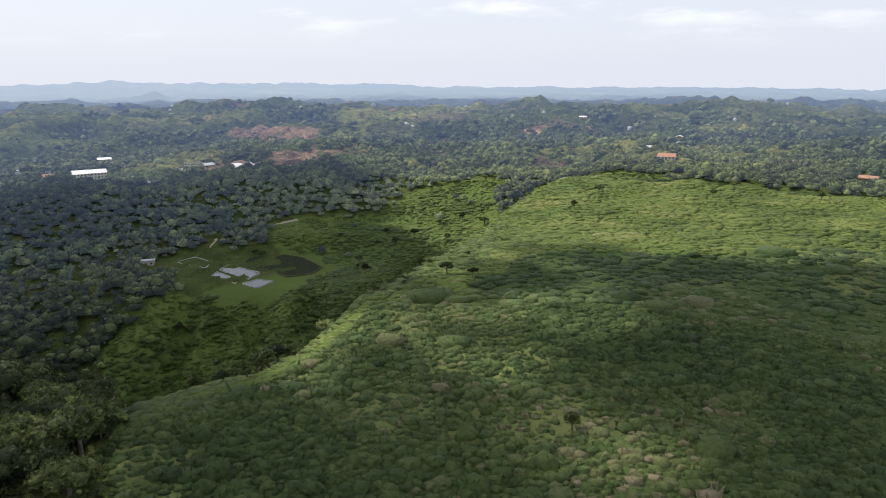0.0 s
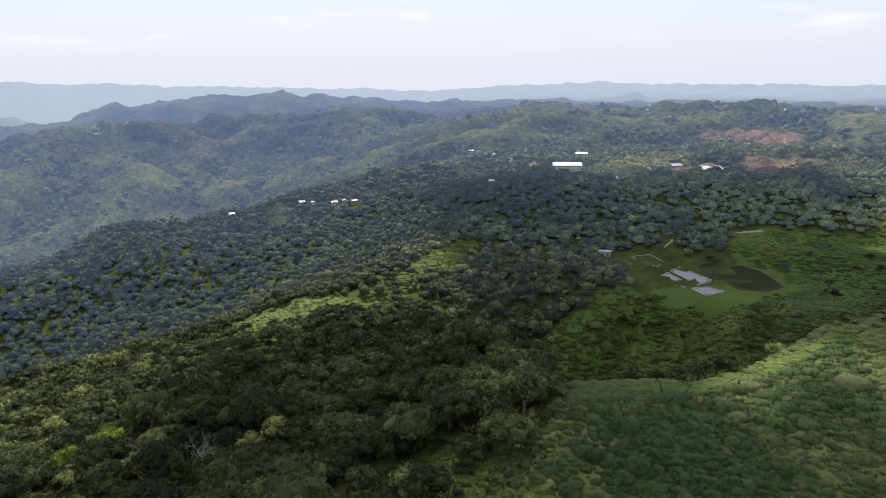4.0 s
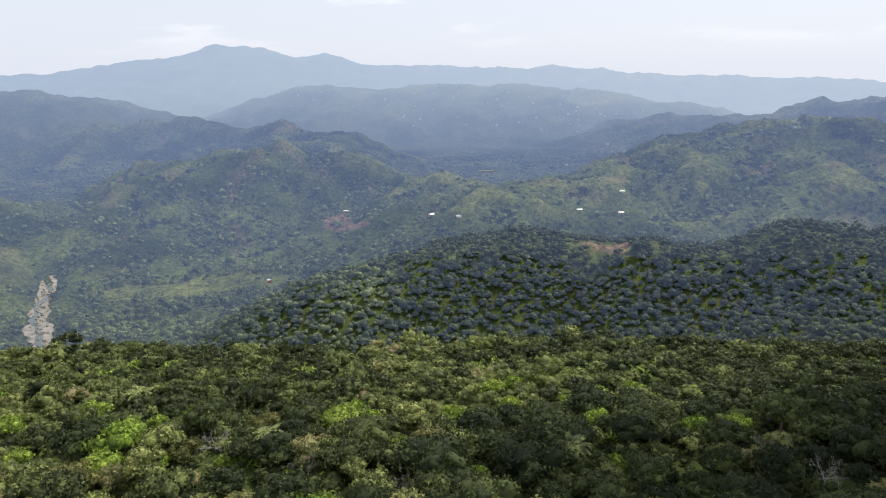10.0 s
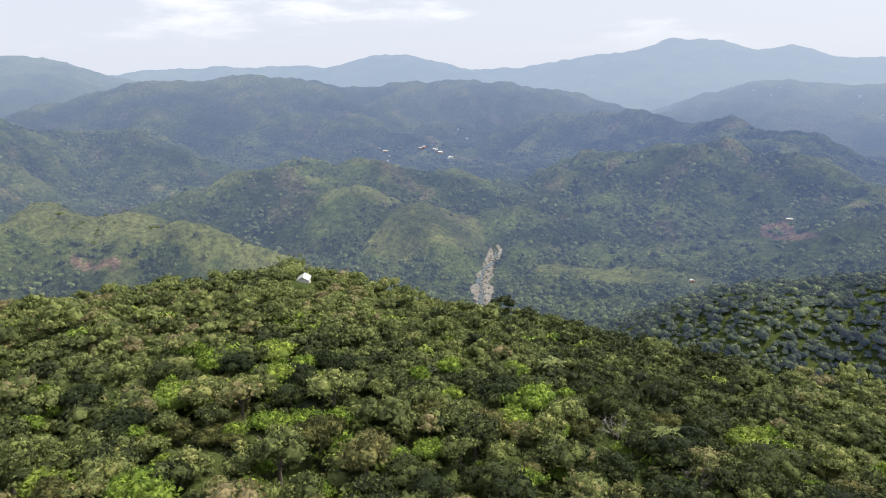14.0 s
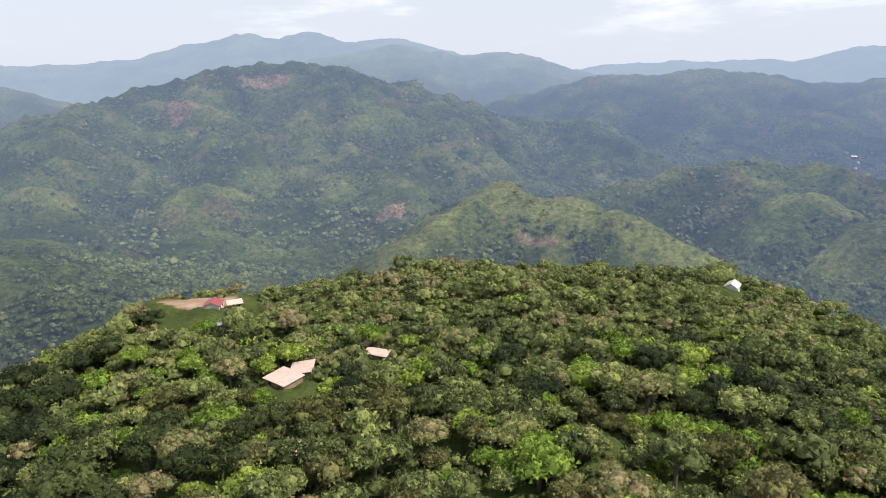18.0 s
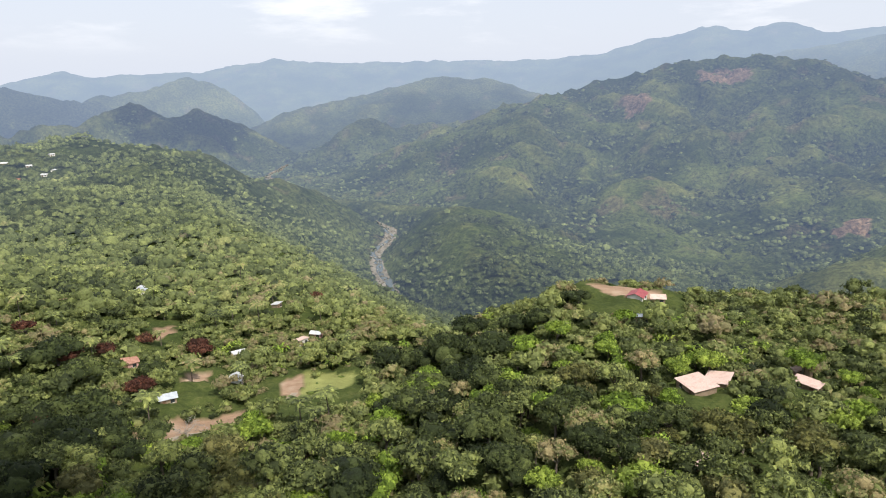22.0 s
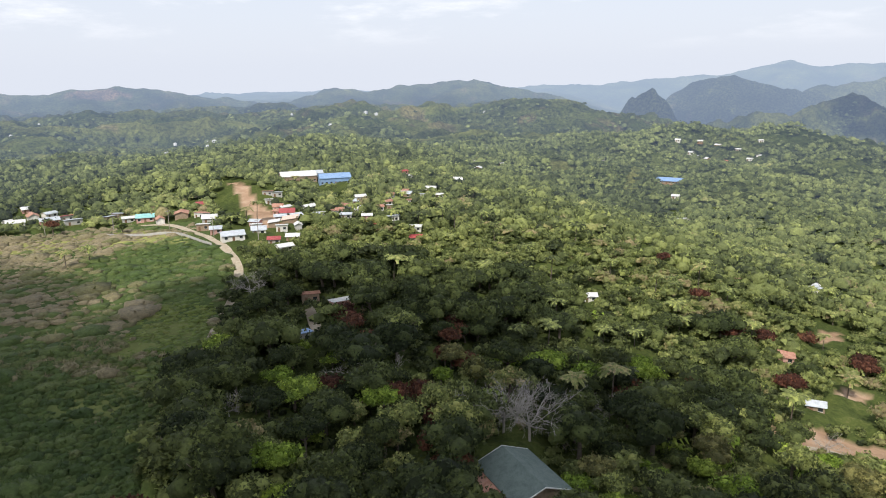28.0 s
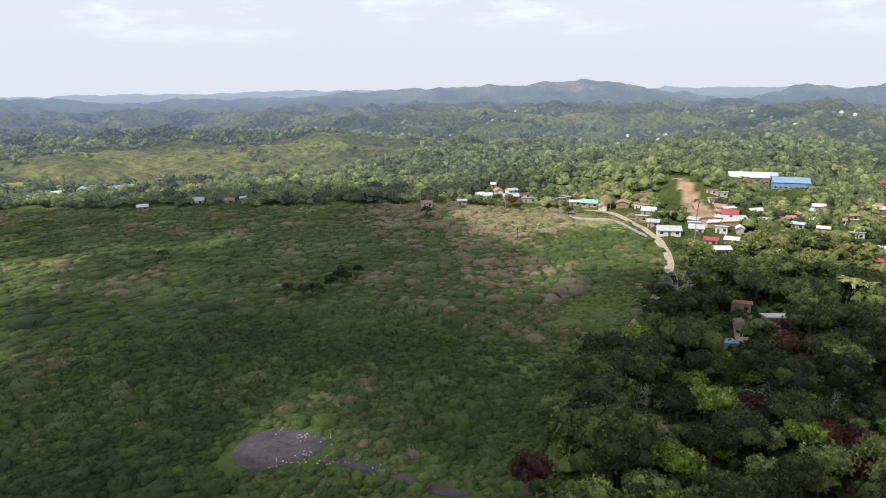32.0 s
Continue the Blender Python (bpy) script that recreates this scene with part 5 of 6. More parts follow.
ROOFS = {
    "white": (roofing("pale_roof", (0.40, 0.40, 0.39), (0.60, 0.60, 0.59)), "pale sheet-metal roof"),
    "steel": (roofing("galvanised_roof", (0.28, 0.31, 0.34), (0.45, 0.48, 0.52)), "grey galvanised roof"),
    "rust": (roofing("rusty_roof", (0.22, 0.10, 0.065), (0.40, 0.22, 0.16), 0.8), "rust-brown metal roof"),
    "maroon": (roofing("maroon_roof", (0.20, 0.03, 0.035), (0.33, 0.07, 0.07)), "maroon painted roof"),
    "red": (roofing("red_roof", (0.36, 0.05, 0.05), (0.50, 0.10, 0.10)), "faded red roof"),
    "blue": (roofing("blue_roof", (0.11, 0.20, 0.40), (0.22, 0.33, 0.50)), "blue painted roof"),
    "teal": (roofing("teal_roof", (0.12, 0.33, 0.33), (0.28, 0.50, 0.48)), "teal painted roof"),
    "pink": (roofing("weathered_pink_roof", (0.48, 0.32, 0.26), (0.66, 0.48, 0.41), 0.8), "pinkish roof"),
    "green": (roofing("green_roof", (0.055, 0.085, 0.075), (0.11, 0.145, 0.13), 0.6), "dull green metal roof"),
}
WALLS = [plain_material("plaster_wall", (0.52, 0.50, 0.46), (0.70, 0.68, 0.63), 0.7, 0.9, 0.15),
         plain_material("block_wall", (0.33, 0.32, 0.30), (0.46, 0.45, 0.42), 0.9, 0.95, 0.1),
         plain_material("board_wall", (0.22, 0.16, 0.11), (0.34, 0.26, 0.19), 1.2, 0.9, 0.1),
         plain_material("rose_wall", (0.42, 0.24, 0.21), (0.55, 0.34, 0.30), 0.8, 0.9, 0.1)]
WALL_WORDS = ["plastered house", "bare block house", "brown board house", "rose-painted house"]
M_DOOR = plain_material("door_wood", (0.12, 0.07, 0.04), (0.22, 0.14, 0.09), 2.0, 0.7, 0.2)
M_GLASS, _gnt, _gb = nodes_of("window_glass", 0.08, 0.5)
_gb.inputs["Base Color"].default_value = (0.03, 0.035, 0.04, 1)
M_TRIM = plain_material("white_trim", (0.62, 0.62, 0.60), (0.78, 0.78, 0.76), 1.5, 0.7, 0.3)


def box(sx, sy, sz, at=(0, 0, 0), bevel=0.0):
    bm = bmesh.new()
    bmesh.ops.create_cube(bm, size=1.0)
    bmesh.ops.scale(bm, vec=(sx, sy, sz), verts=bm.verts)
    bmesh.ops.translate(bm, vec=at, verts=bm.verts)
    if bevel:
        bmesh.ops.bevel(bm, geom=bm.edges[:], offset=bevel, segments=1, affect="EDGES")
    return bm


def roof_mesh(w, l, rise, over, thick=0.10, gable=True):
    """Two pitched sheets with thickness and eaves, or one leaning sheet."""
    hw, hl = w / 2 + over, l / 2 + over
    drop = rise * over / (w / 2)
    prof = [(-hw, -drop), (0, rise), (hw, -drop)] if gable else [(-hw, rise), (hw, -drop)]
    bm = bmesh.new()
    top = [[bm.verts.new((x, y, z + thick)) for x, z in prof] for y in (-hl, hl)]
    low = [[bm.verts.new((x, y, z)) for x, z in prof] for y in (-hl, hl)]
    n = len(prof)
    for i in range(n - 1):
        bm.faces.new((top[0][i], top[0][i + 1], top[1][i + 1], top[1][i]))
        bm.faces.new((low[0][i + 1], low[0][i], low[1][i], low[1][i + 1]))
        bm.faces.new((low[0][i], low[0][i + 1], top[0][i + 1], top[0][i]))
        bm.faces.new((low[1][i + 1], low[1][i], top[1][i], top[1][i + 1]))
    for i in (0, n - 1):
        bm.faces.new((low[0][i], top[0][i], top[1][i], low[1][i]))
    bmesh.ops.recalc_face_normals(bm, faces=bm.faces)
    return bm


def wall_mesh(w, l, h, rise, gable=True):
    """A shell of four walls with gables, 0.15 thick, sunk a little into the ground."""
    bm = bmesh.new()
    rows = []
    for k in (0.0, 0.15):
        a, b = w / 2 - k, l / 2 - k
        top = rise * (1 - 0.0) - 0.02
        ring = [(-a, -b), (a, -b), (a, b), (-a, b)]
        lo = [bm.verts.new((x, y, -1.2)) for x, y in ring]
        hi = [bm.verts.new((x, y, h if gable else h + (top if x < 0 else 0))) for x, y in ring]
        pk = [bm.verts.new((0, y, h + top)) for y in (-b, b)] if gable else None
        rows.append((lo, hi, pk))
    for lo, hi, pk in rows:
        for i in range(4):
            j = (i + 1) % 4
            bm.faces.new((lo[i], lo[j], hi[j], hi[i]))
        if pk:
            bm.faces.new((hi[0], hi[1], pk[0]))
            bm.faces.new((hi[2], hi[3], pk[1]))
    bmesh.ops.recalc_face_normals(bm, faces=bm.faces)
    return bm


def house(yaw, d, w, roof, turn, rng, label=None, h=None, storeys=1, where="among trees", group="village houses", name="house", wall=None):
    x, y = spot(yaw, d)
    l = w * rng.uniform(0.62, 0.85)
    gable = rng.random() < 0.75
    long_, short = (w, l)
    z = float(np.median(height(x + np.array([-w, w, 0, 0, 0]) * 0.35, y + np.array([0, 0, -w, w, 0]) * 0.35)))
    h = h or 2.6 * storeys
    rise = min(short * rng.uniform(0.16, 0.30), 2.2) if gable else 0.12 * short
    wk = int(rng.choice(4, p=[0.5, 0.22, 0.18, 0.10])) if wall is None else wall
    mat, words = ROOFS[roof]
    thing = new(name)
    thing.matrix_basis = Matrix.Translation((x, y, z)) @ Matrix.Rotation(turn, 4, "Z")
    part("wall", wall_mesh(short, long_, h, rise, gable), WALLS[wk], thing)
    part("roof", roof_mesh(short, long_, rise, 0.45, gable=gable), mat, thing, words, Matrix.Translation((0, 0, h + 0.01)))
    for side in (-1, 1):
        n = max(2, int(long_ / 2.6))
        for st in range(storeys):
            for k in range(n):
                u = (k + 0.5) / n * long_ - long_ / 2
                if st == 0 and k == n // 2:
                    part("door", box(0.10, 0.95, 2.05, (side * (short / 2 + 0.01), u, 1.02)), M_DOOR, thing)
                    continue
                wd = part("window", box(0.06, 1.15, 1.05, (side * (short / 2 + 0.01), u, st * 2.6 + 1.55)), M_GLASS, thing)
                part("frame", box(0.09, 1.30, 0.10, (side * (short / 2 + 0.03), u, st * 2.6 + 1.0)), M_TRIM, wd)
    for q in ((0.0, 6.0) if w < 6.5 and d < 760 and name == "house" else (0.0, 6.0, 12.0, 17.0) if 260 < d < 760 else (0.0,) if name == "hut" else (0.0, 5.0, 10.0)):
        f = (d - q) / d
        CLEAR.append((x * f, y * f, (0.5 if q else 0.6) * w + (1.6 if d > 240 else 0.2 if name == "hut" else 0.8)))
    return tagged(thing, label or "%s, %s, %s" % (WALL_WORDS[wk], words, where), "house", group)


for rows, where, group, square in ((VILLAGE_HOUSES, "beside the field", "village houses", 0.15), (MARKET_HOUSES, "along the village lane", "village houses", 0.5),
                                   (HILLSIDE_HOUSES, "on the wooded hillside", "hillside houses", 1.0), (LOWER_HOUSES, "on the wooded slope", "hillside houses", 0.7), (BENCH_HOUSES, "scattered over the wooded bench", "hillside houses", 0.8),
                                   (RIDGE_HOUSES, "on the ridge clearing", "ridge houses", 0.3), (NEAR_HOUSES, "by the dirt lane", "lane houses", 0.4),
                                   (FIELD_EDGE_HOUSES, "at the field edge", "farm houses", 0.3), (NORTH_HOUSES, "in the northern village", "northern houses", 0.5),
                                   (NORTHWEST_HOUSES, "beyond the field", "northern houses", 0.5), (RIDGE_HAMLET, "along the wooded ridge", "ridge hamlet", 0.4),
                                   (VALLEY_HOUSES, "in the valley", "valley houses", 0.8), (CREST_HUT, "on the wooded crest", "", 0.3), (TOWN_FAR, "in the far valley town", "far town houses", 0.8)):
    for yaw, d, w, roof in rows:
        house(yaw, d, w, roof, radians(yaw) + math.pi / 2 + rng.normal(0, square * 0.6) + (math.pi / 2 if rng.random() < 0.25 else 0), rng, where=where, group=group)
# smaller homes packed between the ones along the lane
for yaw, d, w, roof in VILLAGE_HOUSES + MARKET_HOUSES:
    for _ in range(1):
        a, q = yaw + rng.normal(0, 1.1), d + rng.uniform(8, 26)
        if along(*spot(a, q), ROAD) > 6 and not inside(*np.array(spot(a, q)), FIELD):
            house(a, q, rng.uniform(4.6, 6.4), str(rng.choice(["white", "white", "rust", "rust", "steel", "steel", "maroon"])), radians(a) + math.pi / 2 + rng.normal(0, 0.4), rng, where="packed along the village lane")
for k in (8, 16, 26, 38):
    CLEAR.append((*spot(26.8, 700 - k), 17.0))
# larger buildings
school = house(26.8, 700, 27, "white", radians(26.8) + math.pi / 2 + 0.1, rng, "long two-storey white school building with a pale roof", storeys=3, name="school_building", group="northern houses")
for piece in school.children:
    if piece.name.startswith("wall"):
        piece.data.materials[0] = WALLS[0]
house(85.6, 1900, 40, "white", radians(85.6) + math.pi / 2, rng, "long white shed standing in the hazy valley", h=5, name="warehouse", group="")
for (yaw, d, w, roof), words in zip(HALLS, ("long white hall with a pale roof among trees", "large hall with a blue roof among trees", "grey-roofed annex between the two halls")):
    hall = house(yaw, d, w, roof, radians(yaw) + math.pi / 2 + 0.12, rng, words, h=4.5, name="hall", group="village halls")
    for q in (16, 26, 36, 46, 56):
        CLEAR.append((*spot(yaw, d - q), 0.55 * w))
    if roof == "blue":
        for piece in hall.children:
            if piece.name.startswith("wall"):
                piece.data.materials[0] = ROOFS["blue"][0]

# the roofs that stand out of the wood on the southern shoulder
for yaw, d, w, turn in ((172.6, 163, 7.5, 0.5), (171.0, 168, 7.0, -0.3), (165.2, 186, 5.2, 0.2), (164.4, 176, 6.0, 0.8), (171.3, 124, 5.0, 0.3), (165.3, 198, 4.2, 0.1)):
    house(yaw, d, w, "pink", turn, rng, "small hut with a weathered pinkish roof deep in the trees", h=2.5, group="huts in the wood", name="hut", wall=2)


for a, d, q in ((164.6, 168, 4.0), (165.2, 178, 4.0), (165.0, 158, 3.0), (172.3, 154, 6.0), (171.8, 146, 5.0), (172.5, 160, 6.0), (171.0, 160, 5.0), (171.3, 118, 3.0)):
    CLEAR.append((*spot(a, d), q))
for q in SOIL_CUT:
    for k in (0.0, 12.0, 24.0):
        CLEAR.append((*spot(q[0], q[1] - k), 9.0))


# the green-roofed house under the drone
def green_house():
    yaw, d = 240.0, 113.0
    x, y = spot(yaw, d)
    z = float(height(x, y))
    thing = new("green_roofed_house")
    thing.matrix_basis = Matrix.Translation((x, y, z)) @ Matrix.Rotation(radians(yaw) + 0.55, 4, "Z")
    w, l, h, rise = 10.0, 13.5, 3.2, 1.9
    part("wall", wall_mesh(w, l, h, rise), WALLS[2], thing, "dark brown board walls")
    part("roof", roof_mesh(w, l, rise, 0.8, 0.12), ROOFS["green"][0], thing, "dull green sheet-metal roof", Matrix.Translation((0, 0, h + 0.01)))
    for side in (-1, 1):
        for e in (-1, 1):
            bm = box(math.hypot(w / 2 + 0.8, rise + 0.35), 0.10, 0.22)
            part("bargeboard", bm, M_TRIM, thing, "white bargeboard", Matrix.Translation((side * (w / 4 + 0.4), e * (l / 2 + 0.86), h + rise / 2 - 0.1)) @ Matrix.Rotation(side * math.atan2(rise, w / 2), 4, "Y"))
        for k in range(4):
            u = (k - 1.5) * 2.8
            wd = part("window", box(0.06, 1.3, 1.2, (side * (w / 2 + 0.01), u, 1.7)), M_GLASS, thing)
            part("sill", box(0.14, 1.5, 0.08, (side * (w / 2 + 0.05), u, 1.05)), M_TRIM, wd)
    part("door", box(1.0, 0.1, 2.1, (0.8, -l / 2 - 0.01, 1.05)), M_DOOR, thing)
    lean = part("lean_to_roof", roof_mesh(3.0, 7.0, 0.5, 0.3, 0.08, False), ROOFS["rust"][0], thing, "brown lean-to roof", Matrix.Translation((-w / 2 - 1.6, 1.5, 2.4)) @ Matrix.Rotation(math.pi, 4, "Z"))
    for k in (-3.2, 0, 3.2):
        part("post", box(0.14, 0.14, 3.6, (0, 0, -1.8)), M_DOOR, thing, "", Matrix.Translation((-w / 2 - 2.9, 1.5 + k, 2.5)))
    tagged(thing, "dark wooden house with a dull green roof and brown lean-to", "house")
    for q in (0.0, 6.0):
        CLEAR.append((x * (d - q) / d, y * (d - q) / d, 9.5))


green_house()


# ---- poles and fence of the field ----
M_POLE = plain_material("weathered_pole", (0.22, 0.19, 0.16), (0.36, 0.33, 0.30), 2.0, 0.9, 0.1)
pole = new("utility_pole")
pv, pf = tube([(0, 0, -0.8), (0, 0, 4), (0, 0, 8.6)], [0.17, 0.15, 0.11], 8)
part("shaft", mesh_np("shaft", pv, pf, M_POLE, True), None, pole)
part("crossarm", box(1.8, 0.12, 0.14, (0, 0, 8.0), 0.02), M_POLE, pole)
for k in (-0.75, 0, 0.75):
    iv, if_ = tube([(k, 0, 8.07), (k, 0, 8.2), (k, 0, 8.3)], [0.05, 0.07, 0.03], 6)
    part("insulator", mesh_np("insulator", iv, if_, M_TRIM, True), None, pole)
tagged(pole, "weathered grey utility pole with one crossarm", "utility pole", "poles along the village road")
for i, (yaw, d) in enumerate(((268.6, 331), (272.5, 345), (277.0, 356), (297.5, 402), (301.0, 405), (265.4, 300), (262.0, 282), (284, 362))):
    m = Matrix.Translation((*spot(yaw, d), float(height(*spot(yaw, d))))) @ Matrix.Rotation(radians(yaw + 12), 4, "Z")
    if i == 0:
        pole.matrix_basis = m
    else:
        copy_thing(pole, m)

fence = new("field_fence")
fq = smooth_line([(273, 333), (270.5, 320), (268.3, 314), (266.8, 296), (265.6, 280)], 2.5)
fence.location = (fq[0, 0], fq[0, 1], float(height(fq[0, 0], fq[0, 1])))
post_me, rail_me = None, None
for i, (a, b) in enumerate(zip(fq[:-1], fq[1:])):
    za, zb = float(height(*a)), float(height(*b))
    o = Vector((a[0], a[1], za)) - fence.location
    if post_me is None:
        p = part("post", box(0.16, 0.16, 1.9, (0, 0, 0.6), 0.02), M_CONCRETE, fence)
        post_me = p.data
        r = part("panel", box(1.0, 0.06, 1.1, (0.5, 0, 0.75)), M_CONCRETE, fence)
        rail_me = r.data
    else:
        p, r = part("post", post_me, None, fence), part("panel", rail_me, None, fence)
    p.location = o
    ln = math.hypot(*(b - a))
    r.matrix_basis = Matrix.Translation(o) @ Matrix.Rotation(math.atan2(b[1] - a[1], b[0] - a[0]), 4, "Z") @ Matrix.Rotation(-math.atan2(zb - za, ln), 4, "Y") @ Matrix.Diagonal((ln, 1, 1, 1))
tagged(fence, "low grey concrete fence along the edge of the field", "fence")

# ---- trees that stand out singly ----
def limbs(rng, tall, spread, n, base=0.22, depth=2, sides=5):
    """A trunk with forking, tapering limbs."""
    pieces = []
    trunk = [np.zeros(3) + (0, 0, -0.8), np.array([rng.normal(0, 0.15), rng.normal(0, 0.15), tall * 0.3]), np.array([rng.normal(0, 0.3), rng.normal(0, 0.3), tall * 0.55])]
    pieces.append(tube(trunk, [base * 1.25, base, base * 0.75], 7))

    def grow(p, direction, length, rad, level):
        d = direction / np.linalg.norm(direction)
        mid = p + d * length * 0.5 + rng.normal(0, 0.06 * length, 3)
        end = mid + (d + rng.normal(0, 0.22, 3) + np.array([0, 0, 0.12])) * length * 0.5
        pieces.append(tube([p, mid, end], [rad, rad * 0.75, rad * 0.42], sides))
        if level > 0:
            for _ in range(3):
                grow(end if rng.random() < 0.6 else mid, d + rng.normal(0, 0.55, 3), length * rng.uniform(0.5, 0.75), rad * 0.62, level - 1)

    for k in range(n):
        a = 6.283 * k / n + rng.uniform(-0.4, 0.4)
        start = trunk[1] + (trunk[2] - trunk[1]) * rng.uniform(0.2, 1.0)
        grow(start, np.array([math.cos(a) * spread, math.sin(a) * spread, rng.uniform(0.5, 1.0) * tall * 0.45]), tall * rng.uniform(0.32, 0.45), base * 0.55, depth)
    return join_arrays(pieces)


def tri_mesh(name, V, F, mat):
    return mesh_np(name, V, quads_to_tris(F), mat, name == "crown")


def leafy_kinds(rng, kinds, n):
    """Trunk and crown meshes of one sort of tree, several shapes."""
    out = []
    for _ in range(n):
        wide, tall, lobes, sprays, size, mat = kinds(rng)
        V, F = crown_arrays(rng, wide, tall * 0.72, lobes, sprays, size, DOME2, open_up=0.1)
        V[:, 2] += tall * 0.24
        out.append((tri_mesh("trunk", *limbs(rng, tall * 0.8, wide * 0.3, 4, 0.10 + 0.02 * wide, 0, 4), M_BARK), tri_mesh("crown", V, F, mat)))
    return out


def plant(name, meshes, x, y, scale, turn, label, category, group):
    thing = new(name)
    thing.matrix_basis = Matrix.Translation((x, y, float(height(x, y)) - 0.3)) @ Matrix.Rotation(turn, 4, "Z") @ Matrix.Scale(scale, 4)
    for me in meshes:
        ob = new(me.name.split(".")[0], me)
        ob.parent = thing
    return tagged(thing, label, category, group)


TAKEN = set()


def take(x, y, gap):
    c = (int(x // gap), int(y // gap))
    if c in TAKEN:
        return False
    TAKEN.add(c)
    return True


SORTS = (
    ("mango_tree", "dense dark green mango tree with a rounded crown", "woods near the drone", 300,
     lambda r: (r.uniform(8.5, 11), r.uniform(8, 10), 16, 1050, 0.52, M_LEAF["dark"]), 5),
    ("broadleaf_tree", "mid-green broadleaf tree with a loose uneven crown", "woods near the drone", 300,
     lambda r: (r.uniform(6, 9.5), r.uniform(7, 10), 14, 1000, 0.5, M_LEAF["wood"]), 9),
    ("lime_green_tree", "bright yellow-green tree with fresh leaves", "woods near the drone", 220,
     lambda r: (r.uniform(6, 9), r.uniform(5.5, 8), 14, 1000, 0.5, M_LEAF["lime"]), 5),
    ("olive_tree", "dull olive-brown tree with thin dry foliage", "woods near the drone", 70,
     lambda r: (r.uniform(6, 8.5), r.uniform(6, 8.5), 12, 900, 0.48, M_LEAF["olive"]), 5),
    ("rain_tree", "broad dark green rain tree with a flat spreading crown", "woods along the lane", 260,
     lambda r: (r.uniform(9.5, 12.5), r.uniform(8, 10), 20, 1250, 0.5, M_LEAF["dark"]), 5),
)

# named spots first: russet trees, bright trees, bare trees
rust_kinds = leafy_kinds(rng, lambda r: (r.uniform(6.5, 9), r.uniform(7, 10), 12, 900, 0.5, M_LEAF["rust"]), 4)
for yaw, d in ((246.5, 178), (246.0, 190), (247.4, 119), (247.0, 128), (251.5, 136), (250.2, 132), (254.8, 180), (253.6, 172), (246.9, 167), (256.9, 142), (274.7, 102), (245.3, 166), (246.4, 113), (245.2, 184), (231.0, 165), (229.5, 158), (214, 250), (226, 176),
               (255.5, 190), (249.0, 140), (219, 205), (276.5, 352), (224.5, 250), (223.5, 232), (214.3, 258), (221, 243), (204.5, 330), (218, 262), (226, 262), (229, 300)):
    x, y = spot(yaw, d)
    if take(x, y, 6.0):
        plant("russet_tree", rust_kinds[rng.integers(4)], x, y, rng.uniform(0.9, 1.2), rng.uniform(0, 6), "russet-brown tree in dry leaf among green woods", "tree", "russet trees")
bare_kinds = [tri_mesh("trunk", *limbs(rng, 8.0, 6.0, 8, 0.17, 4, 3), M_PALE) for _ in range(3)]
for yaw, d, s in ((241.8, 133, 1.45), (239.4, 131, 1.5), (240.6, 137, 1.2), (266.4, 138, 0.7), (262.9, 215, 1.0), (262.3, 222, 0.8), (255.2, 149, 0.9), (265.5, 138, 0.7), (58, 140, 0.8), (101.5, 132, 0.8), (109, 150, 0.7), (252.0, 150, 0.9), (216, 172, 0.7),
                  (93.0, 120, 0.7), (62, 152, 0.7), (232.5, 150, 0.8), (126, 170, 0.7)):
    x, y = spot(yaw, d)
    take(x, y, 6.0)
    thing = plant("bare_tree", [bare_kinds[rng.integers(3)]], x, y, s, rng.uniform(0, 6), "leafless tree with pale grey spreading branches", "tree", "bare trees")
    CLEAR.append((x * (d - 5) / d, y * (d - 5) / d, 4.5))


def palm_meshes(rng, tall):
    lean = rng.uniform(-0.8, 0.8)
    tv, tf = tube([(0, 0, -0.5), (lean * 0.3, 0, tall * 0.5), (lean, 0.2, tall)], [0.22, 0.17, 0.13], 7)
    fr = []
    for k in range(16):
        a, droop = 6.283 * k / 16 + rng.uniform(-0.15, 0.15), rng.uniform(0.2, 1.1)
        u, side = np.array([math.cos(a), math.sin(a), 0]), np.array([-math.sin(a), math.cos(a), 0])
        top = np.array([lean, 0.2, tall])
        for j in range(5):
            q0, q1 = j / 5, (j + 1) / 5
            p0 = top + u * 3.6 * q0 + np.array([0, 0, 1.2 * q0 - 3.0 * droop * q0 * q0])
            p1 = top + u * 3.6 * q1 + np.array([0, 0, 1.2 * q1 - 3.0 * droop * q1 * q1])
            for sg in (-1, 1):
                w = 0.75 * math.sin(math.pi * (0.15 + 0.8 * q0))
                o = side * sg * w + np.array([0, 0, -0.35 * w])
                fr.append((np.array([p0, p1, p1 + o + u * 0.25, p0 + o + u * 0.2]), np.array([[0, 1, 2, 3]])))
    fv, ff = join_arrays(fr)
    return [mesh_np("trunk", tv, tf, M_BARK, True), tri_mesh("crown", fv, ff, M_LEAF["wood"])]


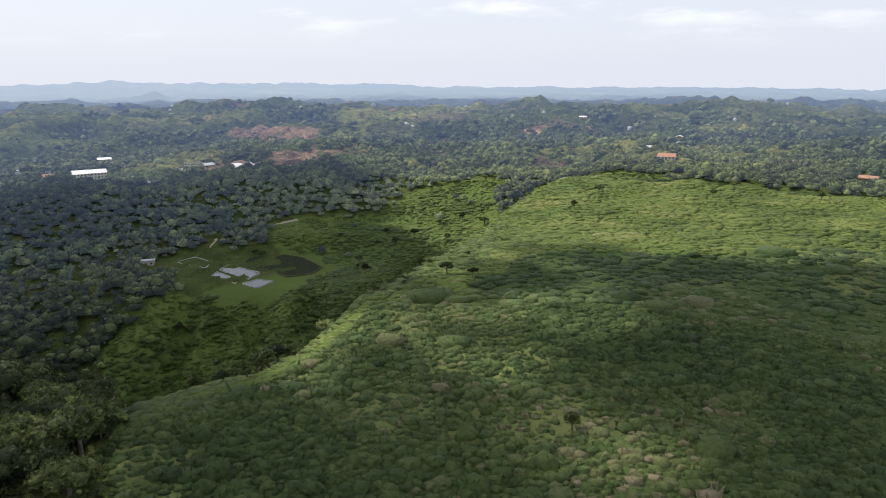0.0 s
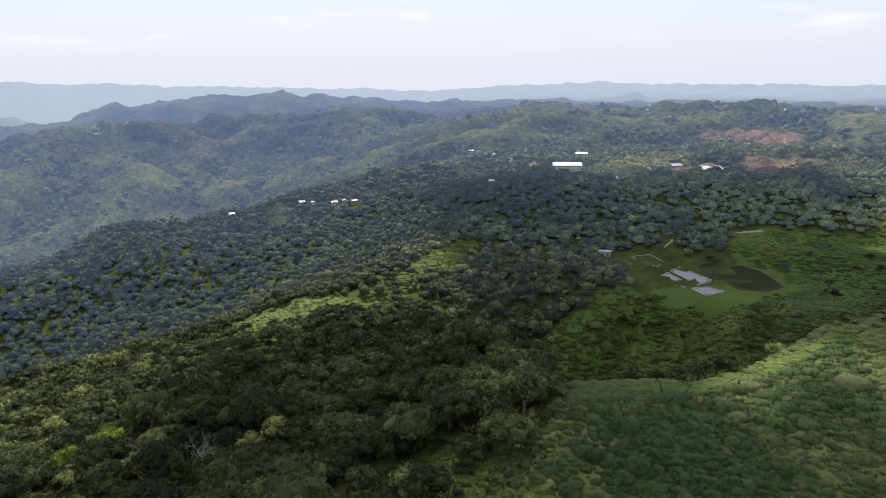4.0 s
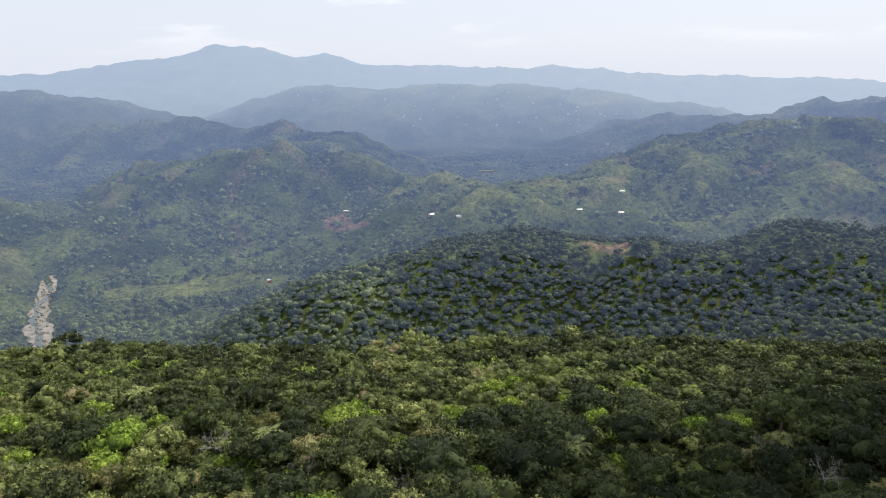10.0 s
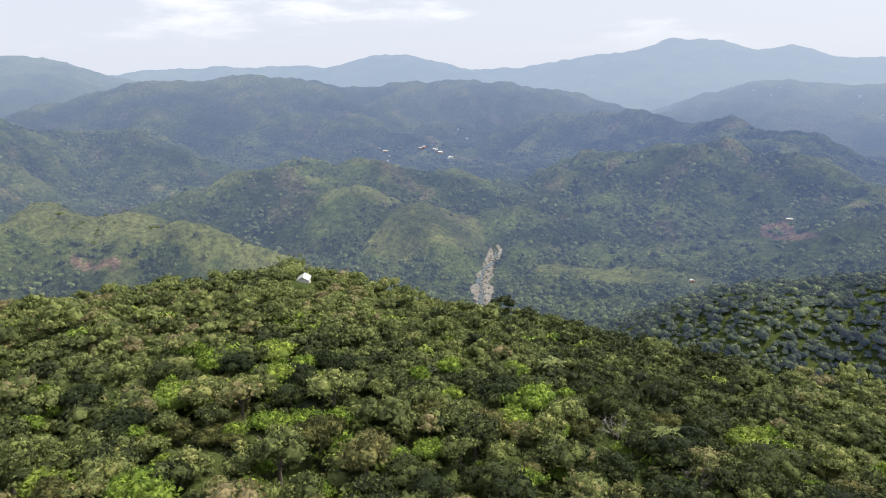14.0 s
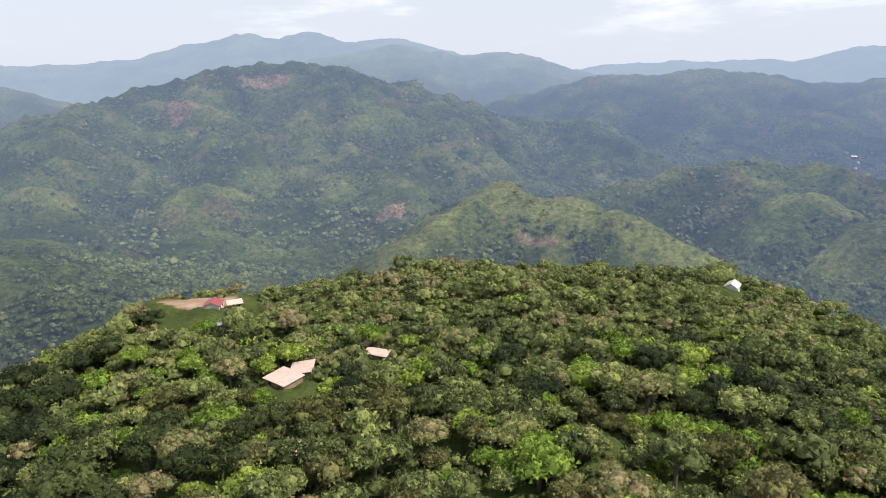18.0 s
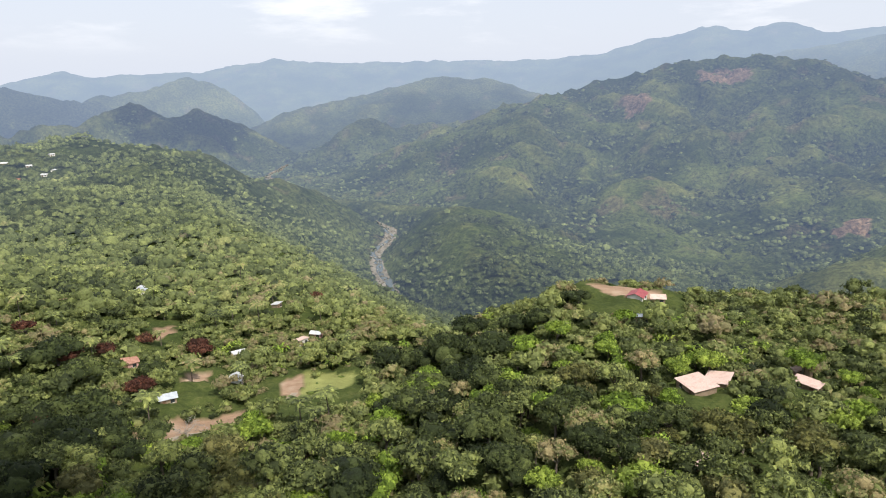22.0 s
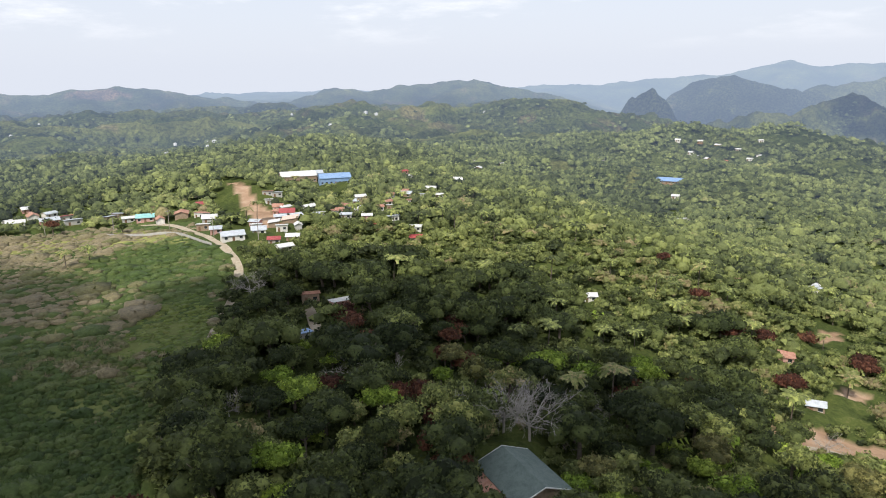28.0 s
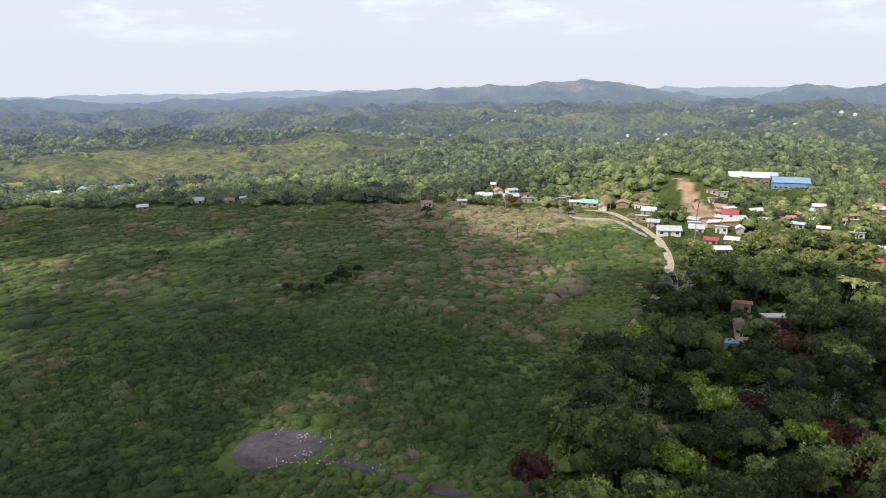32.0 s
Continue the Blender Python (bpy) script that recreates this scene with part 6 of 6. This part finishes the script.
palms = [palm_meshes(rng, t) for t in (7.0, 9.0, 10.5)]
pc_ = 0
for yaw, d in ((232.5, 160), (235.5, 152), (231.5, 166), (204, 172), (206.5, 170), (240.5, 185), (238, 190), (251, 300), (249, 310), (247, 312), (246, 305), (244, 290), (276.0, 285), (274.4, 288), (215, 225), (222, 240), (217, 260), (228, 262), (240, 260),
               (264, 318), (262.8, 322), (262, 325), (236, 300), (104.5, 141), (78.0, 128), (114.5, 190), (209, 240), (205, 232), (211, 215), (226, 300), (234, 335), (170, 225), (161, 240), (245, 350), (253, 360), (257, 345)):
    x, y = spot(yaw, d)
    take(x, y, 5.0)
    plant("coconut_palm", palms[rng.integers(3)], x, y, rng.uniform(0.7, 1.05), rng.uniform(0, 6), "tall coconut palm with drooping fronds above the woods", "palm", "coconut palms")


for _ in range(70):
    yaw, d = rng.uniform(200, 262), rng.uniform(165, 430)
    x, y = spot(yaw, d)
    if not inside(np.array(x), np.array(y), FIELD) and along(x, y, ROAD) > 8 and open_ground(np.array([x]), np.array([y]))[0] and take(x, y, 5.0):
        plant("coconut_palm", palms[rng.integers(3)], x, y, rng.uniform(0.75, 1.1), rng.uniform(0, 6), "tall coconut palm with drooping fronds above the woods", "palm", "coconut palms")


def banana_meshes(rng):
    lv = []
    for k in range(26):
        o = np.array([rng.normal(0, 1.1), rng.normal(0, 1.1), 0])
        a = rng.uniform(0, 6.283)
        u, side = np.array([math.cos(a), math.sin(a), 0]), np.array([-math.sin(a), math.cos(a), 0])
        h, ln, w = rng.uniform(1.8, 3.4), rng.uniform(1.4, 2.4), rng.uniform(0.28, 0.42)
        p0, p1, p2 = o + np.array([0, 0, h]), o + u * ln * 0.5 + np.array([0, 0, h + 0.7]), o + u * ln + np.array([0, 0, h + rng.uniform(-0.3, 0.4)])
        lv.append((np.array([p0 - side * w * 0.4, p0 + side * w * 0.4, p1 + side * w, p1 - side * w]), np.array([[0, 1, 2, 3]])))
        lv.append((np.array([p1 - side * w, p1 + side * w, p2 + side * w * 0.3, p2 - side * w * 0.3]), np.array([[0, 1, 2, 3]])))
    stems = [tube([(rng.normal(0, 0.9), rng.normal(0, 0.9), -0.3), (rng.normal(0, 0.5), rng.normal(0, 0.5), 2.4)], [0.14, 0.09], 5) for _ in range(5)]
    v, f = join_arrays(lv)
    sv, sf = join_arrays(stems)
    return [mesh_np("stem", sv, sf, M_LEAF["olive"], True), tri_mesh("foliage", v, f, M_LEAF["lime"])]


bananas = [banana_meshes(rng) for _ in range(4)]


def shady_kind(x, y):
    """Where shade is put into the trees' colour, by dark-leaved kinds: the north-east bowl and along the lane."""
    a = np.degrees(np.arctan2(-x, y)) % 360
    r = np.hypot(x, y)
    # the backlit ridge side has its shade in the colour too
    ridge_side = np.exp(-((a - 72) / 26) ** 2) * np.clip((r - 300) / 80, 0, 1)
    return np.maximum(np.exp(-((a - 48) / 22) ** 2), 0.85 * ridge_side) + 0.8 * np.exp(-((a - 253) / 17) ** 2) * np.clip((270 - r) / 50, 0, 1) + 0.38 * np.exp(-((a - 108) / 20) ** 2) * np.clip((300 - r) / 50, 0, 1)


def fresh_kind(x, y):
    """Where front light is put into the trees' colour, by light, young-leaved kinds: the southern shoulder and the
    settled hillside.
    """
    a = np.degrees(np.arctan2(-x, y)) % 360
    return np.exp(-((a - 195) / 55) ** 2)


def wooded(x, y):
    grass, dry, soil, field, light = cover(x, y)
    return ~field & (rng.random(len(x)) > np.maximum(grass, np.maximum(dry, soil)) * 0.985) & open_ground(x, y)


x, y = polar_sample(rng, 900, 95, 260, 70, 240)
ok = wooded(x, y)
n = 0
for px, py in zip(x[ok], y[ok]):
    if n < 150 and vnoise(np.array([px / 30]), np.array([py / 30]), 77)[0] > 0.52 and take(px, py, 4.0):
        plant("banana_clump", bananas[rng.integers(4)], px, py, rng.uniform(0.8, 1.3), rng.uniform(0, 6), "clump of banana plants with long torn green leaves", "banana plant", "banana clumps")
        n += 1

# tall dark trees that tower over the shoulder and the lane
tall_kinds = leafy_kinds(rng, lambda r: (r.uniform(8.5, 11), r.uniform(11, 13), 20, 1500, 0.5, M_LEAF["dark"]), 3)
for yaw, d in ((184, 128), (181, 119), (178.2, 117), (186.5, 141), (182.5, 135), (177, 128), (174.5, 134), (188, 150), (190, 118), (268.2, 107), (254.4, 109), (257.1, 102), (262.3, 132), (269.0, 122), (250.1, 190), (251.9, 202), (264.8, 149), (259.5, 120), (265.5, 115), (261.0, 158), (263.0, 178), (252.5, 118), (241.5, 165), (235, 148)):
    x, y = spot(yaw, d)
    take(x, y, 6.3)
    plant("tall_tree", tall_kinds[rng.integers(3)], x, y, rng.uniform(0.85, 1.15), rng.uniform(0, 6), "tall dark green tree towering over lower woods", "tree", "tall dark trees")

# lone trees in the field
lone = leafy_kinds(rng, lambda r: (5.0, 5.2, 8, 420, 0.5, M_LEAF["dark"]), 2)
for yaw, d, s in ((-11.4, 126, 0.9), (-12.6, 395, 1.25), (-10.7, 350, 1.0), (-21.2, 402, 1.1), (-28.6, 420, 1.0), (-16.5, 300, 0.5), (295.2, 219, 1.0), (294.0, 213, 1.2), (292.7, 214, 1.1), (291.7, 221, 1.2), (290.4, 227, 1.1), (289.4, 235, 1.0), (290.7, 237, 0.9), (293.3, 217, 1.0), (291.0, 230, 1.0), (304.5, 280, 1.0), (33.2, 121, 0.7), (29.6, 118, 0.6),
                  (2, 372, 1.3), (7, 300, 1.1), (16, 205, 1.4), (18, 195, 1.5), (20, 200, 1.2), (10, 262, 1.0), (21, 186, 1.3), (13.5, 218, 1.2), (15, 172, 1.3), (14.2, 178, 1.4), (13.3, 183, 1.2), (16, 168, 1.3), (16.8, 165, 1.1), (12.6, 188, 1.2), (15.6, 176, 1.3), (7.2, 370, 0.8), (7.1, 383, 1.1), (6.6, 360, 1.3), (5.5, 405, 0.8), (4.8, 420, 1.1), (2.4, 420, 1.3), (8.5, 422, 0.8), (-0.3, 415, 1.1), (15.0, 402, 1.3), (15.5, 411, 0.8), (20.9, 327, 1.1), (21.8, 326, 1.3), (1.9, 481, 0.8), (-1.6, 452, 1.1), (-3.4, 437, 1.3), (-2.5, 236, 0.8), (-0.3, 238, 1.1), (14.6, 208, 1.4), (12.5, 229, 1.2), (15.3, 214, 1.3), (17, 200, 1.5), (19, 191, 1.3), (11.6, 240, 1.1), (4.0, 400, 1.3), (354, 436, 1.2), (283.5, 335, 1.2), (271.9, 336, 1.1)):
    x, y = spot(yaw, d)
    CLEAR.append((x, y, 2.4 * s))
    plant("lone_tree", lone[rng.integers(2)], x, y, s, rng.uniform(0, 6), "dark rounded tree standing alone in tall grass", "tree", "lone trees in the grass")

x, y = polar_sample(rng, 9000, 84, 235, 24, 270)
ok = wooded(x, y)
x, y = x[ok], y[ok]
pick = np.argsort(np.hypot(x, y) + rng.normal(0, 14, len(x)))
x, y = x[pick], y[pick]
sorts = [leafy_kinds(rng, k, n) for _, _, _, _, k, n in SORTS]
counts = [0] * len(SORTS)
mixn = fbm(x / 38, y / 38, 88, 3)
for px, py, mv in zip(x, y, mixn):
    # darker sorts stand in for shade, lighter ones for front light
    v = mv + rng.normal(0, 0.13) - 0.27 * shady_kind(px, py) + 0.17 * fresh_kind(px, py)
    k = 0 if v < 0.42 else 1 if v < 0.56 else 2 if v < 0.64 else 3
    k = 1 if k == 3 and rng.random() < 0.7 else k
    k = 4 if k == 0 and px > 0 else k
    if counts[k] >= SORTS[k][3]:
        continue
    if not take(px, py, 6.3):
        continue
    counts[k] += 1
    name, label, group, _, _, _ = SORTS[k]
    plant(name, sorts[k][rng.integers(len(sorts[k]))], px, py, min(rng.lognormal(-0.02, 0.26), 1.45), rng.uniform(0, 6), label, "tree", group)

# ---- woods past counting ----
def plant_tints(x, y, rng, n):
    """Woods change in kind over tens of metres, and from tree to tree; shade and front light are put into the tints."""
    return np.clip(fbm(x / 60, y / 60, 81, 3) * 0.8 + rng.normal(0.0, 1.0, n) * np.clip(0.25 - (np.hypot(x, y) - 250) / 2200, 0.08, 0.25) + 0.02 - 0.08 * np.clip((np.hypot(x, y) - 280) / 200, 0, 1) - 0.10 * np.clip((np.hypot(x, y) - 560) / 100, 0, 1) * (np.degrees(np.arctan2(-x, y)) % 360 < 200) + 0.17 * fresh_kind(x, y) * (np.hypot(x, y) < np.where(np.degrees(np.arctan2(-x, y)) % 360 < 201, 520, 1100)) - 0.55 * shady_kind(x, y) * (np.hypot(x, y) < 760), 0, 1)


def woods(name, r0, r1, gap, n, protos, size, mat, label, power=1, hidden=0.25, skip_taken=False):
    x, y = polar_sample(rng, n, r0, r1, 0, 360, power)
    if gap:
        k = thin(x, y, gap, rng)
        x, y = x[k] + rng.uniform(-0.5, 0.5, len(k)) * gap, y[k] + rng.uniform(-0.5, 0.5, len(k)) * gap
    ok = wooded(x, y)
    x, y = x[ok], y[ok]
    z = height(x, y)
    ok = open_slope(x, y, z) | (rng.random(len(x)) < hidden)
    if r0 >= 560:
        # the woods fill the hollows and leave the spurs to grass
        spur = z - (height(x + 45, y) + height(x - 45, y) + height(x, y + 45) + height(x, y - 45)) / 4
        bare = np.clip((0.30 if r0 >= 1000 else 0.16) + spur / 7.0, 0.04, 0.95)
        a = np.degrees(np.arctan2(-x, y)) % 360
        ok &= rng.random(len(x)) > np.where((np.hypot(x, y) > 800) & ((r0 >= 1000) | (a > 64) & (a < 200)), bare, 0.0)
    if skip_taken:
        ok &= np.array([(int(a // 6.3), int(b // 6.3)) not in TAKEN for a, b in zip(x, y)])
    x, y, z = x[ok], y[ok], z[ok]
    s = size * rng.lognormal(0, 0.28, len(x)) * (np.clip(np.hypot(x, y) / r0, 1, 2) if power == 0 else 1)
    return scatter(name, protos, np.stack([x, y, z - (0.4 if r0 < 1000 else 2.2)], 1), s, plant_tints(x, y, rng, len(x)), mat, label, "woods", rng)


bush_p = [crown_arrays(rng, 3.4, 2.6, 2, 28, 0.55) for _ in range(8)]
near_p = [crown_arrays(rng, 7.5, rng.uniform(6, 9), 7, 120, 0.75) for _ in range(8)]
mid_p = [crown_arrays(rng, 7.4, rng.uniform(5.5, 7.5), 2, 24, 1.0) for _ in range(8)]
far_p = [crown_arrays(rng, 8.5, 6.5, 2, 15, 1.3) for _ in range(8)]
shrub_p = [crown_arrays(rng, 2.8, 1.9, 3, 62, 0.5) for _ in range(6)]
hill_p = [crown_arrays(rng, 10, rng.uniform(5, 7), 2, 5, 1.8) for _ in range(8)]
woods("undergrowth", 84, 290, 3.1, 42000, bush_p, 1.05, M_WOODS, "low green scrub and undergrowth between the trees", hidden=0.02)
woods("near_woods", 84, 300, 4.9, 26000, near_p, 0.86, M_WOODS, "dense mixed green broadleaf woods on the near slopes", hidden=0.03, skip_taken=True)
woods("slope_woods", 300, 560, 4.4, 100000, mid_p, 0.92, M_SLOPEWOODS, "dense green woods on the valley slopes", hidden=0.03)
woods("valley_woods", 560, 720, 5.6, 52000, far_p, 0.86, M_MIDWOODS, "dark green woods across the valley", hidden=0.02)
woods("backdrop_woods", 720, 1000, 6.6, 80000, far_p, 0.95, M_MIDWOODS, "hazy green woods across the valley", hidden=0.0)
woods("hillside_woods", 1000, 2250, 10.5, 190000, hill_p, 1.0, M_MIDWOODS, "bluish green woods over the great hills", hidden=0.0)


def scrub(name, poly, n, size, label):
    """Low bushes over a grassy slope."""
    p = np.array([spot(a, d) for a, d in poly])
    lo, hi = p.min(0), p.max(0)
    x, y = rng.uniform(lo[0], hi[0], n), rng.uniform(lo[1], hi[1], n)
    ok = inside(x, y, poly) & (fbm(x / 16, y / 16, 93, 3) > (0.56 if poly is RAVINE_SLOPE else 0.45)) & open_ground(x, y)
    x, y = x[ok], y[ok]
    s = size * rng.lognormal(0, 0.4, len(x))
    return scatter(name, shrub_p, np.stack([x, y, height(x, y) - 0.2], 1), s, np.clip((0.12 if poly is RAVINE_SLOPE else 0.45) + rng.normal(0, 0.15, len(x)), 0, 1), M_WOODS, label, "scrub", rng)


scrub("scrub", RAVINE_SLOPE, 2600, 0.7, "low green bushes over the steep ravine slope")
scrub("scrub", SPUR, 1600, 0.7, "yellow-green bushes along the sunny spur")
scrub("scrub", NEAR_SHOULDER, 900, 0.5, "small bushes and tall weeds on the near shoulder")
scrub("scrub", KNOLL, 130, 1.3, "dark bushes scattered over the grassy knoll")
scrub("scrub", MEADOW, 500, 1.2, "bushes dotted over the pale far meadow")


# distant towns: a scatter of pale houses far below
specks = []
for a0, a1, d0, d1, n in ((70, 94, 2700, 3500, 90), (60, 80, 1500, 2400, 25), (240, 285, 800, 1500, 34), (330, 385, 800, 1900, 60), (120, 130, 2100, 2500, 8), (95, 105, 3000, 3400, 14), (20, 34, 640, 900, 22)):
    for _ in range(n):
        a, d = rng.uniform(a0, a1), rng.uniform(d0, d1)
        x, y = spot(a, d)
        s = d / 1000 + 3.5
        w, l, h = s * rng.uniform(0.7, 1.6), s * rng.uniform(0.6, 1.0), s * 0.5
        z = float(height(x, y))
        c, sn = math.cos(a * 9), math.sin(a * 9)
        v = np.array([[-w, -l, -2], [w, -l, -2], [w, l, -2], [-w, l, -2], [-w, -l, h], [w, -l, h], [w, l, h], [-w, l, h], [0, -l, h + s * 0.3], [0, l, h + s * 0.3]]) * (0.5, 0.5, 1)
        v = np.column_stack([v[:, 0] * c - v[:, 1] * sn + x, v[:, 0] * sn + v[:, 1] * c + y, v[:, 2] + z])
        specks.append((v, np.array([[0, 1, 5, 4], [1, 2, 6, 5], [2, 3, 7, 6], [3, 0, 4, 7], [4, 8, 9, 7], [8, 5, 6, 9], [4, 5, 8, 8], [6, 7, 9, 9]])))
sv, sf = join_arrays(specks)
# the far roofs emit haze as well
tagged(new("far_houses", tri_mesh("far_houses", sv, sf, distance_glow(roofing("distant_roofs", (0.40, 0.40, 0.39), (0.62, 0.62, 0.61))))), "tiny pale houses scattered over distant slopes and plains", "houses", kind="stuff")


# ---- tall grass of the field ----
def tussock(rng, blades, tall, wide):
    """A soft mound of bent grass with some blades standing out of it."""
    cv, cf = DOME
    jag = 1 + (rng.random((len(cv), 1)) - 0.5) * 0.5
    V, F = [cv * jag * (wide / 2, wide / 2, tall * 0.8)], [np.concatenate([cf, cf[:, 2:3]], 1)]
    n = len(cv)
    for i in range(blades):
        b = rng.uniform(0, 6.283)
        u, out = np.array([-math.sin(b), math.cos(b), 0]), np.array([math.cos(b), math.sin(b), 0])
        p = out * rng.uniform(0.05, 0.4) * wide
        w = rng.uniform(0.08, 0.15)
        lift = np.array([0, 0, tall * rng.uniform(0.75, 1.15)])
        V.append(np.array([p - u * w + lift * 0.3, p + u * w + lift * 0.3, p + out * wide * rng.uniform(0.1, 0.3) + lift]))
        F.append(np.array([[n, n + 1, n + 2, n + 2]]))
        n += 3
    return np.concatenate(V), np.concatenate(F)


tufts = [tussock(rng, 9, 0.85, rng.uniform(1.8, 2.4)) for _ in range(10)]
far_tufts = [tussock(rng, 3, 0.6, rng.uniform(2.4, 3.2)) for _ in range(8)]
low_tufts = [tussock(rng, 0, 0.42, rng.uniform(2.6, 3.4)) for _ in range(8)]


def grass_stand(name, r0, r1, n, gap, size, label):
    x, y = polar_sample(rng, n, r0, r1, 250, 400)
    k = thin(x, y, gap, rng)
    x, y = x[k], y[k]
    grass, dry, soil, field, light = cover(x, y)
    ok = field & open_ground(x, y) & ~far_field(x, y) & ~(inside(x, y, LANE_GREEN) & (fbm(x / 9, y / 9, 105, 3) > 0.38))
    x, y = x[ok], y[ok]
    s = size * rng.lognormal(0, 0.38, len(x)) * (0.45 + 1.15 * fbm(x / 14, y / 14, 91, 4))
    t = np.clip(fbm(x / 40, y / 40, 95, 4) * 1.2 - 0.24 + 0.3 * np.clip((np.hypot(x, y) - 270) / 120, 0, 1) + rng.normal(0, 0.15, len(x)), 0, 1)
    a = np.degrees(np.arctan2(-x, y)) % 360
    t = t + (0.15 + 0.42 * fbm(x / 17, y / 17, 103, 3)) * np.exp(-((a - 284) / 17) ** 2) * np.clip((np.hypot(x, y) - 120) / 60, 0, 1)
    t = t - 0.38 * np.clip((a - 312) / 20, 0, 1) * np.clip((np.hypot(x, y) - 200) / 80, 0, 1)
    return scatter(name, tufts if r0 < 100 else far_tufts, np.stack([x, y, height(x, y) - 0.1], 1), s, np.clip(t, 0, 1), M_REED, label, "tall grass", rng)


grass_stand("tall_grass", 80, 200, 90000, 1.6, 1.0, "tall green reed grass with pale seed heads over the near field")
grass_stand("far_tall_grass", 200, 490, 70000, 2.9, 1.3, "tall green and straw-coloured grass over the far field")


def sward(poly, n, size, label):
    """Bright grass in soft clumps over a sunny slope."""
    p = np.array([spot(a, d) for a, d in poly])
    lo, hi = p.min(0), p.max(0)
    x, y = rng.uniform(lo[0], hi[0], n), rng.uniform(lo[1], hi[1], n)
    k = thin(x, y, size * 1.7, rng)
    x, y = x[k], y[k]
    ok = (far_field(x, y) if poly is FIELD_FAR else inside(x, y, poly)) & open_ground(x, y)
    x, y = x[ok], y[ok]
    s = size * rng.lognormal(0, 0.3, len(x)) * (0.4 + 1.1 * fbm(x / 18, y / 18, 97, 3))
    # tints carry light: far field paler for sun, ravine darker for shade
    t = np.clip(fbm(x / 26, y / 26, 99, 4) * 1.3 - (0.17 if poly is FIELD_FAR else 0.52 if poly in (RAVINE_SLOPE, RAVINE_SIDE) else 0.22) + rng.normal(0, 0.08, len(x)), 0, 1)
    return scatter("slope_grass", low_tufts, np.stack([x, y, height(x, y) - 0.1], 1), s, t, M_SWARD, label, "grass", rng)


sward(FIELD_FAR, 36000, 1.25, "sunlit lime-green grass over the far end of the field")
sward(GREEN_FIELD, 2500, 0.7, "smooth bright green grass plot beside the yard")
sward(RAVINE_SIDE, 20000, 1.1, "bright green grass on the gullied slopes round the ponds")
sward(RAVINE_SLOPE, 26000, 1.15, "bright green grass in clumps over the ravine slopes")
sward(FIELD_BROW, 6000, 0.95, "bright green grass along the brow of the field")
sward(SPUR, 9000, 1.2, "sunlit yellow-green grass along the spur")
sward(NEAR_SHOULDER, 6000, 0.6, "rough green and straw grass on the near shoulder")
sward(NEAR_STRIP, 4000, 0.6, "rough green grass in a sunny gap between trees")
sward(LANE_GREEN, 3500, 0.8, "short bright green grass beside the lane")
